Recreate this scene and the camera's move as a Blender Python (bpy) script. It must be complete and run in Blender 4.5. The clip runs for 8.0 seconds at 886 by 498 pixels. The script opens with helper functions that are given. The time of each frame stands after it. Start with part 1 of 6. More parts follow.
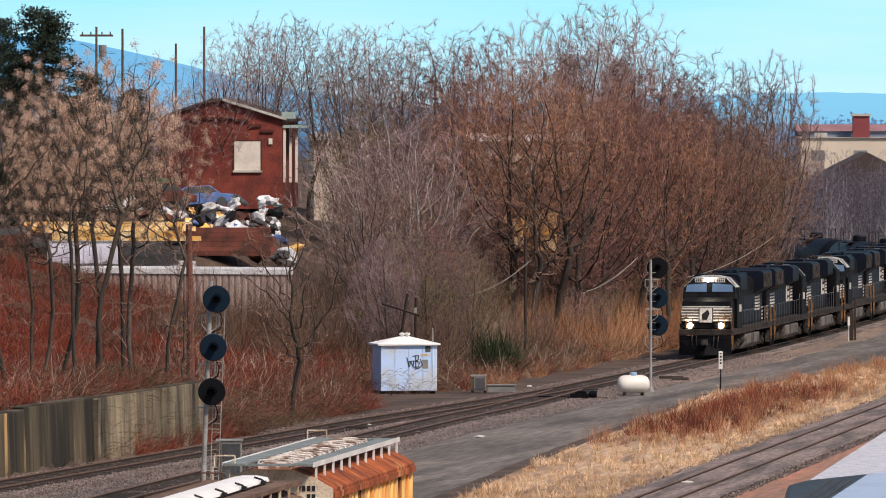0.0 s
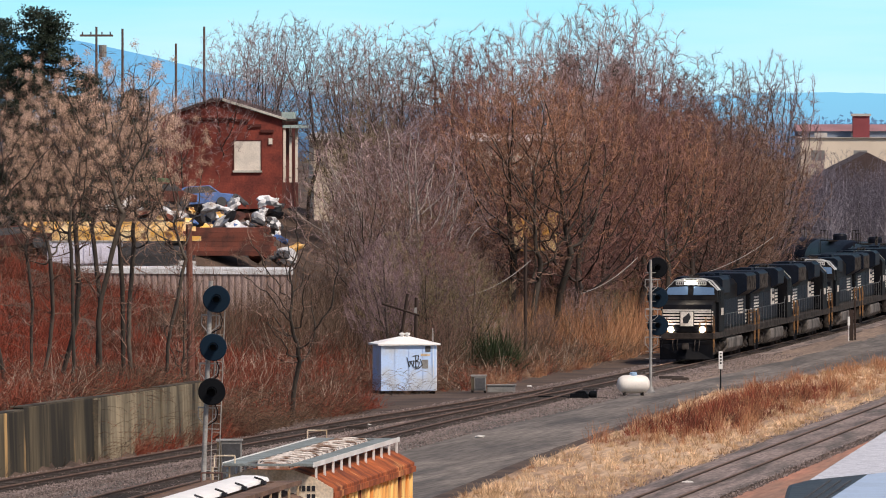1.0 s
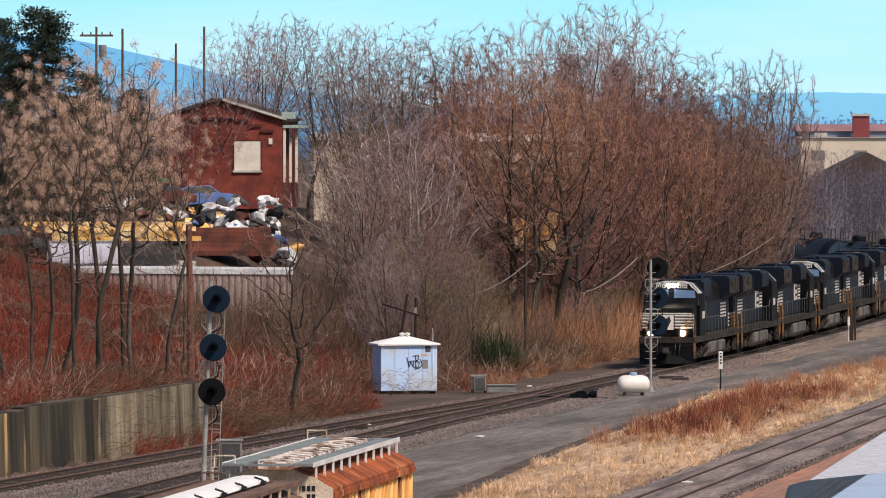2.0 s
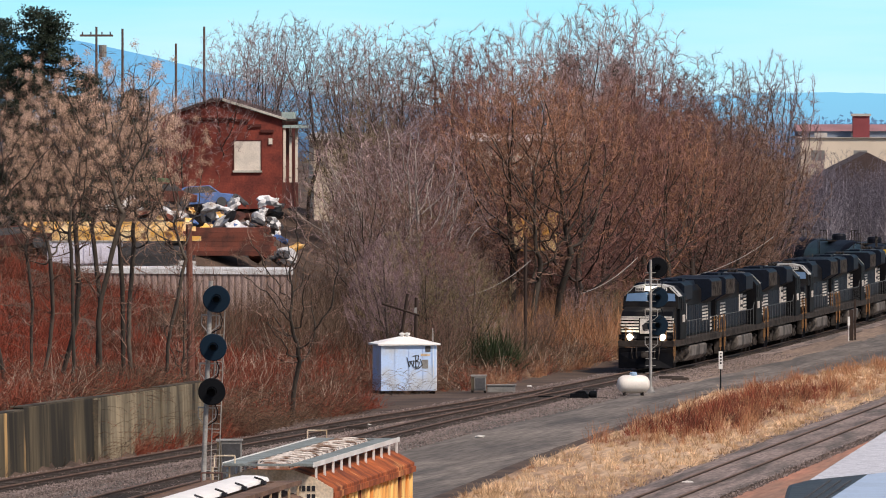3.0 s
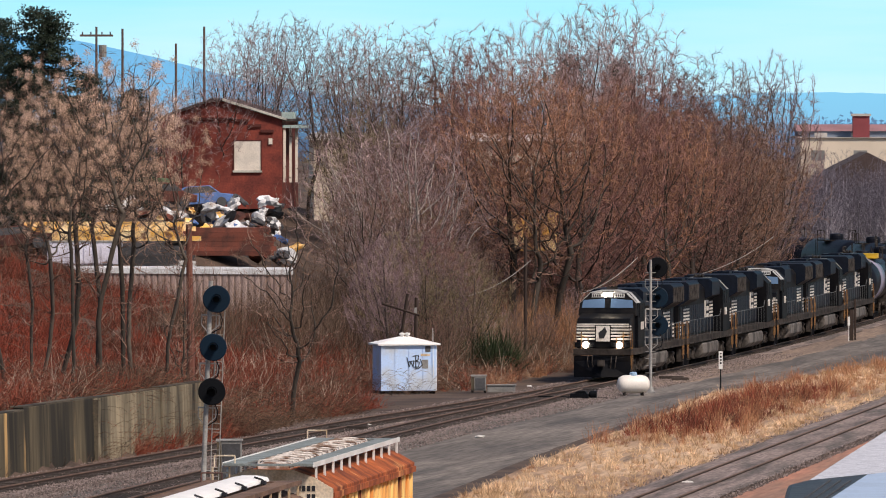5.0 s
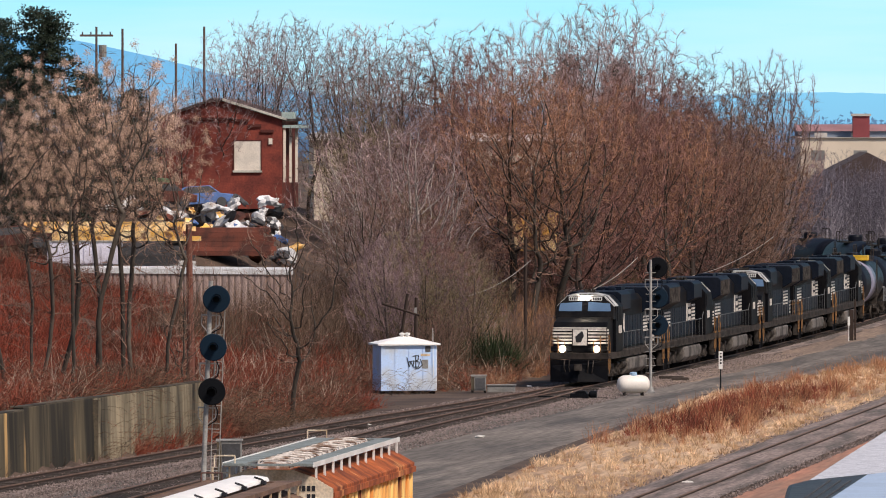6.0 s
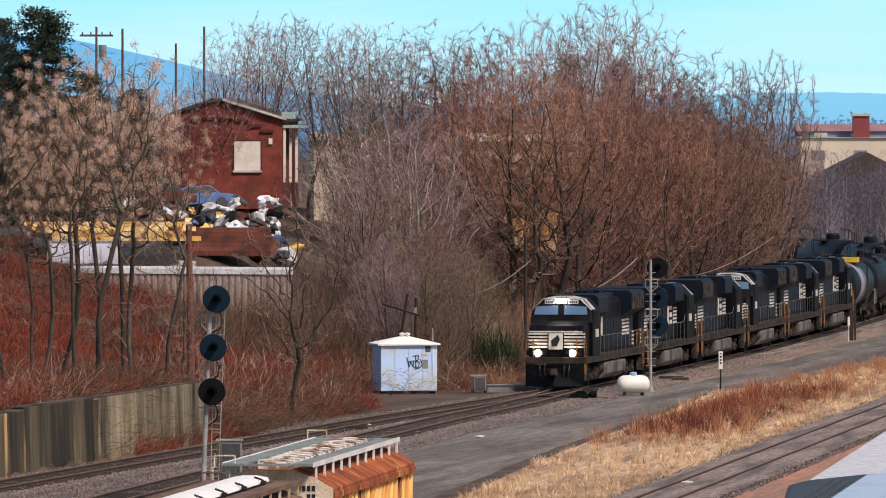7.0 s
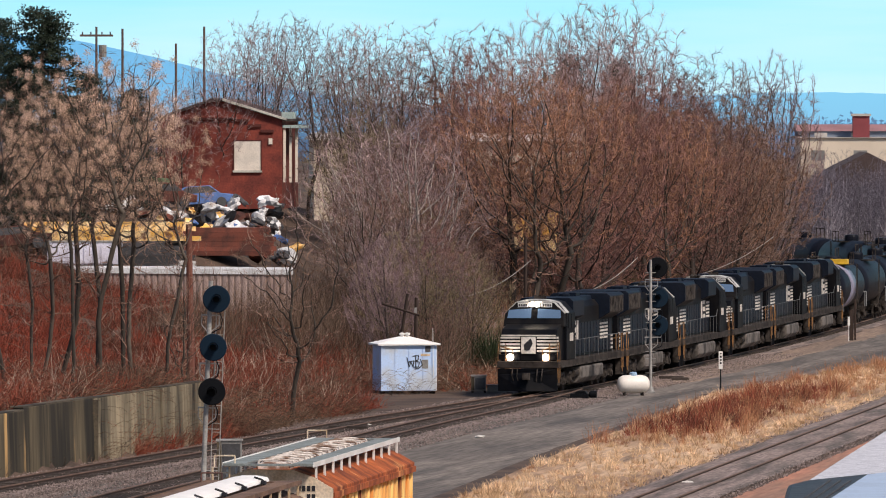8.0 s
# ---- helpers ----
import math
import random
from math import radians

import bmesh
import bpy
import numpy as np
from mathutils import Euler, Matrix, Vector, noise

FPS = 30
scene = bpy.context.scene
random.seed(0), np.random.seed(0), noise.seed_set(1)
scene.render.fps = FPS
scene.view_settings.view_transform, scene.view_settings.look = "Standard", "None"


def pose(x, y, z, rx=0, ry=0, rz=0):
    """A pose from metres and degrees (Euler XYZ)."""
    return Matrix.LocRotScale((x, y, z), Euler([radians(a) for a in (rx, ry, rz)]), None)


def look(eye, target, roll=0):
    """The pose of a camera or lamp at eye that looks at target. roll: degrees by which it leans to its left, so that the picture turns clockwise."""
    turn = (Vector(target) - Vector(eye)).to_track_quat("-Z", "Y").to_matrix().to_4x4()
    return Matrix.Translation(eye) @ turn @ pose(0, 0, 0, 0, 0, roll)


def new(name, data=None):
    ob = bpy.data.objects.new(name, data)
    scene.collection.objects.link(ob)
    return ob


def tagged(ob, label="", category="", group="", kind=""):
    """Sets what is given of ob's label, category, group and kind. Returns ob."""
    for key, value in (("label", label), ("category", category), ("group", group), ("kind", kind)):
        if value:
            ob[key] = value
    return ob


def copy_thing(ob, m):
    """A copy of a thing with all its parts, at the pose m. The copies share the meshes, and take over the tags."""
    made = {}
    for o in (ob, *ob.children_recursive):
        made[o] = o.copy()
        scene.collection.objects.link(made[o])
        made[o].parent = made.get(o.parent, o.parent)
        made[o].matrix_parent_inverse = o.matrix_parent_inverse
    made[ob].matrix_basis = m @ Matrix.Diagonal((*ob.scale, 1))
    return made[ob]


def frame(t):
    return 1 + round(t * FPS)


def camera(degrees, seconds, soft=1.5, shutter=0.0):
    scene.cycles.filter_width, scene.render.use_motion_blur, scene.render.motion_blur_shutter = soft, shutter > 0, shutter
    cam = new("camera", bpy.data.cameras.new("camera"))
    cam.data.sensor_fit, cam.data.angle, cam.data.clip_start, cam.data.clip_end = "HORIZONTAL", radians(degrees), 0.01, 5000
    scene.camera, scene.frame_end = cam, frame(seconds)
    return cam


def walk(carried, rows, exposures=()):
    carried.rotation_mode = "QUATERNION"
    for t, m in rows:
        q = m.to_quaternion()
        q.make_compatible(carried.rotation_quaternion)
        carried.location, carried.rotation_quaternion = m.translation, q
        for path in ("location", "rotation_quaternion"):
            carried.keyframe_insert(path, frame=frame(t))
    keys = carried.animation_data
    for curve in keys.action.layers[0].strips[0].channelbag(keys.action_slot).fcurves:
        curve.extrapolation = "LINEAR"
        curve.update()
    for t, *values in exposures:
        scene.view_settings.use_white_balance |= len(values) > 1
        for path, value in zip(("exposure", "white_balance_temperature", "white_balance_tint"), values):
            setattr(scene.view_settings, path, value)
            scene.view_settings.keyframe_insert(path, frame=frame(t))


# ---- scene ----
EYE = (0.0, 0.0, 13.8)
cam = camera(5.754, 8.0, soft=1.0)
walk(cam, [(0.0, pose(*EYE, 90 - 0.867, 0, 0)), (8.0, pose(*EYE, 90 - 0.867, 0, 0))],
     exposures=[(0.0, 0.25, 6720, 14), (8.0, 0.25, 6720, 14)])

# ---------------------------------------------------------------- world and light
SUN_EL, SUN_AZ = 48, 138          # degrees; azimuth clockwise from the view's far end (+Y)
world = bpy.data.worlds.new("world")
scene.world = world
world.use_nodes = True
wn = world.node_tree.nodes
sky = wn.new("ShaderNodeTexSky")
sky.sky_type = "NISHITA"
sky.sun_disc = False
sky.sun_elevation = radians(SUN_EL)
sky.sun_rotation = radians(SUN_AZ)
sky.dust_density = 1.0
sky.ozone_density = 1.6
wn["Background"].inputs["Strength"].default_value = 0.08
world.node_tree.links.new(sky.outputs["Color"], wn["Background"].inputs["Color"])
sun_data = bpy.data.lights.new("sun", "SUN")
sun_data.energy = 3.3
sun_data.angle = radians(9)
sun_data.color = (1.0, 0.90, 0.78)
sun = new("sun", sun_data)
sa, se = radians(SUN_AZ), radians(SUN_EL)
sun.matrix_world = look((math.sin(sa) * math.cos(se) * 100, math.cos(sa) * math.cos(se) * 100, math.sin(se) * 100), (0, 0, 0))


# ---------------------------------------------------------------- materials
def mat(name, col, rough=0.8, metal=0.0, var=0.25, scale=1.2, fine=14.0, bump=0.25, col2=None, streak=False, rnd=0.0, island=0.0, spec=0.4, mixlo=0.42, mixhi=0.62, along=None, stretch=None, drip=None):
    """A surface with a broad stain noise, a fine grain and a little relief; col2 is the stain's colour."""
    m = bpy.data.materials.new(name)
    m.use_nodes = True
    nt = m.node_tree
    nd, ln = nt.nodes, nt.links
    b = nd["Principled BSDF"]
    b.inputs["Roughness"].default_value = rough
    b.inputs["Metallic"].default_value = metal
    b.inputs["Specular IOR Level"].default_value = spec
    tc = nd.new("ShaderNodeTexCoord")
    mp = nd.new("ShaderNodeMapping")
    if along is None:
        ln.new(tc.outputs["Object"], mp.inputs["Vector"])
    else:                            # drawn out along a direction over the ground
        rot = nd.new("ShaderNodeMapping")
        rot.inputs["Rotation"].default_value = (0, 0, radians(along))
        ln.new(tc.outputs["Object"], rot.inputs["Vector"])
        ln.new(rot.outputs["Vector"], mp.inputs["Vector"])
        mp.inputs["Scale"].default_value = (1, 0.07, 1)
    if streak:
        mp.inputs["Scale"].default_value = (1, 1, 0.17)
    if stretch:
        mp.inputs["Scale"].default_value = stretch
    n1 = nd.new("ShaderNodeTexNoise")
    n1.inputs["Scale"].default_value = scale
    n1.inputs["Detail"].default_value = 5
    n2 = nd.new("ShaderNodeTexNoise")
    n2.inputs["Scale"].default_value = fine
    n2.inputs["Detail"].default_value = 3
    ln.new(mp.outputs["Vector"], n1.inputs["Vector"])
    ln.new(mp.outputs["Vector"], n2.inputs["Vector"])
    ramp = nd.new("ShaderNodeValToRGB")
    ramp.color_ramp.elements[0].position, ramp.color_ramp.elements[1].position = mixlo, mixhi
    c2 = col2 or tuple(c * (1 - var) for c in col)
    ramp.color_ramp.elements[0].color = (*col, 1)
    ramp.color_ramp.elements[1].color = (*c2, 1)
    ln.new(n1.outputs["Fac"], ramp.inputs["Fac"])
    base = ramp.outputs["Color"]
    if drip:                         # runs of a third colour: colour, noise scale, from, to
        n3 = nd.new("ShaderNodeTexNoise")
        n3.inputs["Scale"].default_value = drip[1]
        n3.inputs["Detail"].default_value = 4
        sh = nd.new("ShaderNodeVectorMath")
        sh.inputs[1].default_value = (7.3, 3.1, 1.7)
        ln.new(mp.outputs["Vector"], sh.inputs[0])
        ln.new(sh.outputs[0], n3.inputs["Vector"])
        r3 = nd.new("ShaderNodeMapRange")
        r3.inputs["From Min"].default_value, r3.inputs["From Max"].default_value = drip[2], drip[3]
        ln.new(n3.outputs["Fac"], r3.inputs["Value"])
        m3 = nd.new("ShaderNodeMix")
        m3.data_type = "RGBA"
        ln.new(r3.outputs["Result"], m3.inputs["Factor"])
        ln.new(base, m3.inputs["A"])
        m3.inputs["B"].default_value = (*drip[0], 1)
        base = m3.outputs["Result"]
    mx = nd.new("ShaderNodeMix")
    mx.data_type, mx.blend_type = "RGBA", "MULTIPLY"
    mx.inputs["Factor"].default_value = 1.0
    mr = nd.new("ShaderNodeMapRange")
    mr.inputs["From Min"].default_value, mr.inputs["From Max"].default_value = 0.3, 0.7
    mr.inputs["To Min"].default_value, mr.inputs["To Max"].default_value = 1 - var, 1 + var * 0.6
    ln.new(n2.outputs["Fac"], mr.inputs["Value"])
    ln.new(base, mx.inputs["A"])
    ln.new(mr.outputs["Result"], mx.inputs["B"])
    out = mx.outputs["Result"]
    for amount, node, sock in ((rnd, "ShaderNodeObjectInfo", "Random"), (island, "ShaderNodeNewGeometry", "Random Per Island")):
        if amount:
            oi = nd.new(node)
            r2 = nd.new("ShaderNodeMapRange")
            r2.inputs["To Min"].default_value, r2.inputs["To Max"].default_value = 1 - amount, 1 + amount
            ln.new(oi.outputs[sock], r2.inputs["Value"])
            m2 = nd.new("ShaderNodeMix")
            m2.data_type, m2.blend_type = "RGBA", "MULTIPLY"
            m2.inputs["Factor"].default_value = 1.0
            ln.new(out, m2.inputs["A"])
            ln.new(r2.outputs["Result"], m2.inputs["B"])
            out = m2.outputs["Result"]
    ln.new(out, b.inputs["Base Color"])
    if bump:
        bp = nd.new("ShaderNodeBump")
        bp.inputs["Strength"].default_value = bump
        bp.inputs["Distance"].default_value = 0.03
        ln.new(n2.outputs["Fac"], bp.inputs["Height"])
        ln.new(bp.outputs["Normal"], b.inputs["Normal"])
    return m


def glow(name, col, strength):
    m = bpy.data.materials.new(name)
    m.use_nodes = True
    b = m.node_tree.nodes["Principled BSDF"]
    b.inputs["Base Color"].default_value = (*col, 1)
    b.inputs["Emission Color"].default_value = (*col, 1)
    b.inputs["Emission Strength"].default_value = strength
    return m


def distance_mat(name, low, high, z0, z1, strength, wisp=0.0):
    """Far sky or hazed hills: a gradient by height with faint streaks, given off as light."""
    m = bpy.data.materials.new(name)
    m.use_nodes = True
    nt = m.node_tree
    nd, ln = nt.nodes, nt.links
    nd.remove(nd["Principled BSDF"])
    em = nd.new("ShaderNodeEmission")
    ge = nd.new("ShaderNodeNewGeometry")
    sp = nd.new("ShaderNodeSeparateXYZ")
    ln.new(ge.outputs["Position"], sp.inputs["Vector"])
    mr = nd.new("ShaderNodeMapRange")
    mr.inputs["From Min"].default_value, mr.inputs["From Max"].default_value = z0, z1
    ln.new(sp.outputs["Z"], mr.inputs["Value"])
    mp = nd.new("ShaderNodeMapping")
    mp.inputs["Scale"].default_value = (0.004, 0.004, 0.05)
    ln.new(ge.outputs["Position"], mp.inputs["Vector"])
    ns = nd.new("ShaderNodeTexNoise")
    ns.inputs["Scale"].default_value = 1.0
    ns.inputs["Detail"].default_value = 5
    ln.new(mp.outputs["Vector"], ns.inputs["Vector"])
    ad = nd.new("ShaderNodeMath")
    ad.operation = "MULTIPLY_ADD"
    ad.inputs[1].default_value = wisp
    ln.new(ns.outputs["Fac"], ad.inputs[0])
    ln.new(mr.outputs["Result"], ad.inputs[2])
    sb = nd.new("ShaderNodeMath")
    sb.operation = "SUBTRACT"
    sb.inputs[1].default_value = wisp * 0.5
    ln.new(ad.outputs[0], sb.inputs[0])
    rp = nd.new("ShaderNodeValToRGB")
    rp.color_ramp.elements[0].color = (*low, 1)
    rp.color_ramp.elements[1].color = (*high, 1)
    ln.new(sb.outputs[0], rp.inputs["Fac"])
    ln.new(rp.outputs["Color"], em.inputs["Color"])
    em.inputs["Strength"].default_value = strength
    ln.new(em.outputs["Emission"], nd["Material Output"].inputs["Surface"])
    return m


M = {}
M["ground"] = mat("leaf litter soil", (0.11, 0.072, 0.052), 0.95, col2=(0.055, 0.036, 0.027), scale=0.35, fine=5)
M["road"] = mat("grey cinder road", (0.135, 0.115, 0.101), 0.95, col2=(0.215, 0.183, 0.158), scale=0.8, fine=5, var=0.4, along=9.5, drip=((0.085, 0.075, 0.07), 0.6, 0.5, 0.66))
M["ballast"] = mat("pinkish grey ballast", (0.28, 0.215, 0.192), 0.95, col2=(0.12, 0.098, 0.088), scale=1.3, fine=9, var=0.5, bump=0.6, along=9)
M["stone"] = mat("ballast stones", (0.255, 0.20, 0.182), 0.95, island=0.6, fine=11, var=0.3)
M["dirt"] = mat("tan dirt shoulder", (0.28, 0.20, 0.15), 0.95, col2=(0.17, 0.125, 0.10), scale=0.6, fine=6, var=0.35, along=8)
M["redsoil"] = mat("reddish soil", (0.50, 0.22, 0.14), 0.95, col2=(0.30, 0.17, 0.12), scale=0.5, fine=5, along=8)
M["dryground"] = mat("dry grass soil", (0.58, 0.40, 0.26), 0.95, col2=(0.30, 0.185, 0.115), scale=0.5, fine=5, var=0.4, along=8, drip=((0.17, 0.115, 0.085), 0.7, 0.62, 0.74))
# Besides rust and wear, rail sides hold shade and heads hold top light.
M["rail"] = mat("rusty rail steel with side shade", (0.045, 0.026, 0.02), 0.8, 0.0, scale=0.8)
M["railtop"] = mat("worn rail head with top light", (0.22, 0.13, 0.09), 0.55, 0.3)
M["tie"] = mat("creosoted timber", (0.055, 0.042, 0.035), 0.9)
M["concrete"] = mat("lime-streaked concrete", (0.27, 0.22, 0.145), 0.9, col2=(0.07, 0.058, 0.038), scale=1.0, fine=5, stretch=(0.5, 0.5, 0.07), var=0.55, mixlo=0.42, mixhi=0.64, drip=((0.016, 0.013, 0.010), 1.4, 0.58, 0.66))
M["concretecap"] = mat("weathered concrete cap", (0.10, 0.08, 0.055), 0.9, col2=(0.03, 0.024, 0.018), scale=0.6)
M["black"] = mat("faded black paint", (0.0035, 0.004, 0.006), 0.6, col2=(0.017, 0.015, 0.014), scale=0.7, fine=6, bump=0.05, spec=0.08, mixlo=0.45, mixhi=0.7)
M["blackroof"] = mat("dusty navy-black roof", (0.003, 0.007, 0.016), 0.55, col2=(0.008, 0.011, 0.019), scale=0.6, fine=5, bump=0.05, spec=0.14)
M["grime"] = mat("grimy running gear", (0.07, 0.06, 0.054), 0.9, spec=0.1, col2=(0.012, 0.010, 0.009), scale=2, fine=9)
M["tankgrey"] = mat("dusty grey fuel tank", (0.17, 0.15, 0.135), 0.8, col2=(0.045, 0.039, 0.035), scale=1.1)
M["white"] = mat("white paint", (0.80, 0.80, 0.78), 0.55, var=0.1, scale=0.7, col2=(0.66, 0.65, 0.62))
M["palepaint"] = mat("grimy pale paint", (0.50, 0.50, 0.48), 0.6, var=0.25, scale=1.5, col2=(0.30, 0.29, 0.28))
M["stripe"] = mat("aged white stripe", (0.70, 0.66, 0.61), 0.6, var=0.2, col2=(0.50, 0.45, 0.40), scale=2)
M["rustrail"] = mat("rust yellow steps", (0.26, 0.13, 0.045), 0.8, col2=(0.11, 0.055, 0.025), scale=3)
M["railgrey"] = mat("dull handrail", (0.13, 0.135, 0.14), 0.7)
M["greyrail"] = mat("grey handrail", (0.27, 0.28, 0.29), 0.6)
# The windshield's sky reflection is put into the glass colour as blue.
M["glass"] = mat("cab glass with sky-blue reflection", (0.10, 0.17, 0.28), 0.08, var=0.05, bump=0, spec=0.8)
M["lamp"] = glow("lit headlamp", (1.0, 0.86, 0.66), 60)
M["deadlamp"] = mat("unlit lamp lens", (0.4, 0.4, 0.4), 0.2)
M["tankblack"] = mat("tank car black", (0.005, 0.007, 0.013), 0.5, spec=0.12, col2=(0.009, 0.010, 0.016), scale=0.5, fine=5, bump=0.03)
# Lavender sky sheen is put into the grey band's colour.
M["tankband"] = mat("grey tank band with lavender sky sheen", (0.26, 0.25, 0.34), 0.45, col2=(0.18, 0.175, 0.24), bump=0.05)
M["yellow"] = mat("yellow paint", (0.75, 0.46, 0.03), 0.6)
M["steel"] = mat("galvanised steel", (0.40, 0.39, 0.37), 0.6, 0.3, col2=(0.26, 0.25, 0.24))
M["signalblack"] = mat("signal black", (0.005, 0.006, 0.008), 0.6, spec=0.12, var=0.15, bump=0.05)
M["signalblue"] = mat("signal blue-black", (0.004, 0.016, 0.032), 0.6, spec=0.15, var=0.15, bump=0.05)
# Hut front is tinted blue for skylit shade; the side stays sunlit white.
M["shed"] = mat("shed metal blued by skylight", (0.49, 0.66, 0.94), 0.55, var=0.1, scale=0.8, col2=(0.52, 0.57, 0.64), bump=0.05)
M["shedside"] = mat("sunlit white shed metal", (0.72, 0.73, 0.74), 0.55, var=0.1, scale=0.8, bump=0.05)
M["propane"] = mat("white tank enamel", (0.80, 0.75, 0.69), 0.4, var=0.08, scale=0.8, bump=0)
M["bluecap"] = mat("pale blue cap", (0.30, 0.45, 0.62), 0.5)
M["ink"] = mat("black spray paint", (0.015, 0.015, 0.02), 0.7)
M["case"] = mat("grey case metal", (0.25, 0.245, 0.235), 0.7)
M["brick"] = mat("red brick", (0.235, 0.050, 0.034), 0.9, col2=(0.145, 0.034, 0.026), scale=0.8, fine=7, rnd=0.2)
M["brickdark"] = mat("dark brick corbel", (0.105, 0.028, 0.022), 0.9)
M["roofmetal"] = mat("pale roof edge", (0.60, 0.57, 0.50), 0.7)
M["greenroof"] = mat("pale green roof", (0.45, 0.56, 0.53), 0.7)
M["board"] = mat("pale window board", (0.84, 0.76, 0.66), 0.8, var=0.12)
M["bark"] = mat("grey brown bark", (0.075, 0.056, 0.047), 0.95, rnd=0.4, fine=9, col2=(0.04, 0.031, 0.027), scale=1.5)
M["barkdark"] = mat("dark grey-brown bark", (0.052, 0.042, 0.034), 0.95, col2=(0.115, 0.092, 0.072), rnd=0.4, scale=1.5, fine=9, stretch=(1, 1, 0.3), bump=0.6, mixlo=0.5, mixhi=0.7)
M["barkpale"] = mat("pale bark", (0.42, 0.37, 0.33), 0.95, rnd=0.2, fine=9)
M["twigred"] = mat("red-brown twigs", (0.29, 0.145, 0.12), 0.95, rnd=0.45, island=0.5, bump=0, var=0.3, scale=0.5)
M["twigbrown"] = mat("brown twigs", (0.235, 0.147, 0.112), 0.95, rnd=0.4, island=0.5, bump=0, var=0.3, scale=0.5)
M["twiggrey"] = mat("pinkish grey twigs", (0.42, 0.30, 0.29), 0.95, rnd=0.3, island=0.5, bump=0, var=0.3, scale=0.5)
M["twigorange"] = mat("orange-brown twigs", (0.33, 0.165, 0.098), 0.95, rnd=0.35, island=0.5, bump=0, var=0.3, scale=0.5)
M["twigolive"] = mat("olive twigs", (0.24, 0.185, 0.105), 0.95, rnd=0.35, island=0.5, bump=0, var=0.3, scale=0.5)
M["seed"] = mat("dry tan seed clusters", (0.68, 0.47, 0.35), 0.95, rnd=0.15, island=0.5, bump=0, scale=0.6, col2=(0.50, 0.33, 0.23))
M["needle"] = mat("dark green needles", (0.022, 0.036, 0.020), 0.9, rnd=0.2, island=0.4, bump=0)
M["brushred"] = mat("red brush stems", (0.235, 0.047, 0.025), 0.95, island=0.65, bump=0, var=0.4, scale=0.22, fine=1.2, col2=(0.10, 0.042, 0.026))
M["brushbrown"] = mat("brown brush stems", (0.125, 0.083, 0.06), 0.95, island=0.6, bump=0, var=0.35, scale=0.25, fine=1.2, col2=(0.11, 0.065, 0.04))
M["palestem"] = mat("bleached dead stems", (0.52, 0.42, 0.33), 0.95, island=0.4, bump=0)
M["brushorange"] = mat("orange dry weeds", (0.46, 0.245, 0.125), 0.95, island=0.45, bump=0, var=0.3, scale=0.25, fine=1.2, col2=(0.33, 0.135, 0.075))
M["straw"] = mat("straw grass", (0.78, 0.555, 0.355), 0.95, island=0.45, bump=0, var=0.3, scale=0.3, fine=1.5, col2=(0.46, 0.30, 0.17))
M["green"] = mat("dark green weeds", (0.024, 0.038, 0.013), 0.95, island=0.5, bump=0)
M["oldwood"] = mat("dark old pole wood", (0.045, 0.028, 0.022), 0.9, streak=True)
M["wood"] = mat("weathered pole wood", (0.13, 0.085, 0.07), 0.9, streak=True)
M["cable"] = mat("pale cable", (0.36, 0.34, 0.32), 0.8, bump=0)
M["rust"] = mat("rusted roof steel", (0.46, 0.115, 0.030), 0.9, col2=(0.13, 0.030, 0.014), scale=1.1, fine=7, var=0.45, stretch=(1, 0.5, 0.5), mixlo=0.40, mixhi=0.66, drip=((0.66, 0.30, 0.11), 1.6, 0.60, 0.72))
M["ruststreak"] = mat("yellowed paint with rust runs", (0.98, 0.66, 0.24), 0.8, col2=(0.72, 0.24, 0.04), scale=2.6, fine=12, stretch=(1, 1, 0.07), var=0.25, mixlo=0.42, mixhi=0.58, drip=((0.11, 0.022, 0.010), 1.9, 0.55, 0.64))
M["cream"] = mat("cream car paint", (0.74, 0.62, 0.47), 0.75, col2=(0.50, 0.37, 0.24), scale=1.2)
M["walkgrate"] = mat("grey running board", (0.26, 0.29, 0.28), 0.7, 0.2)
M["hatch"] = mat("pale hatch cover", (0.66, 0.60, 0.55), 0.75, col2=(0.22, 0.14, 0.10), scale=2.6, mixlo=0.46, mixhi=0.58)
M["whiteroof"] = mat("white hatch lid", (0.88, 0.86, 0.84), 0.6, var=0.06)
M["brownroof"] = mat("brown car roof", (0.20, 0.12, 0.08), 0.85, col2=(0.12, 0.07, 0.05), scale=1.2)
M["brownside"] = mat("dark brown car side", (0.14, 0.06, 0.045), 0.85, col2=(0.09, 0.045, 0.04))
M["graveltop"] = mat("pale gravel roof", (0.62, 0.63, 0.68), 0.95, col2=(0.45, 0.46, 0.52), scale=3, fine=16, var=0.3, bump=0.6)
M["bluetop"] = mat("pale blue sheet metal", (0.42, 0.52, 0.68), 0.5, var=0.1)
M["tar"] = mat("black rubber edge", (0.02, 0.023, 0.027), 0.55, col2=(0.05, 0.055, 0.06), scale=2.5)
M["orangepaint"] = mat("orange machine paint", (0.85, 0.46, 0.10), 0.7, col2=(0.92, 0.72, 0.42), scale=1.3, rnd=0.25, drip=((0.22, 0.09, 0.03), 1.7, 0.58, 0.66))
M["scrapwhite"] = mat("white scrap metal", (0.75, 0.75, 0.76), 0.6, rnd=0.15)
M["scrapdark"] = mat("dark scrap metal", (0.06, 0.06, 0.065), 0.7, rnd=0.4)
M["scrapred"] = mat("rust red scrap", (0.17, 0.05, 0.033), 0.85, rnd=0.5, col2=(0.07, 0.028, 0.022), scale=1.2)
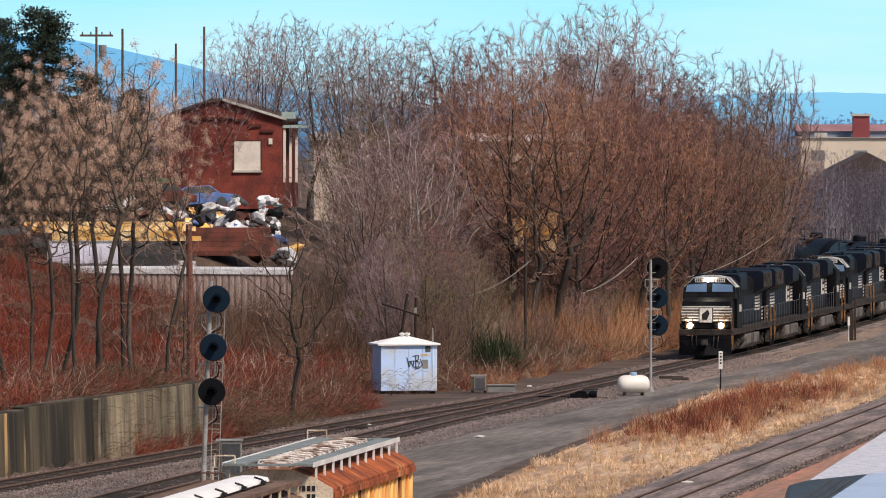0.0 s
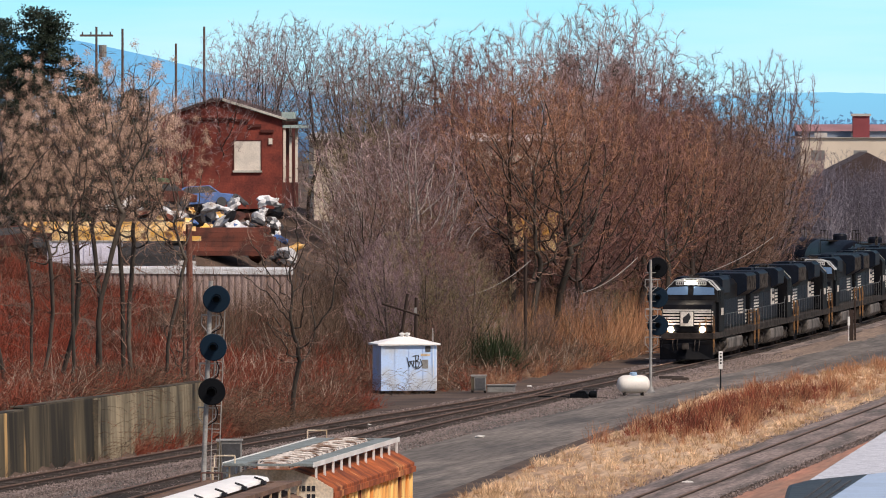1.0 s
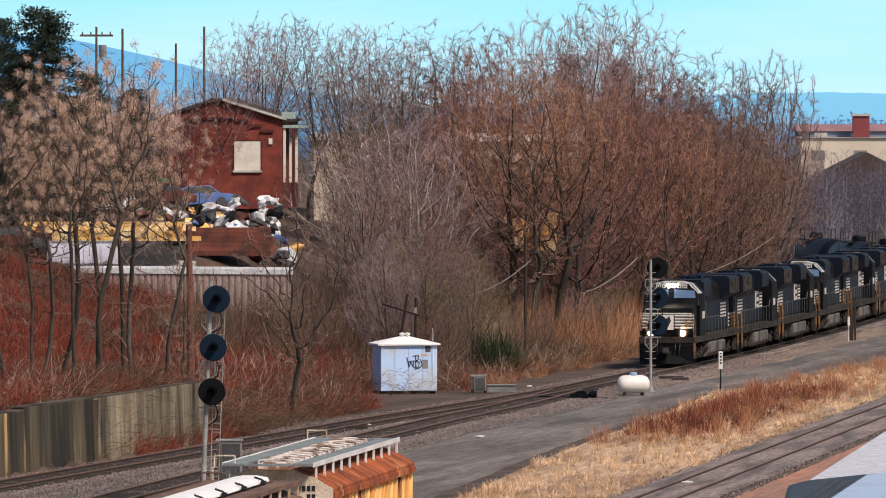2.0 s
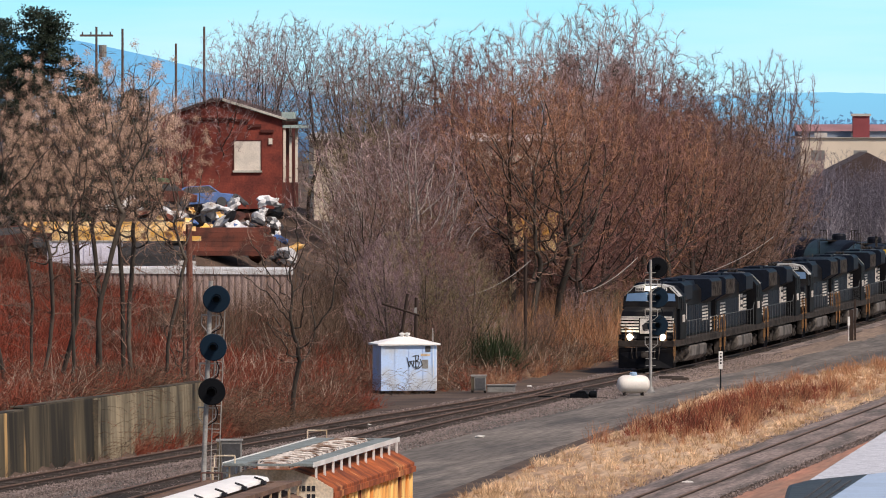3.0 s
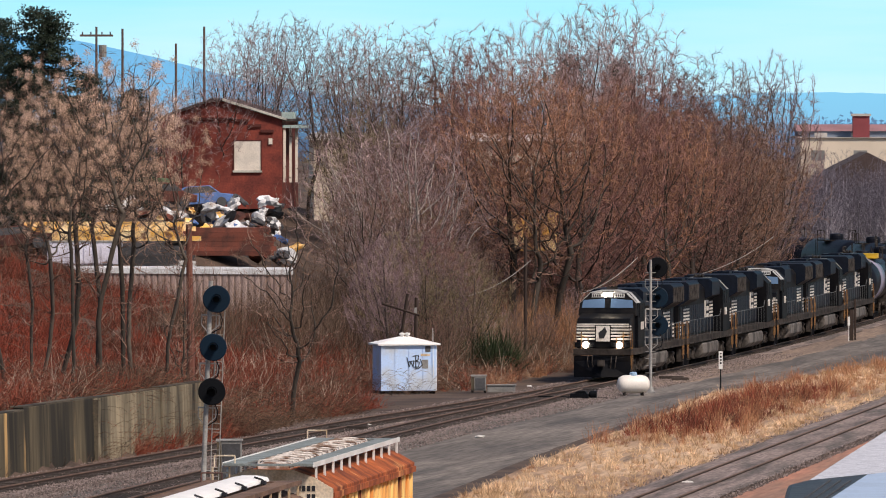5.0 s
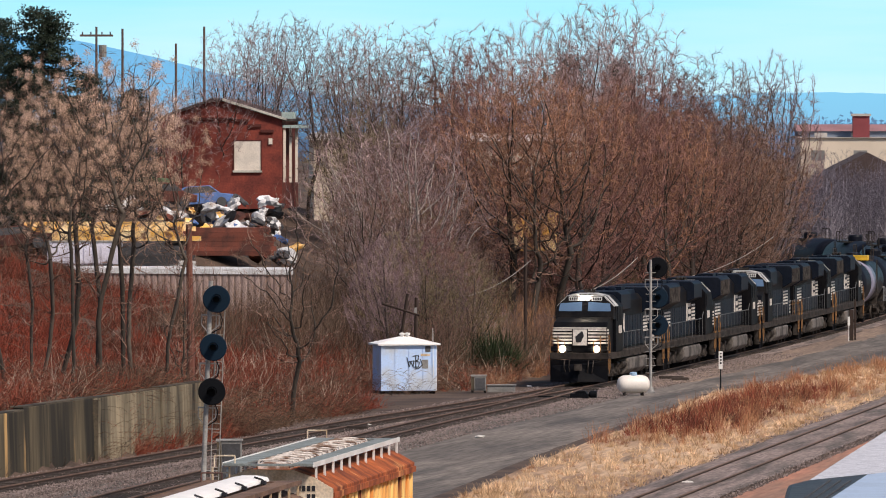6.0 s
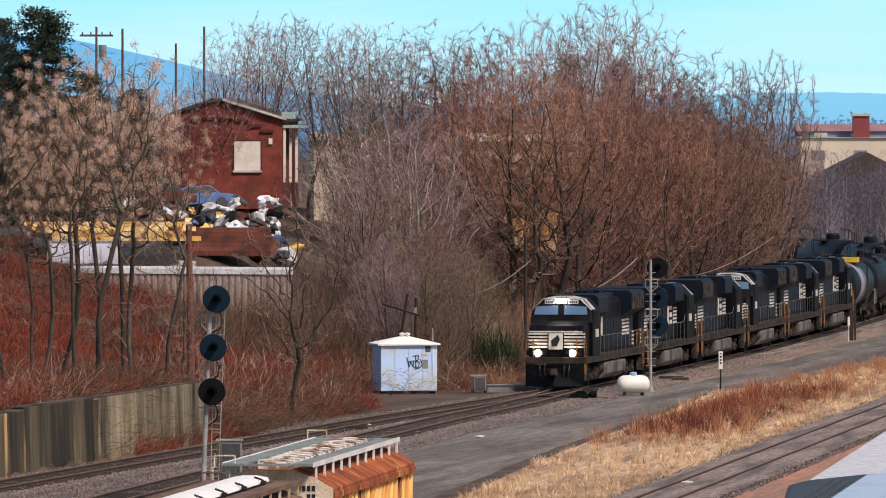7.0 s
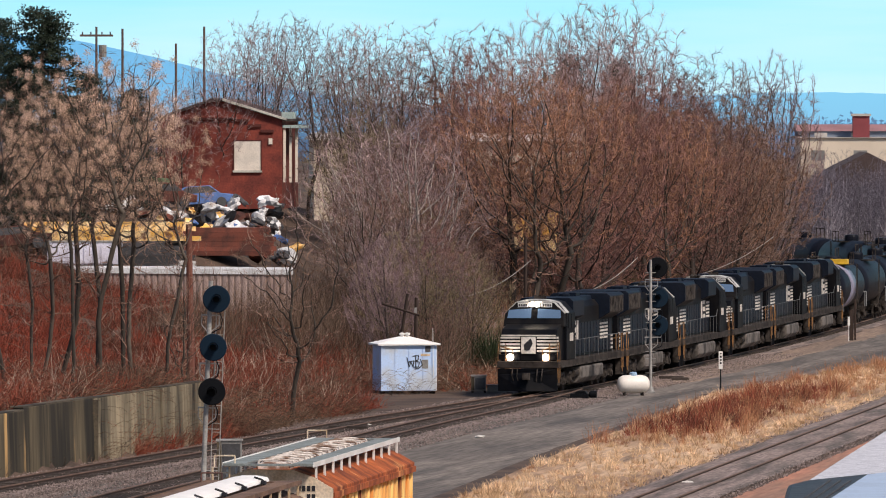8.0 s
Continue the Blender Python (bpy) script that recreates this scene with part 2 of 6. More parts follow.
M["scrapblue"] = mat("blue scrap paint", (0.08, 0.17, 0.42), 0.6)
M["scrapgreen"] = mat("green machine paint", (0.05, 0.16, 0.06), 0.6)
M["fence"] = mat("pinkish corrugated steel", (0.36, 0.27, 0.245), 0.8, col2=(0.27, 0.19, 0.17), streak=True, rnd=0.12)
M["farwall"] = mat("pale far wall", (0.50, 0.47, 0.44), 0.9, var=0.12, scale=0.1)
M["farcream"] = mat("cream far wall", (0.72, 0.62, 0.50), 0.9, var=0.1, scale=0.1)
M["farroof"] = mat("dull red far roof", (0.36, 0.19, 0.20), 0.9, scale=0.1)
M["farbrick"] = mat("far brick", (0.30, 0.07, 0.08), 0.9, scale=0.1)
M["darkroof"] = mat("dark brown roof", (0.085, 0.058, 0.055), 0.9, scale=0.2)
# Haze over the far woods is put into a glowing blue.
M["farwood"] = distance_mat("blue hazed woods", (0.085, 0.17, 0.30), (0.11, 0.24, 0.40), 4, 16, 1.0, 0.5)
M["dustyblack"] = mat("dust-browned black paint", (0.05, 0.041, 0.036), 0.8, col2=(0.02, 0.017, 0.016), scale=1.2, fine=7, bump=0.05, spec=0.1)
M["oilsoil"] = mat("oil-darkened track bed", (0.075, 0.055, 0.045), 0.95, col2=(0.13, 0.098, 0.08), scale=0.8, fine=8, var=0.4, along=9)
M["trailerwhite"] = mat("lavender-white trailer paint", (0.72, 0.70, 0.80), 0.6, var=0.15, col2=(0.55, 0.52, 0.60), scale=0.9)
M["concretedark"] = mat("algae-blackened concrete", (0.115, 0.09, 0.054), 0.9, col2=(0.022, 0.018, 0.012), scale=1.0, fine=5, stretch=(0.5, 0.5, 0.06), var=0.55, mixlo=0.40, mixhi=0.60, drip=((0.46, 0.28, 0.11), 1.7, 0.61, 0.67))
# Far twigs and bark carry the distance haze in their blue-grey.
M["twighaze"] = mat("far twigs tinted with blue haze", (0.17, 0.15, 0.185), 0.95, rnd=0.3, island=0.5, bump=0)
M["barkhaze"] = mat("far bark paled with blue haze", (0.30, 0.28, 0.31), 0.95, rnd=0.5, fine=9)
M["twigplum"] = mat("plum-grey twigs", (0.24, 0.16, 0.165), 0.95, rnd=0.35, island=0.5, bump=0, var=0.3, scale=0.5)
M["slate"] = mat("slate blue far roof band", (0.20, 0.25, 0.33), 0.9, scale=0.1)
M["cane"] = mat("brown bramble canes", (0.155, 0.092, 0.06), 0.95, island=0.8, bump=0)
M["canered"] = mat("red bramble canes", (0.24, 0.07, 0.04), 0.95, island=0.7, bump=0)
M["polered"] = mat("reddish weathered pole wood", (0.16, 0.06, 0.042), 0.9, streak=True)
M["litter"] = mat("pale litter", (0.75, 0.72, 0.68), 0.8)
# Both ridges glow in colours that already hold the air's blue haze.
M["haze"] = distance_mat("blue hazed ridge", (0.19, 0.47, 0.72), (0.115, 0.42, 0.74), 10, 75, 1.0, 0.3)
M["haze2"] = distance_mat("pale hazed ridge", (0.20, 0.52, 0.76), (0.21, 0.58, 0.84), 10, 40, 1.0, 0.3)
M["skyback"] = distance_mat("bright thin-cloud sky", (0.50, 0.82, 0.97), (0.30, 0.76, 0.94), 12, 110, 1.0, 1.5)


# ---------------------------------------------------------------- mesh building
class B:
    """Collects vertices and faces of one mesh."""

    def __init__(self):
        self.v, self.f = [], []

    def add(self, vs, fs):
        n = len(self.v)
        self.v += [tuple(p) for p in vs]
        self.f += [tuple(i + n for i in q) for q in fs]
        return self

    def box(self, x0, x1, y0, y1, z0, z1):
        return self.add([(x0, y0, z0), (x1, y0, z0), (x1, y1, z0), (x0, y1, z0), (x0, y0, z1), (x1, y0, z1), (x1, y1, z1), (x0, y1, z1)],
                        [(3, 2, 1, 0), (4, 5, 6, 7), (0, 1, 5, 4), (1, 2, 6, 5), (2, 3, 7, 6), (3, 0, 4, 7)])

    def tube(self, p0, p1, r0, r1=None, n=8, caps=True):
        r1 = r0 if r1 is None else r1
        p0, p1 = Vector(p0), Vector(p1)
        d = (p1 - p0).normalized()
        a = d.orthogonal().normalized()
        c = d.cross(a)
        vs = []
        for p, r in ((p0, r0), (p1, r1)):
            vs += [p + (a * math.cos(2 * math.pi * k / n) + c * math.sin(2 * math.pi * k / n)) * r for k in range(n)]
        fs = [(k, (k + 1) % n, n + (k + 1) % n, n + k) for k in range(n)]
        if caps:
            fs += [tuple(reversed(range(n))), tuple(range(n, 2 * n))]
        return self.add(vs, fs)

    def line(self, pts, r, n=5):
        for p, q in zip(pts, pts[1:]):
            self.tube(p, q, r, n=n)
        return self

    def ext(self, prof, a, b, axis="x"):
        """A closed outline, counter-clockwise, drawn out from a to b along an axis (x: outline in y, z; y: in x, z; z: in x, y)."""
        put = {"x": lambda p, t: (t, p[0], p[1]), "y": lambda p, t: (p[0], t, p[1]), "z": lambda p, t: (p[0], p[1], t)}[axis]
        n = len(prof)
        vs = [put(p, a) for p in prof] + [put(p, b) for p in prof]
        fs = [(k, (k + 1) % n, n + (k + 1) % n, n + k) for k in range(n)] + [tuple(reversed(range(n))), tuple(range(n, 2 * n))]
        if axis == "y":
            fs = [tuple(reversed(q)) for q in fs]
        return self.add(vs, fs)

    def lathe(self, prof, n=20, at=(0, 0, 0), axis="z"):
        """Rings of (radius, height) round an axis."""
        put = {"z": lambda r, h, c, s: (at[0] + r * c, at[1] + r * s, at[2] + h), "x": lambda r, h, c, s: (at[0] + h, at[1] + r * c, at[2] + r * s),
               "y": lambda r, h, c, s: (at[0] + r * s, at[1] + h, at[2] + r * c)}[axis]
        vs = [put(r, h, math.cos(2 * math.pi * k / n), math.sin(2 * math.pi * k / n)) for r, h in prof for k in range(n)]
        fs = [(i * n + k, i * n + (k + 1) % n, (i + 1) * n + (k + 1) % n, (i + 1) * n + k) for i in range(len(prof) - 1) for k in range(n)]
        fs += [tuple(reversed(range(n))), tuple(range((len(prof) - 1) * n, len(prof) * n))]
        return self.add(vs, fs)

    def mesh(self, name, smooth=False):
        me = bpy.data.meshes.new(name)
        me.from_pydata(self.v, [], self.f)
        if smooth:
            me.polygons.foreach_set("use_smooth", [True] * len(me.polygons))
        me.update()
        return me


def part(name, b, material, parent, label="", bevel=0.0, smooth=False, m=None):
    """Links a built mesh as one object under a thing or part."""
    me = b.mesh(name, smooth) if isinstance(b, B) else b
    if not me.materials:
        me.materials.append(M[material])
    ob = new(name, me)
    ob.parent = parent
    if m is not None:
        ob.matrix_basis = m
    if bevel:
        md = ob.modifiers.new("bevel", "BEVEL")
        md.width, md.segments, md.limit_method = bevel, 2, "ANGLE"
    return tagged(ob, label)


def thing(name, label, category, group="", kind="", m=None):
    ob = new(name)
    ob.empty_display_size = 0.3
    if m is not None:
        ob.matrix_basis = m
    return tagged(ob, label, category, group, kind)


def single(name, b, material, label, category, kind="", group="", m=None, smooth=False, bevel=0.0):
    ob = part(name, b, material, None, bevel=bevel, smooth=smooth, m=m)
    return tagged(ob, label, category, group, kind)


def array_mesh(name, verts, faces, material):
    """A mesh from numpy arrays of equal-sided faces."""
    me = bpy.data.meshes.new(name)
    k = faces.shape[1]
    me.vertices.add(len(verts))
    me.vertices.foreach_set("co", verts.astype(np.float32).ravel())
    me.loops.add(faces.size)
    me.loops.foreach_set("vertex_index", faces.astype(np.int32).ravel())
    me.polygons.add(len(faces))
    me.polygons.foreach_set("loop_start", np.arange(0, faces.size, k, dtype=np.int32))
    me.update(calc_edges=True)
    me.materials.append(M[material])
    return me


def sticks(name, p0, p1, r0, r1, material, sides=3):
    """Many thin tapered sticks as one mesh."""
    d = p1 - p0
    d /= np.linalg.norm(d, axis=1, keepdims=True) + 1e-9
    ref = np.where(np.abs(d[:, 2:3]) < 0.9, np.array([[0, 0, 1.0]]), np.array([[1.0, 0, 0]]))
    a = np.cross(d, ref)
    a /= np.linalg.norm(a, axis=1, keepdims=True) + 1e-9
    c = np.cross(d, a)
    n = len(p0)
    rings = []
    for p, r in ((p0, r0), (p1, r1)):
        for k in range(sides):
            w = 2 * math.pi * k / sides
            rings.append(p + (a * math.cos(w) + c * math.sin(w)) * r[:, None])
    verts = np.stack(rings, 1).reshape(-1, 3)
    base = (np.arange(n) * 2 * sides)[:, None]
    quads = [base + np.array([[k, (k + 1) % sides, sides + (k + 1) % sides, sides + k]]) for k in range(sides)]
    return array_mesh(name, verts, np.concatenate(quads), material)


def blades(name, p0, p1, w, material, rng):
    """Many thin leaning blades, each one narrow triangle pair bent in the middle."""
    n = len(p0)
    ang = rng.uniform(0, math.pi, n)
    side = np.stack([np.cos(ang), np.sin(ang) * 0.5, np.zeros(n)], 1) * w[:, None]
    mid = (p0 + p1) / 2 + rng.normal(0, 0.06, (n, 3)) * np.linalg.norm(p1 - p0, axis=1, keepdims=True)
    verts = np.stack([p0 - side, p0 + side, mid + side * 0.8, mid - side * 0.8, p1 + side * 0.35, p1 - side * 0.35], 1).reshape(-1, 3)
    b = (np.arange(n) * 6)[:, None]
    faces = np.concatenate([b + np.array([[0, 1, 2, 3]]), b + np.array([[3, 2, 4, 5]])])
    return array_mesh(name, verts, faces, material)


# ---------------------------------------------------------------- the lie of the land
GROUND = -0.2                       # rail heads are at 0


def heading(y):
    """The main track's turn to the right of +Y, in degrees, by distance."""
    return float(np.interp(y, [0, 398, 404, 432, 452, 516, 590, 630, 720, 768, 912], [10.7, 10.7, 12.0, 11.8, 9.5, 8.3, 7.5, 6.3, -17, -23, -26]))


TY = np.arange(240.0, 888.0, 0.5)
TX = np.concatenate([[0], np.cumsum(np.tan(np.radians([heading(y) for y in TY[:-1]])) * 0.5)])
TX += -1.9 - np.interp(408, TY, TX)
TS = np.concatenate([[0], np.cumsum(np.hypot(np.diff(TX), np.diff(TY)))])


def track_x(y):
    return float(np.interp(y, TY, TX))


def on_track(s):
    return float(np.interp(s, TS, TX)), float(np.interp(s, TS, TY))


def smooth01(t):
    t = np.clip(t, 0, 1)
    return t * t * (3 - 2 * t)


def land(x, y):
    """Height of the ground: flat yard, a bank up to a terrace beyond the main track, a walled foot near the camera."""
    x, y = np.asarray(x, float), np.asarray(y, float)
    left = (np.interp(y, [0, 240, 408, 624, 672, 5000], [-79.0, -33.7, -1.9, 29.0, 32, 60]) - x) * 0.975
    bank = 8.5 * smooth01((left - 5) / 44)
    walled = np.where(left > 2.35, 2.3 * smooth01((left - 2.35) / 0.8) + 6.2 * smooth01((left - 3.2) / 46), 0)
    w = smooth01((386 - y) / 14)
    far = 1 - smooth01((y - 900) / 1500)
    mound = 2.5 * np.exp(-((x + 16) / 8.5) ** 4) * smooth01((y - 501) / 14) * (1 - smooth01((y - 548) / 22))
    lump = np.sin(x * 0.7 + y * 0.23) * np.sin(y * 0.31 - x * 0.4) * 0.25 * smooth01((left - 6) / 8)
    return GROUND + (bank * (1 - w) + walled * w) * far + lump + mound


def land_z(x, y):
    return float(land(x, y))


# ---------------------------------------------------------------- ground, roads, tracks
def ground():
    xs = np.unique(np.concatenate([np.linspace(-2600, -90, 14), np.arange(-90, -36, 3.0), np.arange(-36, 45, 0.9), np.arange(45, 120, 5.0), np.linspace(120, 2600, 14)]))
    ys = np.unique(np.concatenate([np.linspace(-900, 168, 12), np.arange(168, 300, 6.0), np.arange(300, 672, 1.6), np.arange(672, 960, 8.0), np.linspace(960, 4760, 24)]))
    gx, gy = np.meshgrid(xs, ys)
    v = np.stack([gx, gy, land(gx, gy)], -1).reshape(-1, 3)
    nx, ny = len(xs), len(ys)
    i = (np.arange(ny - 1)[:, None] * nx + np.arange(nx - 1)[None, :]).ravel()
    me = array_mesh("ground", v, np.stack([i, i + 1, i + nx + 1, i + nx], 1), "ground")
    tagged(new("ground", me), "brown leaf-littered ground rising to a bank", "ground", kind="structure")


def ribbon(name, rows, material, label, category, wob=0.08):
    """A sheet between two edges: rows of (y, x_left, x_right, z)."""
    b = B()
    k = 7
    rng = random.Random(name)
    for n, (y, xl, xr, z) in enumerate(rows):
        xl, xr = xl + rng.uniform(-wob, wob), xr + rng.uniform(-wob, wob)
        b.v += [(xl + (xr - xl) * j / k, y, z - (0.05 if j in (0, k) else 0)) for j in range(k + 1)]
        if n:
            o = (n - 1) * (k + 1)
            b.f += [(o + j, o + j + 1, o + k + 2 + j, o + k + 1 + j) for j in range(k)]
    return single(name, b, material, label, category, kind="structure")


YARD_X0, YARD_SLOPE = 7.55, 0.1363                 # centre of the yard track at y = 318 and its slant


def yard_x(y):
    return YARD_X0 + (y - 318) * YARD_SLOPE


def road_edge(y):
    return float(np.interp(y, [180, 318, 368, 406, 444, 494, 547, 720], [-10, 0.1, 5.1, 9.5, 13.6, 24.0, 33.5, 58]))


def surfaces():
    ys = np.arange(180, 744, 4.0)
    ribbon("cinder_road", [(y, track_x(max(y, 240)) + 2.0, min(road_edge(y), 60), GROUND + 0.03) for y in ys if y < 624], "road", "dark grey cinder road beside the track", "road")
    ribbon("dry_verge", [(y, road_edge(y) - 0.05, yard_x(y) - 1.6, GROUND + 0.05) for y in ys], "dryground", "straw-coloured dry grass verge", "verge")
    ribbon("red_soil", [(y, yard_x(y) + 1.8, yard_x(y) + 9, GROUND + 0.02) for y in ys], "redsoil", "reddish bare soil beside the yard track", "soil")
    ribbon("main_ballast", [(y, track_x(y) - 2.1, track_x(y) + 2.4, -0.165) for y in np.arange(245, 792, 4.0)], "ballast", "grey stone ballast under the main track", "ballast")
    ribbon("dirt_shoulder", [(y, track_x(y) + 2.2, track_x(y) + 2.2 + 2.6 * min(1, (y - 424) / 40), GROUND + 0.045) for y in np.arange(428, 640, 4.0)], "dirt", "tan dirt shoulder beside the main track", "soil", 0.3)
    ribbon("yard_ballast", [(y, yard_x(y) - 1.9, yard_x(y) + 2.0, -0.102) for y in ys], "ballast", "brown-grey ballast under the yard track", "ballast")
    ribbon("siding_ballast", [(y, siding_x(y) - 1.7, siding_x(y) + 2.6, -0.158) for y in np.arange(245, 438, 4.0)], "ballast", "grey ballast under the siding", "ballast")
    ribbon("track_bed", [(y, track_x(y) - 1.0, track_x(y) + 1.0, -0.136) for y in np.arange(245, 560, 4.0)], "oilsoil", "oil-darkened bed between the main rails", "track bed", 0.12)
    ribbon("siding_bed", [(y, siding_x(y) - 0.9, siding_x(y) + 0.9, -0.142) for y in np.arange(245, 436, 4.0)], "oilsoil", "oil-darkened bed between the siding rails", "track bed", 0.12)
    ribbon("hopper_ballast", [(y, hopper_x(y) - 1.9, hopper_x(y) + 1.9, -0.155) for y in np.arange(168, 276, 4.0)], "ballast", "grey ballast under the hopper cars", "ballast")


def siding_x(y):
    """A second track that leaves the main track at a turnout."""
    return track_x(y) + float(np.interp(y, [240, 335, 347, 359, 400, 421, 434, 446, 456], [11.0, 6.0, 5.45, 4.95, 3.2, 2.2, 1.3, 0.4, 0.0]))


def hopper_x(y):
    return -4.62 + (y - 233) * 0.1167


def rail_track(name, fx, y0, y1, label):
    top = thing(name, label, "railway track", kind="structure")
    ys = np.arange(y0, y1 + 0.1, 3.0)
    for side in (-1, 1):
        b, h = B(), B()
        for bb, prof in ((b, [(-0.07, -0.17), (0.07, -0.17), (0.07, -0.15), (0.015, -0.12), (0.02, -0.045), (-0.02, -0.045), (-0.015, -0.12), (-0.07, -0.15)]),
                         (h, [(-0.037, -0.045), (0.037, -0.045), (0.037, -0.006), (0.025, 0.0), (-0.025, 0.0), (-0.037, -0.006)])):
            n = len(prof)
            for i, y in enumerate(ys):
                a = math.atan2(fx(y + 0.5) - fx(y - 0.5), 1.0)
                for px, pz in prof:
                    o = side * 0.755 + px
                    bb.v.append((fx(y) + o * math.cos(a), y - o * math.sin(a), pz))
                if i:
                    q = (i - 1) * n
                    bb.f += [(q + k, q + (k + 1) % n, q + n + (k + 1) % n, q + n + k) for k in range(n)]
        r = part("rail", b, "rail", top)
        part("rail_head", h, "railtop", r, "worn rail head lightened for light from above")
    t = B()
    rng = random.Random(name)
    for y in np.arange(y0, y1, 0.55):
        a = math.atan2(fx(y + 0.5) - fx(y - 0.5), 1.0)
        c, s = math.cos(a), math.sin(a)
        w, d, e = 1.3 + rng.uniform(-0.06, 0.06), 0.115, rng.uniform(-0.03, 0.03)
        z1 = -0.118 + rng.uniform(-0.015, 0.01)
        cs = [(-w + e, -d), (w + e, -d), (w + e, d), (-w + e, d)]
        vs = [(fx(y) + u * c + v * s, y - u * s + v * c, z) for z in (-0.3, z1) for u, v in cs]
        t.add(vs, [(4, 5, 6, 7), (0, 1, 5, 4), (1, 2, 6, 5), (2, 3, 7, 6), (3, 0, 4, 7)])
    tagged(part("crossties", t, "tie", top, "dark creosoted timber ties"), kind="stuff")


def ballast_stones():
    """Loose stones along both tracks and the road's edge."""
    rng = np.random.default_rng(4)
    pts = []
    for fx, y0, y1, a, b, n in ((track_x, 314, 516, -2.4, 4.3, 34000), (siding_x, 314, 440, -2.0, 3.6, 16000), (yard_x, 314, 450, -2.2, 2.6, 14000)):
        y = rng.uniform(y0, y1, n)
        off = rng.uniform(a, b, n)
        pts.append(np.stack([np.array([fx(v) for v in y]) + off, y, np.full(n, -0.15)], 1))
    p = np.concatenate(pts)
    n = len(p)
    r = rng.uniform(0.02, 0.045, n)
    unit = np.array([[1, 0, 0], [-1, 0, 0], [0, 1, 0], [0, -1, 0], [0, 0, 1], [0, 0, -1.0]])
    v = (p[:, None] + unit[None] * r[:, None, None] * rng.uniform(0.6, 1.3, (n, 6, 1))).reshape(-1, 3)
    tri = np.array([[0, 2, 4], [2, 1, 4], [1, 3, 4], [3, 0, 4], [2, 0, 5], [1, 2, 5], [3, 1, 5], [0, 3, 5]])
    f = (np.arange(n)[:, None, None] * 6 + tri[None]).reshape(-1, 3)
    tagged(new("ballast_stones", array_mesh("ballast_stones", v, f, "stone")), "loose grey ballast stones along the tracks", "stones", kind="stuff")


def retaining_wall():
    top = thing("retaining_wall", "stained concrete retaining wall with rust and lime runs", "wall", kind="structure")
    y = 307.6
    rng = random.Random(3)
    k = 0
    while y < 376:
        l = min(12.0, 376.1 - y)
        b = B()
        e = rng.uniform(-0.05, 0.05)
        h = 2.35 + rng.uniform(-0.05, 0.05) + (y - 336) * 0.003
        for yy in (y + 0.02, y + l - 0.02):
            x = track_x(yy) - 2.0 + e
            b.v += [(x, yy, -0.5), (x - 0.65, yy, -0.5), (x - 0.5, yy, h), (x - 0.09, yy, h)]
        b.f += [(0, 4, 7, 3), (3, 7, 6, 2), (2, 6, 5, 1), (0, 3, 2, 1), (4, 5, 6, 7)]
        seg = part("wall_bay", b, "concretedark" if y < 354 else "concrete", top, bevel=0.03)
        c = B()
        for yy in (y, y + l - 0.06):
            x = track_x(yy) - 2.11 + e
            c.v += [(x, yy, h), (x - 0.5, yy, h), (x - 0.5, yy, h + 0.05), (x, yy, h + 0.05)]
        c.f += [(0, 4, 7, 3), (3, 7, 6, 2), (0, 3, 2, 1), (4, 5, 6, 7)]
        part("wall_cap", c, "concretecap", seg)
        if k == 4:
            p = B()
            x = track_x(y) - 1.99 + e
            p.box(x - 0.2, x + 0.06, y - 0.14, y + 0.14, -0.4, h - 0.05)
            part("wall_pilaster", p, "concretecap", seg)
        y += l
        k += 1


def far_distance():
    b = B()
    b.add([(-1700, 4790, -60), (1700, 4790, -60), (1700, 4790, 620), (-1700, 4790, 620)], [(0, 1, 2, 3)])
    single("sky_backdrop", b, "skyback", "pale cyan sky with thin cloud streaks", "sky", kind="structure")
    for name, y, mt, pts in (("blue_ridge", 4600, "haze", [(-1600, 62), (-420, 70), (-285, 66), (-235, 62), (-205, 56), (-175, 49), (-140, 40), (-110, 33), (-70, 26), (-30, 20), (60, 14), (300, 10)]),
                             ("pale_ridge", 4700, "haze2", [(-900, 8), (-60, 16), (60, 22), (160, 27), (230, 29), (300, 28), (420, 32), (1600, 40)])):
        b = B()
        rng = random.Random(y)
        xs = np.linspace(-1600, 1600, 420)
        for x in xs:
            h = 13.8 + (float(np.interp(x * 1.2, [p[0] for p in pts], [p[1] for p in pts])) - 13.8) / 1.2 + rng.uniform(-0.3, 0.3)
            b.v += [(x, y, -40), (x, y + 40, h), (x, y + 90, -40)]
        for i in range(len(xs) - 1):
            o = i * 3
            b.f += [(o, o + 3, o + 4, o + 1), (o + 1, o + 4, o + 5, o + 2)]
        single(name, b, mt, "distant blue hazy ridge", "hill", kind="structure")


# ---------------------------------------------------------------- rolling stock
def wheelset(parent, x, r=0.5):
    b = B()
    for s in (-1, 1):
        b.lathe([(r * 0.3, s * 0.68), (r * 0.85, s * 0.70), (r, s * 0.70), (r * 0.97, s * 0.81), (r * 0.82, s * 0.82), (r * 0.7, s * 0.79), (r * 0.3, s * 0.82)], 18, axis="y")
    b.tube((0, -0.95, 0), (0, 0.95, 0), 0.09, n=8)
    for k in range(6):
        a = k * math.pi / 3
        for s in (-1, 1):
            b.box(-0.04 + math.cos(a) * r * 0.55, 0.04 + math.cos(a) * r * 0.55, s * 0.80 - 0.02, s * 0.80 + 0.02, -0.04 + math.sin(a) * r * 0.55, 0.04 + math.sin(a) * r * 0.55)
    return part("wheelset", b, "grime", parent, m=pose(x, 0, r))


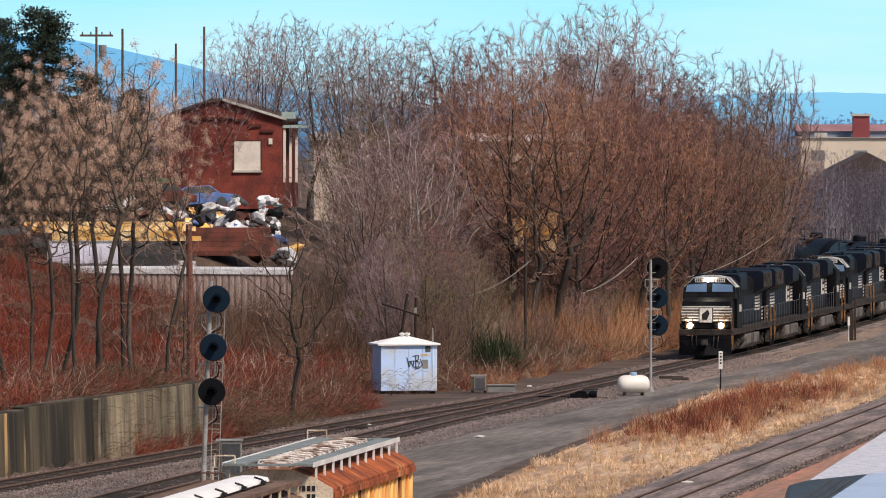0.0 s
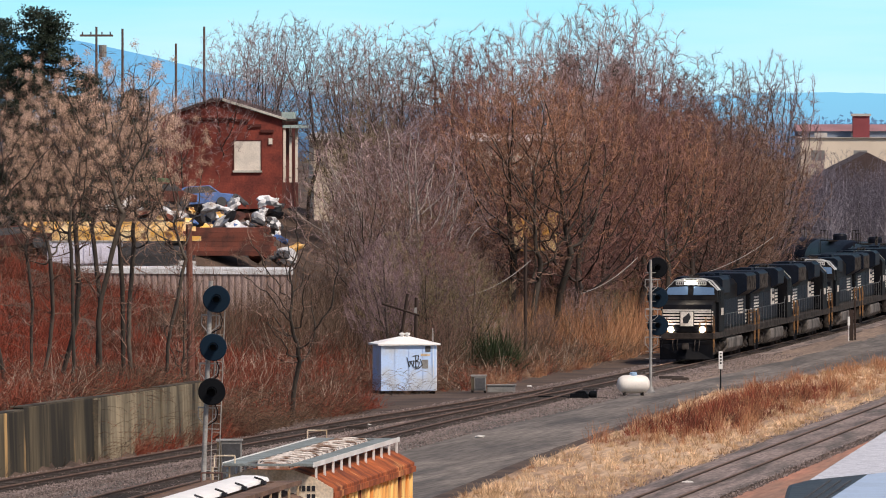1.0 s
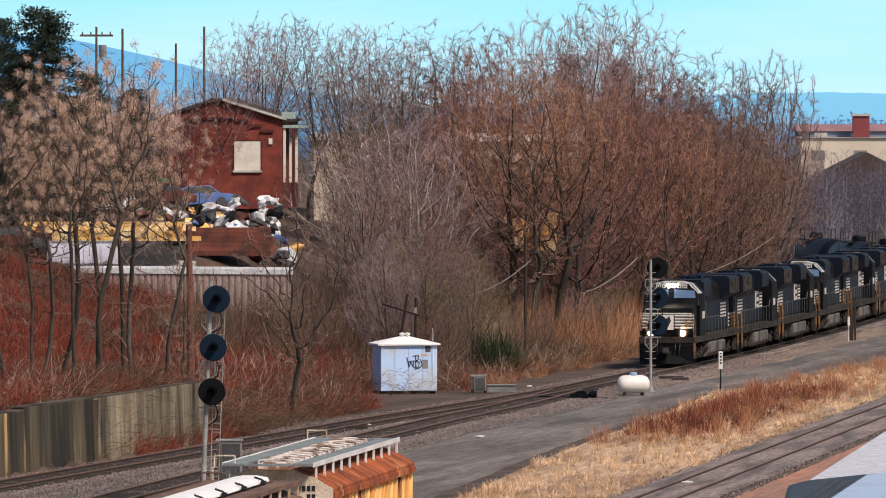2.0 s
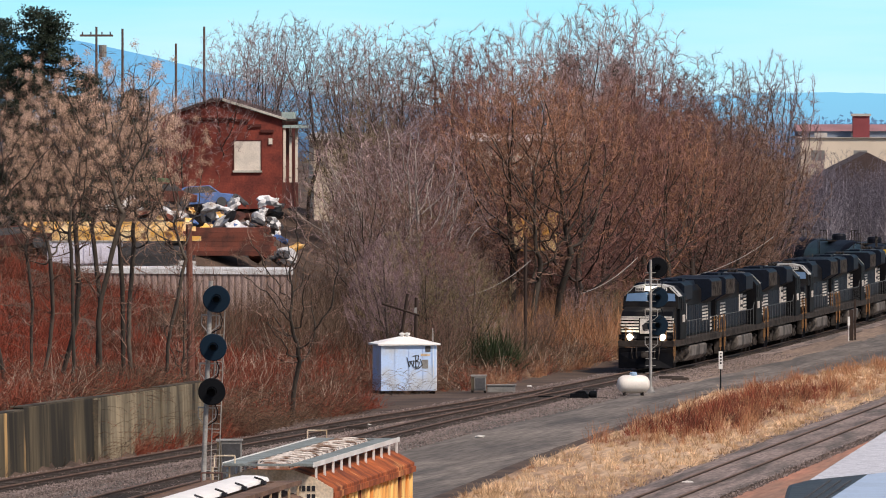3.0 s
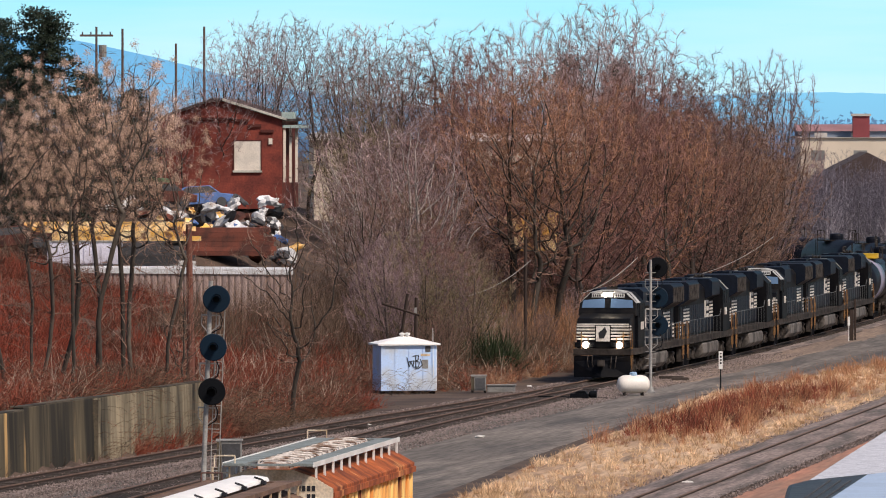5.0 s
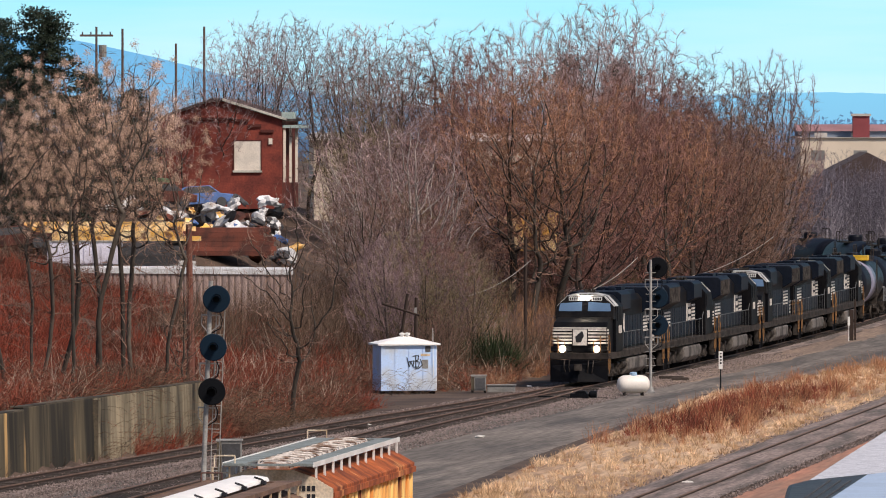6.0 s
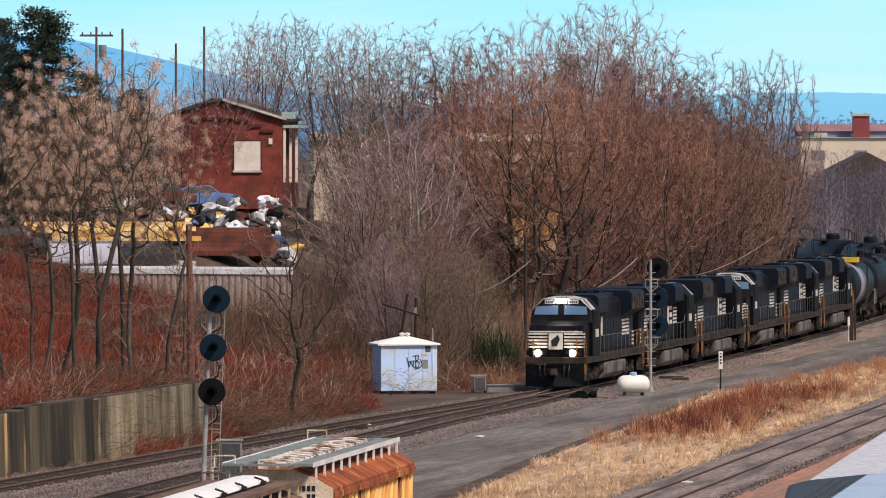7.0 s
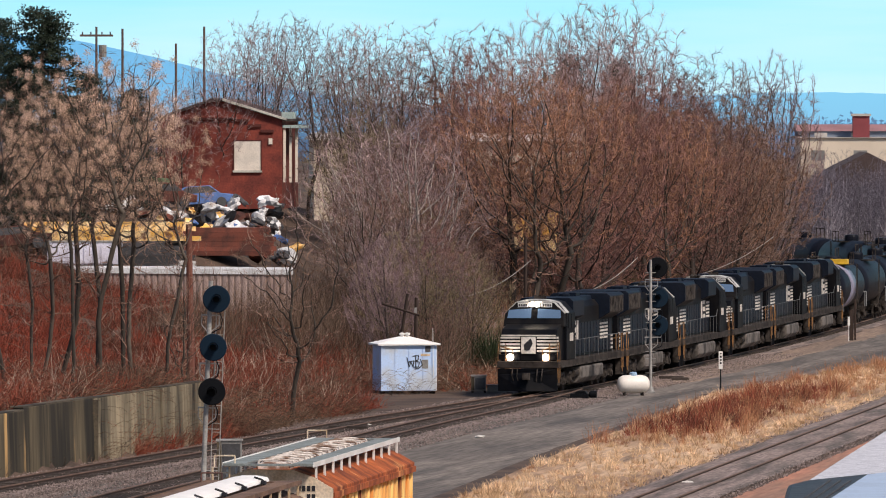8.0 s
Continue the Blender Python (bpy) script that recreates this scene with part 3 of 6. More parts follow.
def bogie(parent, x, axles, r, half):
    top = B()
    for s in (-1, 1):
        y0, y1 = (s * 0.92, s * 1.12) if s > 0 else (s * 1.12, s * 0.92)
        top.ext([(-half, 0.78), (-half + 0.35, 0.42), (half - 0.35, 0.42), (half, 0.78), (half - 0.5, 0.98), (-half + 0.5, 0.98)], y0, y1, "y")
        for a in axles:
            top.box(a - 0.2, a + 0.2, s * 1.02 - 0.16, s * 1.02 + 0.16, 0.34, 0.74)
            top.tube((a, s * 1.16, 0.52), (a, s * 1.24, 0.52), 0.13, n=10)
        for a in (np.array(axles[:-1]) + np.array(axles[1:])) / 2:
            for o in (-0.12, 0.12):
                top.tube((a + o, s * 1.14, 0.5), (a + o, s * 1.14, 0.95), 0.09, n=8)
        if len(axles) == 3:
            for a in (-1.2, 1.2):
                top.tube((a - 0.4, s * 1.2, 0.92), (a + 0.4, s * 1.2, 0.92), 0.11, n=8)
    top.box(-half + 0.6, half - 0.6, -0.9, 0.9, 0.6, 0.95)
    ob = part("bogie", top, "grime", parent, "grimy cast truck frame with springs", m=pose(x, 0, 0))
    for a in axles:
        wheelset(ob, a, r)
    return ob


def stripes(b, x, y, z, w, h, n, side):
    """Horizontal bars on a side wall facing y, with every second gap open."""
    for k in range(n):
        z0 = z + h * k / n
        b.box(x, x + w, y - 0.012 if side < 0 else y, y if side < 0 else y + 0.012, z0, z0 + h / n * 0.55)


def locomotive(lit, label, shade=0):
    """A wide-cab six-axle diesel, nose towards +x, rails at z = 0."""
    loco = thing("locomotive", label, "locomotive", "coupled diesel locomotives")
    deck = B()
    deck.ext([(-10.6, 1.28), (10.6, 1.28), (10.6, 1.62), (-10.6, 1.62)], -1.52, 1.52, "y")
    part("deck", deck, "dustyblack", loco, "dusty walkway deck", bevel=0.03)
    sill = B()
    for s in (-1, 1):
        sill.box(-9.6, 9.6, s * 1.525 - 0.02, s * 1.525 + 0.02, 1.28, 1.36)
    part("sill_stripe", sill, "grime", loco)
    hood = B()
    hood.ext([(-0.98, 1.62), (0.98, 1.62), (0.98, 4.1), (0.75, 4.38), (-0.75, 4.38), (-0.98, 4.1)], -10.1, 5.5)
    part("long_hood", hood, "black", loco, bevel=0.03)
    for s in (-1, 1):
        for k in range(15):
            x = -9.6 + k * 0.98
            door = B()
            door.box(x, x + 0.86, s * 0.99 - 0.02, s * 0.99 + 0.02, 1.75, 3.3)
            part("hood_door", door, "blackroof", loco)
    rad = B()
    rad.ext([(-0.98, 3.35), (0.98, 3.35), (1.56, 3.7), (1.56, 4.55), (1.4, 4.68), (-1.4, 4.68), (-1.56, 4.55), (-1.56, 3.7)], -10.15, -5.6)
    part("radiator", rad, "blackroof", loco, "overhanging radiator with grilles", bevel=0.03)
    for s in (-1, 1):
        grille = B()
        for k in range(9):
            grille.box(-9.9 + k * 0.47, -9.5 + k * 0.47, s * 1.57 - 0.02, s * 1.57 + 0.02, 3.75, 4.45)
        grille.box(-9.95, -5.7, s * 1.565 - 0.01, s * 1.565 + 0.01, 3.7, 4.5)
        part("radiator_grille", grille, "grime", loco)
    box = B()
    box.ext([(-0.95, 3.5), (0.95, 3.5), (1.4, 3.72), (1.4, 4.5), (1.2, 4.66), (-1.2, 4.66), (-1.4, 4.5), (-1.4, 3.72)], 1.6, 5.1)
    part("dynamic_brake_box", box, "blackroof", loco, bevel=0.03)
    mid = B()
    mid.ext([(-0.7, 4.36), (0.7, 4.36), (0.62, 4.6), (-0.62, 4.6)], -5.2, 1.2)
    mid.box(-3.6, -2.2, -0.35, 0.35, 4.55, 4.78)
    mid.lathe([(0.3, 4.5), (0.3, 4.74), (0.2, 4.78)], 12, (-0.6, 0, 0))
    part("exhaust_housing", mid, "blackroof", loco, bevel=0.02)
    cab = B()
    cab.ext([(-1.55, 1.62), (1.55, 1.62), (1.55, 3.95), (1.05, 4.5), (0.5, 4.6), (-0.5, 4.6), (-1.05, 4.5), (-1.55, 3.95)], 5.45, 8.05)
    part("cab", cab, "black", loco, bevel=0.04)
    front = B()
    prof = [(-1.55, 3.3), (1.55, 3.3), (1.5, 3.95), (1.02, 4.46), (0.5, 4.57), (-0.5, 4.57), (-1.02, 4.46), (-1.5, 3.95)]
    vs = [(8.05, y, z) for y, z in prof] + [(8.75 - (z - 3.3) * 0.42, y * 0.99, z) for y, z in prof]
    front.add(vs, [(k, (k + 1) % 8, 8 + (k + 1) % 8, 8 + k) for k in range(8)] + [tuple(range(8, 16))])
    part("cab_front", front, "black", loco, bevel=0.03)
    brow = B()
    brow.add([(8.32, -1.0, 4.48), (8.32, 1.0, 4.48), (7.2, 1.08, 4.52), (7.2, -1.08, 4.52), (8.32, -0.5, 4.62), (8.32, 0.5, 4.62), (7.2, 0.5, 4.65), (7.2, -0.5, 4.65)],
             [(0, 1, 5, 4), (4, 5, 6, 7), (1, 2, 6, 5), (3, 0, 4, 7), (2, 3, 7, 6)])
    for s in (-1, 1):
        brow.add([(8.34, s * 1.0, 4.49), (8.34, s * 1.5, 3.97), (7.3, s * 1.58, 3.99), (7.3, s * 1.08, 4.52), (8.34, s * 0.98, 4.44), (8.34, s * 1.46, 3.92), (7.3, s * 1.54, 3.94), (7.3, s * 1.04, 4.47)],
                 [(0, 1, 2, 3), (7, 6, 5, 4), (0, 4, 5, 1), (1, 5, 6, 2), (2, 6, 7, 3), (3, 7, 4, 0)])
    part("cab_roof", brow, "palepaint", loco, "pale weathered roof edge")
    nose = B()
    prof = [(8.0, 1.62), (10.25, 1.62), (10.3, 2.9), (9.95, 3.2), (8.7, 3.42), (8.0, 3.42)]
    nose.ext(prof, -1.4, 1.4, "y")
    part("nose", nose, "black", loco, bevel=0.06)
    st = B()
    for k in range(5):
        z = 2.08 + k * 0.165
        for y0, y1 in ((-1.37, -0.42), (0.42, 1.37)):
            st.box(10.30, 10.325, y0, y1, z, z + 0.092)
        for s in (-1, 1):
            st.box(9.75, 10.27, s * 1.41 - 0.012, s * 1.41 + 0.012, z, z + 0.092)
    st.box(10.28, 10.318, -1.37, 1.37, 2.86, 2.93)
    part("nose_stripes", st, "stripe", loco, "white horizontal nose stripes")
    em = B()
    em.box(10.30, 10.33, -0.36, 0.36, 2.0, 2.82)
    emblem = part("nose_emblem", em, "stripe", loco, "white emblem panel")
    eb = B()
    eb.add([(10.337, -0.2, 2.15), (10.337, 0.05, 2.15), (10.337, 0.22, 2.5), (10.337, 0.12, 2.76), (10.337, -0.05, 2.6), (10.337, -0.24, 2.45)], [(0, 1, 2, 3, 4, 5)])
    part("emblem_shape", eb, "ink", emblem)
    for y0, y1 in ((-1.5, -0.45), (0.45, 1.5)):
        tr = B()
        tr.box(10.26, 10.4, y0, y1, 1.7, 1.95)
        part("front_walkway_panel", tr, "black", loco)
    for s in (-1, 1):
        w = B()
        w.add([(8.62 - 0.24 + 0.02, s * 0.16, 3.72), (8.62 - 0.24 + 0.02, s * 1.36, 3.72), (8.42 - 0.225 + 0.02, s * 1.3, 4.12), (8.42 - 0.225 + 0.02, s * 0.16, 4.2)], [(0, 1, 2, 3)] if s > 0 else [(3, 2, 1, 0)])
        for v in range(4):
            x, y, z = w.v[v]
            w.v[v] = (8.78 - (z - 3.3) * 0.42, y, z)
        part("windshield", w, "glass", loco, "windshield with the sky's blue reflection in its colour")
        sw = B()
        sw.box(5.9, 6.7, s * 1.56 - 0.015, s * 1.56 + 0.015, 3.2, 3.9)
        sw.box(6.85, 7.6, s * 1.56 - 0.015, s * 1.56 + 0.015, 3.2, 3.9)
        part("side_window", sw, "signalblack", loco)
        nb = B()
        nb.box(8.28, 8.36, s * 0.32 if s > 0 else -0.86, 0.86 if s > 0 else -0.32, 4.26, 4.46)
        part("number_board", nb, "white", loco, "white number board")
        bars = B()
        for k in range(4):
            y = s * 0.4 + s * 0.115 * k
            bars.box(8.365, 8.375, min(y, y + s * 0.07), max(y, y + s * 0.07), 4.3, 4.42)
        part("number_bars", bars, "ink", loco)
        d = B()
        d.lathe([(0.03, 0.0), (0.15, 0.0), (0.17, 0.08), (0.05, 0.10)], 16, (10.40, s * 0.88, 1.82), "x")
        part("ditch_light", d, "lamp" if lit else "deadlamp", loco, "bright ditch light" if lit else "unlit ditch light")
        lg = B()
        stripes(lg, -8.3, s * 1.02, 2.35, 2.6, 0.9, 5, s)
        part("side_emblem", lg, "stripe", loco, "white bars on the hood")
        cn = B()
        for k in range(4):
            cn.box(6.1 + k * 0.27, 6.28 + k * 0.27, s * 1.56 - 0.012, s * 1.56 + 0.012, 2.55, 2.95)
        part("cab_number_bars", cn, "stripe", loco)
        lg2 = B()
        stripes(lg2, 3.4, s * 1.02, 2.5, 1.5, 0.95, 5, s)
        part("hood_bars", lg2, "stripe", loco, "white horizontal bars behind the cab")
        for x0, x1, z0, z1 in ((1.2, 1.7, 2.5, 3.45), (2.0, 3.0, 2.5, 2.7), (2.0, 3.0, 2.85, 3.1), (2.0, 3.0, 3.25, 3.45)):
            q = B()
            q.box(x0, x1, s * 1.02 - 0.012, s * 1.02 + 0.012, z0, z1)
            part("emblem_block", q, "stripe", loco)
        es = B()
        stripes(es, -10.05, s * 1.00, 1.75, 0.7, 0.85, 4, s)
        part("rear_stripes", es, "stripe", loco)
        # walkway rail
        hr = B()
        hr.line([(-10.3, s * 1.46, 2.55), (4.6, s * 1.46, 2.55), (5.2, s * 1.46, 2.9)], 0.02)
        for k in range(11):
            hr.tube((-10.0 + k * 1.48, s * 1.46, 1.6), (-10.0 + k * 1.48, s * 1.46, 2.55), 0.012, n=5)
        part("handrail", hr, "railgrey", loco, "grey walkway handrail")
        for e in (-1, 1):
            sp = B()
            for k in range(4):
                sp.box(e * 10.15 - 0.32, e * 10.15 + 0.32, s * 1.34 - 0.16, s * 1.34 + 0.16, 0.42 + k * 0.33, 0.46 + k * 0.33)
            sp.box(e * 9.83 - 0.02, e * 9.83 + 0.02, s * 1.34 - 0.16, s * 1.34 + 0.16, 0.4, 1.5)
            part("step", sp, "grime", loco)
            gr = B()
            gr.line([(e * 10.5, s * 1.5, 0.75), (e * 10.5, s * 1.5, 2.1), (e * 10.35, s * 1.47, 2.55)], 0.024)
            gr.line([(e * 9.8, s * 1.5, 0.75), (e * 9.8, s * 1.5, 2.1), (e * 9.9, s * 1.47, 2.55)], 0.024)
            gr.line([(e * 10.55, s * 1.1, 1.2), (e * 10.55, s * 1.1, 2.5)], 0.03)
            gr.line([(e * 10.15, s * 1.5, 0.55), (e * 10.12, s * 1.5, 1.7)], 0.026)
            gr.line([(e * 10.55, s * 0.75, 1.3), (e * 10.55, s * 0.75, 2.2), (e * 10.55, s * 1.4, 2.35)], 0.028)
            part("grab_rail", gr, "rustrail", loco, "rusty yellow grab rail")
    hl = B()
    for y in (-0.13, 0.13):
        hl.lathe([(0.03, 0), (0.115, 0), (0.125, 0.06), (0.04, 0.08)], 16, (8.36, y, 4.40), "x")
    part("headlight", hl, "lamp" if lit else "deadlamp", loco, "bright twin headlight" if lit else "unlit twin headlight")
    vis = B()
    vis.box(8.25, 8.40, -0.3, 0.3, 4.23, 4.27).box(8.25, 8.40, -0.3, 0.3, 4.53, 4.58)
    part("headlight_casing", vis, "black", loco)
    for e in (-1, 1):
        pl = B()
        pl.add([(e * 10.6, -1.5, 1.25), (e * 10.6, 1.5, 1.25), (e * 10.55, 1.5, 0.95), (e * 10.55, -1.5, 0.95), (e * 10.6, -1.5, 0.14), (e * 10.6, 1.5, 0.14), (e * 11.0, 0, 0.14), (e * 10.7, 0, 0.95),
                (e * 10.45, -1.45, 1.25), (e * 10.45, 1.45, 1.25), (e * 10.4, 1.45, 0.14), (e * 10.4, -1.45, 0.14)],
               [(0, 1, 2, 7, 3), (3, 7, 6, 4), (7, 2, 5, 6), (1, 0, 8, 9), (9, 8, 11, 10), (1, 9, 10, 5, 2), (0, 3, 4, 11, 8), (4, 6, 5, 10, 11)])
        part("plow", pl, "black", loco, "black snow plow with dirt", bevel=0.02)
        cp = B()
        cp.box(min(e * 10.5, e * 11.0), max(e * 10.5, e * 11.0), -0.1, 0.1, 0.75, 1.0)
        cp.box(min(e * 10.9, e * 11.14), max(e * 10.9, e * 11.14), -0.18, 0.18, 0.72, 1.05)
        part("coupler", cp, "grime", loco)
        for y in (-0.75, -0.5, 0.5, 0.75):
            hs = B()
            hs.line([(e * 10.62, y, 1.25), (e * 10.85, y, 0.9), (e * 10.7, y * 0.9, 0.6)], 0.03)
            part("air_hose", hs, "grime", loco)
    ft = B()
    ft.ext([(-1.25, 0.32), (1.25, 0.32), (1.54, 0.6), (1.54, 1.18), (-1.54, 1.18), (-1.54, 0.6)], -3.6, 3.4)
    part("fuel_tank", ft, "tankgrey", loco, "dusty grey fuel tank", bevel=0.08)
    for s in (-1, 1):
        ar = B()
        ar.tube((3.4, s * 1.25, 0.85), (4.6, s * 1.25, 0.85), 0.2, n=12)
        part("air_reservoir", ar, "grime", loco)
    hn = B()
    for y in (-0.2, 0, 0.2):
        hn.tube((6.4, y, 4.72), (6.9, y, 4.74), 0.05, 0.1, n=8)
    hn.box(6.35, 6.5, -0.25, 0.25, 4.58, 4.7)
    part("horn", hn, "grime", loco)
    for e in (-1, 1):
        bogie(loco, e * 6.55, [-1.98, 0.0, 1.98], 0.53, 2.75)
    return loco


def tank_car(label, band, yellow):
    car = thing("tank_car", label, "tank car", "tank cars behind the locomotives")
    shell = B()
    shell.lathe([(0.05, -7.9), (0.7, -7.82), (1.15, -7.6), (1.42, -7.25), (1.52, -6.8), (1.52, 6.8), (1.42, 7.25), (1.15, 7.6), (0.7, 7.82), (0.05, 7.9)], 32, (0, 0, 2.62), "x")
    part("tank_shell", shell, "tankblack", car, "dull black tank shell", smooth=True)
    for x in (-5.0, -1.7, 1.7, 5.0):
        rb = B()
        rb.lathe([(1.50, x - 0.03), (1.524, x - 0.03), (1.524, x + 0.03), (1.50, x + 0.03)], 32, (0, 0, 2.62), "x")
        part("weld_band", rb, "tankblack", car)
    if band:
        bd = B()
        bd.lathe([(1.50, -0.6), (1.528, -0.6), (1.528, 3.4), (1.50, 3.4)], 32, (0, 0, 2.62), "x")
        part("grey_band", bd, "tankband", car, "grey band with the sky's lavender sheen painted in", smooth=True)
    sl = B()
    sl.box(-8.3, 8.3, -0.35, 0.35, 0.85, 1.2)
    sl.box(-8.35, -8.1, -1.4, 1.4, 0.8, 1.15).box(8.1, 8.35, -1.4, 1.4, 0.8, 1.15)
    for e in (-1, 1):
        sl.box(e * 8.5 - 0.25, e * 8.5 + 0.25, -0.14, 0.14, 0.78, 1.02)
        sl.ext([(-1.1, 1.15), (1.1, 1.15), (1.3, 1.9), (-1.3, 1.9)], e * 5.9 - 0.3, e * 5.9 + 0.3)
    part("underframe", sl, "grime", car)
    dm = B()
    dm.lathe([(0.55, 4.05), (0.55, 4.45), (0.48, 4.58), (0.1, 4.62)], 18)
    part("manway", dm, "tankblack", car)
    pf = B()
    pf.box(-1.3, 1.3, -1.25, 1.25, 4.02, 4.1)
    part("top_platform", pf, "grime", car)
    if yellow:
        yp = B()
        yp.box(0.2, 1.9, -1.1, 1.1, 4.1, 4.42)
        part("yellow_panel", yp, "yellow", car, "yellow panel by the platform")
    for s in (-1, 1):
        rl = B()
        rl.line([(-1.3, s * 1.25, 4.1), (-1.3, s * 1.25, 4.85), (1.3, s * 1.25, 4.85), (1.3, s * 1.25, 4.1)], 0.03)
        rl.tube((0, s * 1.25, 4.1), (0, s * 1.25, 4.85), 0.025, n=5)
        rl.line([(-0.3, s * 1.6, 0.9), (-0.3, s * 1.6, 4.1)], 0.025)
        rl.line([(0.3, s * 1.6, 0.9), (0.3, s * 1.6, 4.1)], 0.025)
        for k in range(9):
            rl.tube((-0.3, s * 1.6, 1.1 + k * 0.34), (0.3, s * 1.6, 1.1 + k * 0.34), 0.018, n=4)
        part("platform_rail", rl, "grime", car)
    for e in (-1, 1):
        er = B()
        er.line([(e * 8.2, -1.4, 1.15), (e * 8.2, -1.4, 2.1), (e * 8.2, 1.4, 2.1), (e * 8.2, 1.4, 1.15)], 0.03)
        part("end_rail", er, "greyrail", car)
        bogie(car, e * 6.3, [-0.88, 0.88], 0.46, 1.35)
    return car


LOCO_LEN, TANK_LEN = 22.3, 17.6


def build_train():
    """The cars with their centre's distance behind the leading coupler and whether they run nose first."""
    train = []
    lead = locomotive(True, "black diesel locomotive with white nose stripes and lit headlights")
    follow = locomotive(False, "black diesel locomotive with white bars and rusty steps")
    kinds = [False, False, True, False, False]
    train.append((lead, LOCO_LEN / 2, True))
    for k, fwd in enumerate(kinds):
        ob = follow if k == 0 else copy_thing(follow, Matrix())
        train.append((ob, LOCO_LEN * (k + 1.5), fwd))
    t1 = tank_car("black tank car with a grey sheen band and yellow top platform", True, True)
    t2 = tank_car("plain black tank car with a top platform", False, False)
    at = LOCO_LEN * 6
    for k in range(8):
        ob = (t1, t2)[k] if k < 2 else copy_thing(t2, Matrix())
        train.append((ob, at + TANK_LEN * (k + 0.5), True))
    return train


def car_pose(s_mid, fwd, half):
    xa, ya = on_track(s_mid - half)
    xb, yb = on_track(s_mid + half)
    a = math.degrees(math.atan2(ya - yb, xa - xb))
    return pose((xa + xb) / 2, (ya + yb) / 2, 0, 0, 0, a if fwd else a + 180)


def lead_s(t):
    """Path length, from the track's near end, of the leading coupler at t seconds."""
    return S0 + S1 * t + S2 * t * t


S0, S1, S2 = 266.41, -8.885, 0.0700


# ---------------------------------------------------------------- covered hoppers
def hopper_car(y_mid, near):
    a = math.degrees(math.atan2(1, 0.1167))
    L, W = 9.0, 1.56
    car = thing("covered_hopper", "covered hopper car with brown roof and long white hatch lid" if near else "cream covered hopper car with rust-red roof and streaked side",
                "hopper car", "covered hoppers on the near track", m=pose(hopper_x(y_mid), y_mid, 0, 0, 0, a) @ Matrix.Diagonal((1, 1, 0.925 if near else 1, 1)))
    body = B()
    side, roof = ("brownside", "brownroof") if near else ("ruststreak", "rust")
    body.box(-L, L, -W, W, 1.3, 3.85)
    part("body", body, "cream" if not near else "brownside", car, bevel=0.03)
    for s in (-1, 1):
        for k in range(20):
            p = B()
            x = -L + 0.05 + k * (2 * L - 0.1) / 20
            w = (2 * L - 0.1) / 20
            e = s * (W + 0.01)
            p.add([(x, e, 1.35), (x + w * 0.8, e, 1.35), (x + w * 0.8, e, 3.84), (x, e, 3.84), (x + w * 0.85, e + s * 0.07, 1.35), (x + w, e + s * 0.07, 1.35), (x + w, e + s * 0.07, 3.84), (x + w * 0.85, e + s * 0.07, 3.84)],
                  [(0, 1, 2, 3), (1, 4, 7, 2), (4, 5, 6, 7)] if s > 0 else [(3, 2, 1, 0), (2, 7, 4, 1), (7, 6, 5, 4)])
            part("side_panel", p, side, car)
    rf = B()
    rf.ext([(-W - 0.1, 3.72), (W + 0.1, 3.72), (W + 0.12, 3.92), (1.15, 4.22), (0.55, 4.42), (-0.55, 4.42), (-1.15, 4.22), (-W - 0.12, 3.92)], -L - 0.02, L + 0.02)
    part("roof", rf, roof, car, "rusted curved roof" if not near else "brown curved roof", bevel=0.02)
    for k in range(9):
        rb = B()
        x = -L + 0.4 + k * (2 * L - 0.8) / 8
        for s in (-1, 1):
            rb.add([(x - 0.04, s * (W + 0.13), 3.95), (x + 0.04, s * (W + 0.13), 3.95), (x + 0.04, s * 0.6, 4.46), (x - 0.04, s * 0.6, 4.46), (x - 0.04, s * (W + 0.13), 3.9), (x + 0.04, s * (W + 0.13), 3.9)], [(0, 1, 2, 3), (4, 5, 1, 0)])
        part("roof_rib", rb, roof, car)
    for s in (-1, 1):
        ev = B()
        ev.box(-L - 0.05, L + 0.05, s * (W + 0.1) - 0.06, s * (W + 0.1) + 0.06, 3.66, 3.82)
        part("eave", ev, "rust" if not near else "brownside", car)
        wk = B()
        wk.box(-L - 0.5, L + 0.3, s * 0.92 - 0.28, s * 0.92 + 0.28, 4.55, 4.60)
        walkway = part("running_board", wk, "walkgrate" if not near else "brownroof", car, "steel running board along the roof")
        for k in range(11):
            br = B()
            x = -L + 0.2 + k * (2 * L - 0.4) / 10
            br.box(x - 0.035, x + 0.035, s * 1.19 - 0.03, s * 1.19 + 0.03, 4.16, 4.55)
            br.box(x - 0.03, x + 0.03, s * 0.7, s * 1.2, 4.5, 4.55) if s > 0 else br.box(x - 0.03, x + 0.03, -1.2, -0.7, 4.5, 4.55)
            part("bracket", br, "white" if not near else "cream", walkway)
        ed = B()
        ed.box(-L - 0.5, L + 0.3, s * 1.21 - 0.012, s * 1.21 + 0.012, 4.50, 4.63)
        part("board_edge", ed, "white" if not near else "brownroof", walkway)
    cm = B()
    cm.box(-L + 0.5, L - 0.7, -0.42, 0.42, 4.38, 4.62 if near else 4.50)
    part("hatch_coaming", cm, "hatch" if not near else "brownroof", car, bevel=0.03)
    n = 14
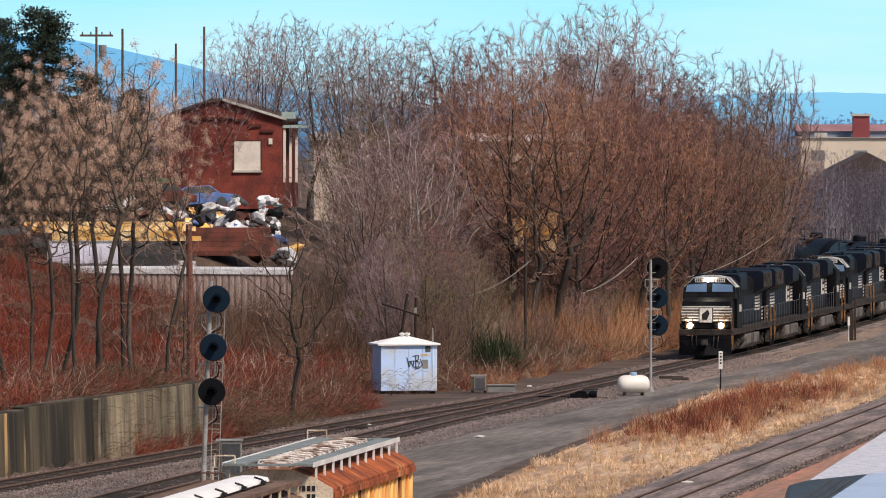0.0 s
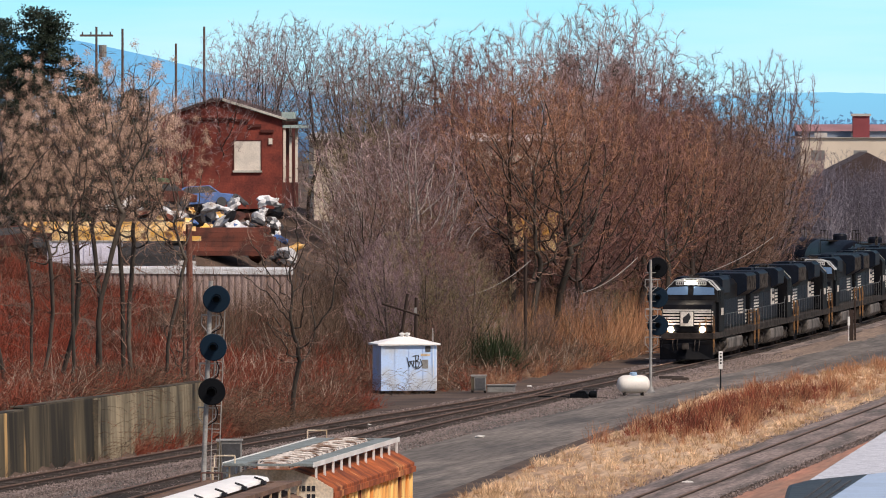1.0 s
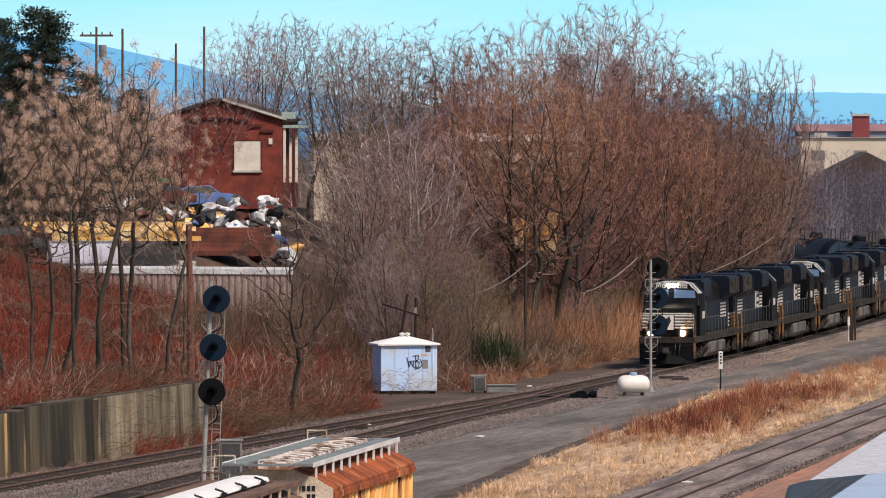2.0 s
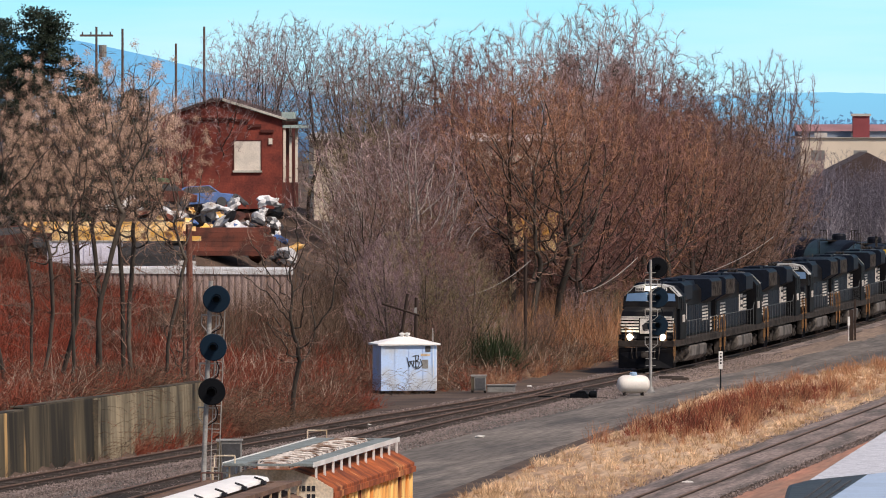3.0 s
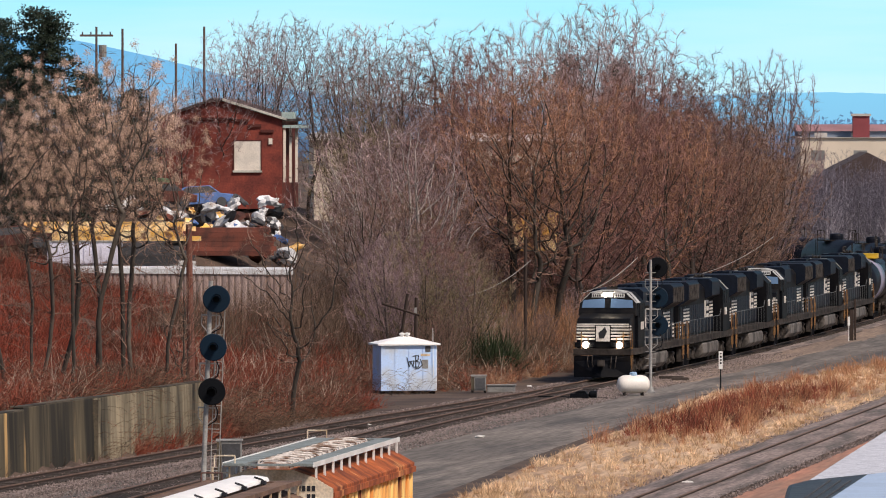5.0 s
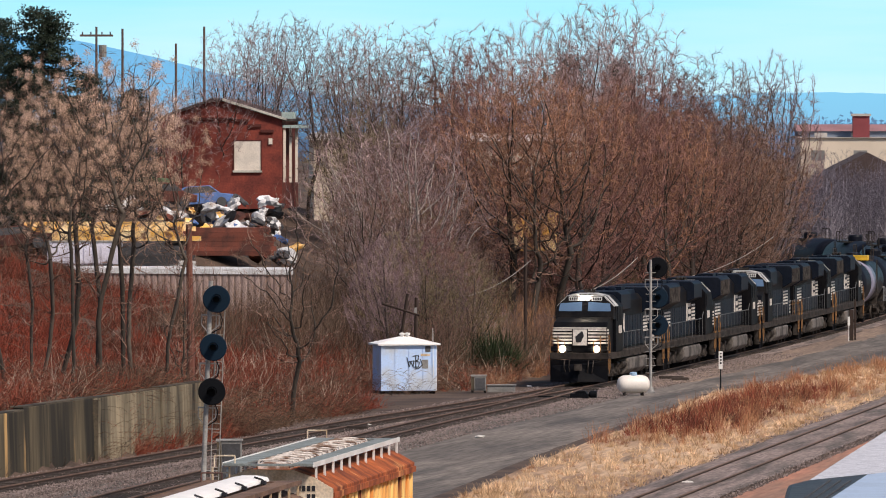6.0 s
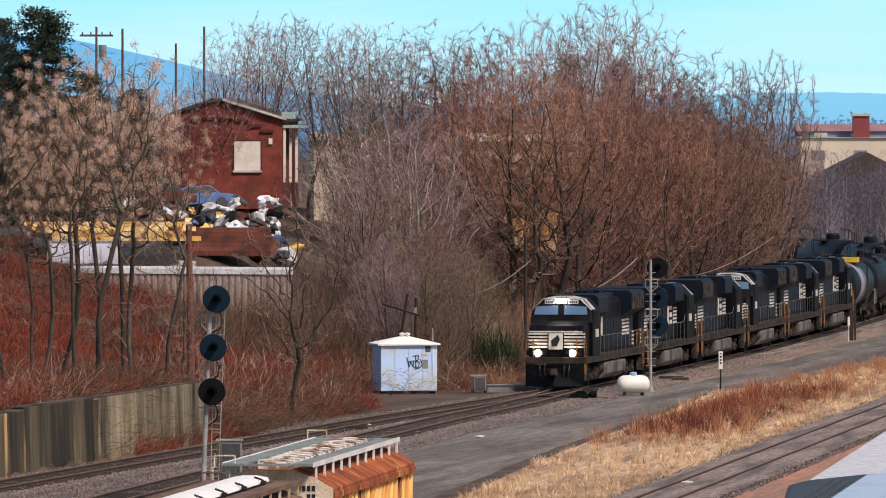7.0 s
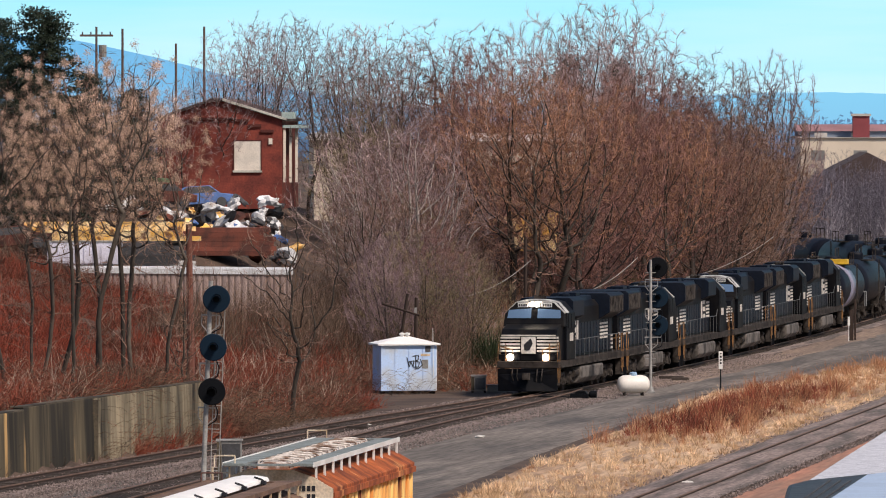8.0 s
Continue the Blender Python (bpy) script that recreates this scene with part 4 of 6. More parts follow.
    for k in range(n):
        x0 = -L + 0.5 + k * (2 * L - 1.2) / n
        x1 = x0 + (2 * L - 1.2) / n - (0.1 if not near else 0.01)
        h = B()
        if near:
            h.ext([(-0.52, 4.62), (0.52, 4.62), (0.46, 4.74), (0.2, 4.79), (-0.2, 4.79), (-0.46, 4.74)], x0, x1)
        else:
            h.ext([(-0.46, 4.48), (0.46, 4.48), (0.43, 4.56), (0.2, 4.61), (-0.2, 4.61), (-0.43, 4.56)], x0, x1)
        hh = part("hatch", h, "whiteroof" if near else "hatch", car, "white hatch lid" if near else "pale rust-spotted hatch lid", bevel=0.02)
        la = B()
        xm = (x0 + x1) / 2
        if near and k % 3:
            continue
        if near:
            la.line([(xm, -0.62, 4.55), (xm, -0.58, 4.74), (xm, -0.36, 4.82)], 0.03)
            la.box(xm - 0.12, xm + 0.12, -0.66, -0.54, 4.62, 4.72)
        else:
            la.line([(xm, -0.5, 4.48), (xm, -0.45, 4.62), (xm, 0.0, 4.66), (xm, 0.45, 4.62), (xm, 0.5, 4.48)], 0.03)
        part("latch", la, "ink" if near else "hatch", hh)
    for e in (-1, 1):
        en = B()
        en.add([(e * L, -W, 3.9), (e * L, W, 3.9), (e * (L + 0.9), W, 1.3), (e * (L + 0.9), -W, 1.3), (e * L, -W, 1.3), (e * L, W, 1.3)], [(0, 1, 2, 3), (0, 3, 4), (1, 5, 2)])
        part("end_slope", en, "cream" if not near else "brownside", car)
        cw = B()
        cw.box(min(e * (L + 0.05), e * (L + 0.55)), max(e * (L + 0.05), e * (L + 0.55)), -1.2, 1.2, 4.53, 4.58)
        part("crosswalk", cw, "walkgrate" if not near else "brownroof", car)
        ld = B()
        ls = -1
        for y in (-1.5 * ls, -1.05 * ls):
            ld.tube((e * (L + 0.4), y, 1.0), (e * (L + 0.4), y, 4.5), 0.03, n=5)
        for k in range(10):
            ld.tube((e * (L + 0.4), -1.5 * ls, 1.2 + k * 0.35), (e * (L + 0.4), -1.05 * ls, 1.2 + k * 0.35), 0.02, n=4)
        ld.line([(e * (L + 0.4), -1.45 * ls, 4.5), (e * (L + 0.4), -1.45 * ls, 4.8), (e * (L + 0.4), -0.9 * ls, 4.8), (e * (L + 0.4), -0.9 * ls, 4.55)], 0.022)
        part("ladder", ld, "cream" if not near else "brownside", car)
        cp = B()
        cp.box(e * (L + 0.8) - 0.5, e * (L + 0.8) + 0.5, -0.14, 0.14, 0.8, 1.05)
        part("coupler", cp, "grime", car)
        bogie(car, e * 7.0, [-0.88, 0.88], 0.46, 1.35)
    sl = B()
    sl.box(-L - 0.8, L + 0.8, -0.4, 0.4, 0.9, 1.3)
    part("underframe", sl, "grime", car)
    for k in range(4):
        bay = B()
        x = -4.5 + k * 3
        bay.add([(x - 1.3, -1.3, 1.3), (x + 1.3, -1.3, 1.3), (x + 1.3, 1.3, 1.3), (x - 1.3, 1.3, 1.3), (x - 0.4, -0.4, 0.4), (x + 0.4, -0.4, 0.4), (x + 0.4, 0.4, 0.4), (x - 0.4, 0.4, 0.4)],
                [(0, 1, 5, 4), (1, 2, 6, 5), (2, 3, 7, 6), (3, 0, 4, 7), (4, 5, 6, 7)])
        part("discharge_bay", bay, "grime" if near else "cream", car)
    if not near:
        # the end plate with its mark and number as bars
        mb = B()
        mb.ext([(-W - 0.1, 2.4), (W + 0.1, 2.4), (W + 0.12, 3.92), (1.15, 4.23), (0.55, 4.43), (-0.55, 4.43), (-1.15, 4.23), (-W - 0.12, 3.92)], -L - 0.07, -L - 0.025)
        bulk = part("end_bulkhead", mb, "cream", car, "cream end plate with writing")
        for k in range(4):
            mk = B()
            mk.box(-L - 0.085, -L - 0.072, -1.2 + k * 0.13, -1.11 + k * 0.13, 3.86, 4.0)
            part("mark_bar", mk, "ink", bulk)
        for k in range(2):
            mk = B()
            mk.box(-L - 0.085, -L - 0.072, -1.2 + k * 0.13, -1.11 + k * 0.13, 3.64, 3.78)
            part("mark_bar", mk, "ink", bulk)
    return car


# ---------------------------------------------------------------- trees and brush
def grow(seed, h, wide=0.3, low=0.35, n=2600, shape="dome", step=0.24, kill=0.3, twigs=9, tw=0.36, up=0.1, wander=0.1, tip=0.0068, shoots=0):
    """Grows one bare tree into a crown of scattered buds: each bud pulls the nearest branch end.
    Returns wood sticks, fine sticks and the twig tips."""
    rng = np.random.default_rng(seed)
    u = rng.normal(0, 1, (n, 3))
    u /= np.linalg.norm(u, axis=1, keepdims=True)
    rad = rng.uniform(0, 1, n) ** (1 / 2.4)
    lobes = 1 + 0.22 * np.sin(3 * np.arctan2(u[:, 1], u[:, 0]) + seed) * np.cos(4 * u[:, 2] + seed)
    zc, rz = h * (1 + low) / 2, h * (1 - low) / 2
    buds = u * (rad * lobes)[:, None] * np.array([wide * h, wide * h, rz])
    buds[:, 2] += zc
    f = np.clip((buds[:, 2] - h * low) / (h * (1 - low)), 0, 1)
    if shape == "vase":
        buds[:, :2] *= (0.35 + 0.85 * f)[:, None]
    elif shape == "umbel":
        buds[:, :2] *= (0.55 + 0.7 * f)[:, None]
    pos, par, kids = [], [], []

    def node(p, k):
        pos.append(p)
        par.append(k)
        kids.append(0)
        if k >= 0:
            kids[k] += 1
        return len(pos) - 1

    d = np.array([rng.normal(0, 0.06), rng.normal(0, 0.06), 1.0])
    k = node(np.zeros(3), -1)
    while pos[k][2] < h * (low + 0.04):
        d = d + np.append(rng.normal(0, 0.07, 2), 0.02)
        d /= np.linalg.norm(d)
        k = node(pos[k] + d * step * 1.5, k)
    dist, near = np.full(n, 1e9), np.zeros(n, int)
    fresh = [k]
    for it in range(140):
        fp = np.array([pos[j] for j in fresh])
        dd = (buds ** 2).sum(1)[:, None] - 2 * buds @ fp.T + (fp ** 2).sum(1)[None]
        m = dd.argmin(1)
        dm = np.sqrt(np.maximum(dd[np.arange(len(buds)), m], 0))
        better = dm < dist
        dist[better], near[better] = dm[better], np.array(fresh)[m][better]
        live = dist > kill
        buds, dist, near = buds[live], dist[live], near[live]
        if len(buds) == 0:
            break
        pull = np.zeros((len(pos), 3))
        v = buds - np.array(pos)[near]
        np.add.at(pull, near, v / np.linalg.norm(v, axis=1, keepdims=True))
        fresh = []
        for j in np.unique(near):
            if kids[j] > 2:
                continue
            v = pull[j] / (np.linalg.norm(pull[j]) + 1e-9) + rng.normal(0, wander, 3) + np.array([0, 0, up])
            fresh.append(node(pos[j] + v / np.linalg.norm(v) * step, int(j)))
        if not fresh:
            break
    size = np.array([1.0 if kids[k] == 0 else 0.0 for k in range(len(pos))])
    for k in range(len(pos) - 1, 0, -1):
        if par[k] >= 0:
            size[par[k]] += size[k]
    r = tip * size ** 0.47
    wood, fine, tips = [], [], []
    for k in range(len(pos)):
        if par[k] < 0:
            continue
        p, q = pos[par[k]], pos[k]
        (wood if r[k] > 0.019 else fine).append((p, q, min(r[par[k]], r[k] * 1.25), r[k]))
        if size[k] <= 2:
            d = (q - p) / step
            for j in range(twigs):
                w = d * 0.7 + rng.normal(0, 0.55, 3) + np.array([0, 0, up * 1.5])
                e = q + w / np.linalg.norm(w) * tw * rng.uniform(0.4, 1.2)
                fine.append((p + (q - p) * rng.uniform(0, 1), e, 0.0052, 0.0))
                tips.append(e)
    bole = [k for k in range(1, len(pos)) if size[k] > 0.25 * size[0]]
    for j in range(shoots):          # thin side branches along the bole
        p = pos[bole[rng.integers(0, len(bole))]]
        a, rr = rng.uniform(0, 2 * math.pi), rng.uniform(0.016, 0.034)
        d = np.array([math.cos(a), math.sin(a), rng.uniform(-0.1, 0.9)])
        for g in range(rng.integers(3, 8)):
            d = d + rng.normal(0, 0.22, 3) + np.array([0, 0, 0.06])
            d /= np.linalg.norm(d)
            q = p + d * 0.34
            fine.append((p, q, rr, rr * 0.8))
            for m in range(3):
                w = d * 0.6 + rng.normal(0, 0.6, 3)
                fine.append((q, q + w / np.linalg.norm(w) * rng.uniform(0.25, 0.7), 0.007, 0.0))
            p, rr = q, rr * 0.8
    return wood, fine, np.array(tips)


def ribbon_mesh(name, s, material, rmin, seed=0):
    """Fine twigs as narrow two-sided ribbons."""
    rng = np.random.default_rng(seed)
    p0, p1 = np.array([a[0] for a in s]), np.array([a[1] for a in s])
    r0, r1 = np.maximum(np.array([a[2] for a in s]), 0.005)[:, None], np.maximum(np.array([a[3] for a in s]), rmin * 0.6)[:, None]
    a = np.cross(p1 - p0, rng.normal(0, 1, p0.shape))
    a /= np.linalg.norm(a, axis=1, keepdims=True) + 1e-9
    end = np.array([x[3] for x in s]) == 0
    t = ~end
    v1 = np.stack([p0 - a * r0, p0 + a * r0, p1], 1)[end].reshape(-1, 3)
    v2 = np.stack([p0 - a * r0, p0 + a * r0, p1 + a * r1, p0 - a * r0, p1 + a * r1, p1 - a * r1], 1)[t].reshape(-1, 3)
    v = np.concatenate([v1, v2])
    return array_mesh(name, v, np.arange(len(v)).reshape(-1, 3), material)


def stick_mesh(name, s, material, sides, rmin):
    p0, p1 = np.array([a[0] for a in s]), np.array([a[1] for a in s])
    r0, r1 = np.maximum(np.array([a[2] for a in s]), rmin), np.maximum(np.array([a[3] for a in s]), rmin * 0.7)
    return sticks(name, p0, p1, r0, r1, material, sides)


def seed_mesh(name, tips, size, n, material, seed, reach=None):
    """Drooping clusters of small dry keys round the twig tips."""
    rng = np.random.default_rng(seed)
    c = np.repeat(tips, n, 0) + rng.normal(0, reach or size * 0.5, (len(tips) * n, 3))
    k = len(c)
    a, b = rng.normal(0, 1, (k, 3)), rng.normal(0, 1, (k, 3))
    a *= size * 0.42 / np.linalg.norm(a, axis=1, keepdims=True)
    b *= size * 0.26 / np.linalg.norm(b, axis=1, keepdims=True)
    v = np.stack([c - a, c + b, c + a, c - b], 1).reshape(-1, 3)
    return array_mesh(name, v, np.arange(k * 4).reshape(-1, 4), material)


def make_tree(seed, label, bark, twig, seeds="", **kw):
    wood, fine, tips = grow(seed, **kw)
    t = thing("tree", label, "tree", "bare trees on the bank")
    part("trunk", stick_mesh("trunk", wood, bark, 5, 0.02), bark, t)
    crown = part("crown", ribbon_mesh("crown", fine, twig, 0.009, seed), twig, t)
    t["top"] = float(np.percentile(tips[:, 2], 99))
    if seeds:
        part("seed_foliage", seed_mesh("seed_foliage", tips[tips[:, 2] > 0.58 * tips[:, 2].max()][::13] - np.array([0, 0, 0.1]), *seeds), seeds[2], crown, "dry tan seed clusters")
    return t


def conifer(seed, label):
    rng = np.random.default_rng(seed)
    t = thing("conifer", label, "tree", "evergreens")
    tr = B()
    tr.tube((0, 0, 0), (0, 0, 12.9), 0.22, 0.03, n=8)
    part("trunk", tr, "barkdark", t)
    p0, p1, tips = [], [], []
    for k in range(46):
        z = 1.5 + 11.6 * k / 46
        l = 2.5 * max(0.0, 1 - ((z - 3.5) / 10.2) ** 2) ** 0.62 * rng.uniform(0.7, 1.12) + 0.12
        for j in range(6):
            a = rng.uniform(0, 2 * math.pi)
            e = np.array([math.cos(a) * l, math.sin(a) * l, z - l * 0.12 + rng.uniform(-0.1, 0.3)])
            p0.append((0, 0, z))
            p1.append(e)
            for m in range(int(10 + l * 30)):
                f = rng.uniform(0.25, 1.05)
                tips.append(np.array([0, 0, z]) * (1 - f) + e * f)
    p0, p1 = np.array(p0, float), np.array(p1)
    part("limb_frame", sticks("limb_frame", p0, p1, np.full(len(p0), 0.03), np.full(len(p0), 0.01), "barkdark"), "barkdark", t)
    part("crown", seed_mesh("crown", np.array(tips), 0.2, 2, "needle", seed, 0.14), "needle", t, "dense dark green needles")
    return t


def at_ground(x, y, turn=0.0, size=1.0, sink=0.15, tall=None):
    s = Matrix.Diagonal((size, size, tall or size, 1))
    return pose(x, y, land_z(x, y) - sink, 0, 0, turn) @ s


def plant(kinds, rows):
    """Rows of (x, y, size, kind)."""
    rng = random.Random(len(rows))
    for x, y, size, k in rows:
        src = kinds[int(k)]
        m = at_ground(x, y, rng.uniform(0, 360), size)
        if not src.get("placed"):
            src.matrix_basis = m
            src["placed"] = 1
        else:
            sc = src.scale
            copy_thing(src, m @ Matrix.Diagonal((1 / sc[0], 1 / sc[1], 1 / sc[2], 1)))


def skyline(kinds, rows, slim=1.0):
    """Rows of (x, y, height of the top above the rails, kind)."""
    rng = random.Random(len(rows))
    for x, y, top, k in rows:
        src = kinds[int(k)]
        s = (top - land_z(x, y)) / src["top"]
        w = s * slim * rng.uniform(0.9, 1.15)
        m = at_ground(x, y, rng.uniform(0, 360), w, tall=s)
        if not src.get("placed"):
            src.matrix_basis = m
            src["placed"] = 1
        else:
            sc = src.scale
            copy_thing(src, m @ Matrix.Diagonal((1 / sc[0], 1 / sc[1], 1 / sc[2], 1)))


def trees():
    maple = [make_tree(11 + k, "bare spreading tree with red-brown budding twigs", "bark", "twigred", h=11, wide=0.30, low=0.18) for k in range(3)]
    brown = [make_tree(31 + k, "bare brown tree with dense fine twigs", "bark", "twigbrown", h=11, wide=0.31, low=0.14) for k in range(3)]
    grey = [make_tree(51 + k, "tall bare tree with pinkish twigs on the skyline", "barkdark", "twiggrey", h=13, wide=0.22, low=0.26, n=2200, shape="umbel", up=0.2) for k in range(3)]
    heaven = [make_tree(71 + k, "dark-trunked tree hung with dry tan seed clusters", "barkdark", "twigbrown", seeds=(0.052, 170, "seed", 5 + k, 0.085), h=13, wide=0.23, low=0.46, n=560, twigs=3, shape="umbel", kill=0.42, step=0.3, wander=0.2, tip=0.0095, shoots=26) for k in range(3)]
    vase = [make_tree(91, "tall vase-shaped bare tree at the wood's end", "barkdark", "twigplum", h=13, wide=0.25, low=0.08, n=4500, shape="vase", up=0.35, tip=0.0085, twigs=12)]
    pale = [make_tree(101 + k, "pale-barked bare tree with fanned branches", "barkpale", "twiggrey", h=10, wide=0.34, low=0.16, n=700, twigs=5, tw=0.6, kill=0.45, step=0.3, tip=0.009) for k in range(2)]
    orange = [make_tree(111 + k, "bare tree with orange-brown twigs", "barkdark", "twigorange", h=10, wide=0.30, low=0.28, n=2400, shape="umbel") for k in range(2)]
    olive = [make_tree(121 + k, "olive-tinged thicket tree with fine twigs", "bark", "twigolive", h=8, wide=0.36, low=0.04) for k in range(2)]
    dark = [make_tree(141 + k, "dark-trunked bare tree among brown brush", "barkdark", "twigbrown", h=11, wide=0.26, low=0.18, n=800, twigs=5, kill=0.42, step=0.32, wander=0.22, tip=0.0095, shoots=16) for k in range(2)]
    plum = [make_tree(161 + k, "bare plum-grey tree with fine upright twigs", "bark", "twigplum", h=11, wide=0.28, low=0.16, up=0.2) for k in range(2)]
    hazy = [make_tree(181 + k, "far bare tree tinted with blue haze beyond the curve", "barkhaze", "twighaze", h=11, wide=0.22, low=0.25, n=1400, up=0.2) for k in range(2)]
    kinds = maple + brown + grey + heaven[:2] + vase + pale + orange + olive + dark + plum + hazy + heaven[2:]
    # 0-2 maple, 3-5 brown, 6-8 grey, 9-10 seed trees, 11 vase, 12-13 pale, 14-15 orange, 16-17 olive, 18-19 dark, 20-21 plum, 22-23 hazy, 24 seed tree
    skyline(kinds, [(-18.3, 367, 15.7, 9), (-16.3, 374, 16.4, 10), (-14.6, 372, 17.0, 9), (-13.2, 380, 16.4, 10), (-11.9, 376, 13.6, 9), (-18.2, 392, 14.8, 10), (-6.9, 402, 11.4, 18)])
    skyline(kinds, [(-17.3, 371, 13.6, 24), (-15.5, 368, 14.6, 24), (-14.0, 384, 16.4, 24), (-11.2, 382, 9.2, 18), (-15.4, 396, 16.6, 24)], 0.8)
    skyline(kinds, [(-20.5, 576, 15.5, 7), (-19.0, 588, 15.9, 6), (-17.8, 600, 15.3, 8), (-21.5, 564, 16.2, 6), (-16.6, 624, 17.6, 8), (-17.4, 610, 16.0, 7)])
    skyline(kinds, [(-15.0, 600, 18.8, 7), (-13.5, 612, 20.3, 6), (-12.2, 606, 19.6, 8), (-11.3, 618, 20.9, 7), (-9.4, 612, 20.5, 6), (-7.5, 606, 19.4, 8), (-6.2, 588, 18.1, 3), (-5.2, 606, 20.1, 6), (-4.2, 600, 19.4, 7), (-2.6, 594, 18.4, 5), (-0.7, 606, 19.5, 0), (0.6, 600, 18.8, 1), (2.5, 600, 19.1, 0), (3.6, 588, 18.7, 2), (4.9, 588, 19.6, 1), (6.5, 576, 20.3, 8), (8.1, 582, 19.8, 7), (9.8, 576, 20.8, 6), (11.0, 588, 21.1, 7), (12.2, 582, 20.8, 8)])
    skyline(kinds, [(13.2, 588, 18.6, 6), (14.3, 576, 17.3, 0), (15.4, 576, 16.8, 1), (17.4, 582, 17.0, 3), (18.9, 588, 16.6, 5), (19.1, 576, 15.8, 4), (5.3, 514, 17.3, 18), (4.0, 518, 16.5, 14), (6.6, 516, 16.8, 15), (8.3, 528, 16.3, 0), (10.2, 540, 16.7, 1), (12.1, 546, 16.4, 2), (-4.9, 528, 14.0, 12), (-3.1, 516, 15.3, 13), (-2.1, 510, 14.5, 12), (-1.4, 510, 14.3, 13), (0.5, 528, 15.3, 0), (2.3, 534, 15.7, 2), (15.4, 552, 15.0, 0), (17.4, 558, 14.0, 4), (19.4, 564, 12.9, 15), (13.7, 540, 14.3, 14)])
    skyline(kinds, [(22.9, 612, 17.9, 11)])
    plant(kinds, [(0.8, 486, 0.85, 16), (-1.0, 470, 0.8, 17), (1.6, 478, 0.8, 16), (-1.6, 480, 0.9, 17), (-2.6, 478, 0.6, 16)])
    # low trees before the factory wall
    skyline(kinds, [(0.6 + 0.75 * k, 546 + (k * 7) % 17, 10.4 + (k * 5) % 4 * 0.22, (20, 0, 3, 21, 5, 1, 14)[k % 7]) for k in range(15)], 1.1)
    # the wood that fills the bank
    rng = random.Random(7)
    done = 0
    while done < 105:
        y = rng.uniform(434, 600)
        left = rng.uniform(7.5, 40)
        x = track_x(y) - left
        side = x / y * 1.2
        if side < -0.0195 or (side < -0.0125 and left > 13) or y - left * 0.3 < (456 if side < 0.003 else 422):
            continue
        k = rng.choice([0, 1, 20, 21, 3, 4, 5, 20, 14, 18, 12, 16, 6] if side > 0.004 else [3, 4, 20, 12, 17, 20, 1, 0])
        top = (4.6 if left < 11 else 7.5 if left < 16 else 9.5) * rng.uniform(0.8, 1.12)
        if 0.005 < side / 1.2 < 0.0148 and y < 545:
            top = min(top, 3.0)
        plant(kinds, [(x, y, top / kinds[k]["top"], k)])
        done += 1
    skyline(kinds, [(19.0, 572, 13.4, 19), (21.0, 610, 13.0, 2)], 0.7)
    # wood beyond the curve, blue-grey from haze put into its colours
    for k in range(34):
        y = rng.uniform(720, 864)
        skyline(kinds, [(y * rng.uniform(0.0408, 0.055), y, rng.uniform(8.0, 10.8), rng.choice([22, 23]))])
    for k in range(8):
        y = rng.uniform(618, 654)
        skyline(kinds, [(y * rng.uniform(0.015, 0.03), y, rng.uniform(13, 15.5), rng.choice([0, 20, 21, 5, 7]))])
    ev = conifer(5, "dense dark green evergreen conifer on the terrace")
    for k, (x, y, wide, top) in enumerate(((-22.9, 504, 1.2, 20.3), (-25.7, 509, 0.9, 19.7), (-20.8, 514, 0.8, 16.6), (-18.3, 520, 0.7, 15.6), (8.6, 600, 0.8, 18.3), (12.2, 606, 0.8, 18.0))):
        tall = (top - land_z(x, y)) / 13.3
        if k == 0:
            first = (wide, wide, tall)
            ev.matrix_basis = at_ground(x, y, 0, wide, tall=tall)
        else:
            copy_thing(ev, at_ground(x, y, x * 50, wide, tall=tall) @ Matrix.Diagonal((1 / first[0], 1 / first[1], 1 / first[2], 1)))


def brush(name, n, seed, place, hmin, hmax, material, label, w=(0.008, 0.02), lean=0.6, kindword="brush", tuft=40, keep=None):
    """Bushes of stems that fan out from common feet."""
    rng = np.random.default_rng(seed)
    k = max(1, n // tuft)
    cx, cy = place(rng, k)
    if keep is not None:
        ok = keep(cx, cy)
        cx, cy = cx[ok], cy[ok]
    k = len(cx)
    size = rng.uniform(hmin, hmax, k)
    bend = rng.normal(0, 0.25, (k, 3))
    x, y = np.repeat(cx, tuft), np.repeat(cy, tuft)
    s = np.repeat(size, tuft)
    x, y = x + rng.normal(0, 0.13, len(x)) * s, y + rng.normal(0, 0.13, len(x)) * s
    p0 = np.stack([x, y, land(x, y) - 0.05], 1)
    d = rng.normal(0, lean, (len(x), 3)) + np.repeat(bend, tuft, 0)
    d[:, 2] = np.abs(d[:, 2]) * 0.5 + 0.75
    d /= np.linalg.norm(d, axis=1, keepdims=True)
    p1 = p0 + d * (s * rng.uniform(0.45, 1.1, len(x)))[:, None]
    me = blades(name, p0, p1, rng.uniform(*w, len(x)), material, rng)
    return tagged(new(name, me), label, kindword, kind="stuff")


def clear_of_hut(x, y):
    return ~((x > -4.6) & (x < 1.0) & (y > 422) & (y < 447.0))


def well_clear_of_hut(x, y):
    return ~((x > -5.6) & (x < 2.4) & (y > 414) & (y < 447.0))


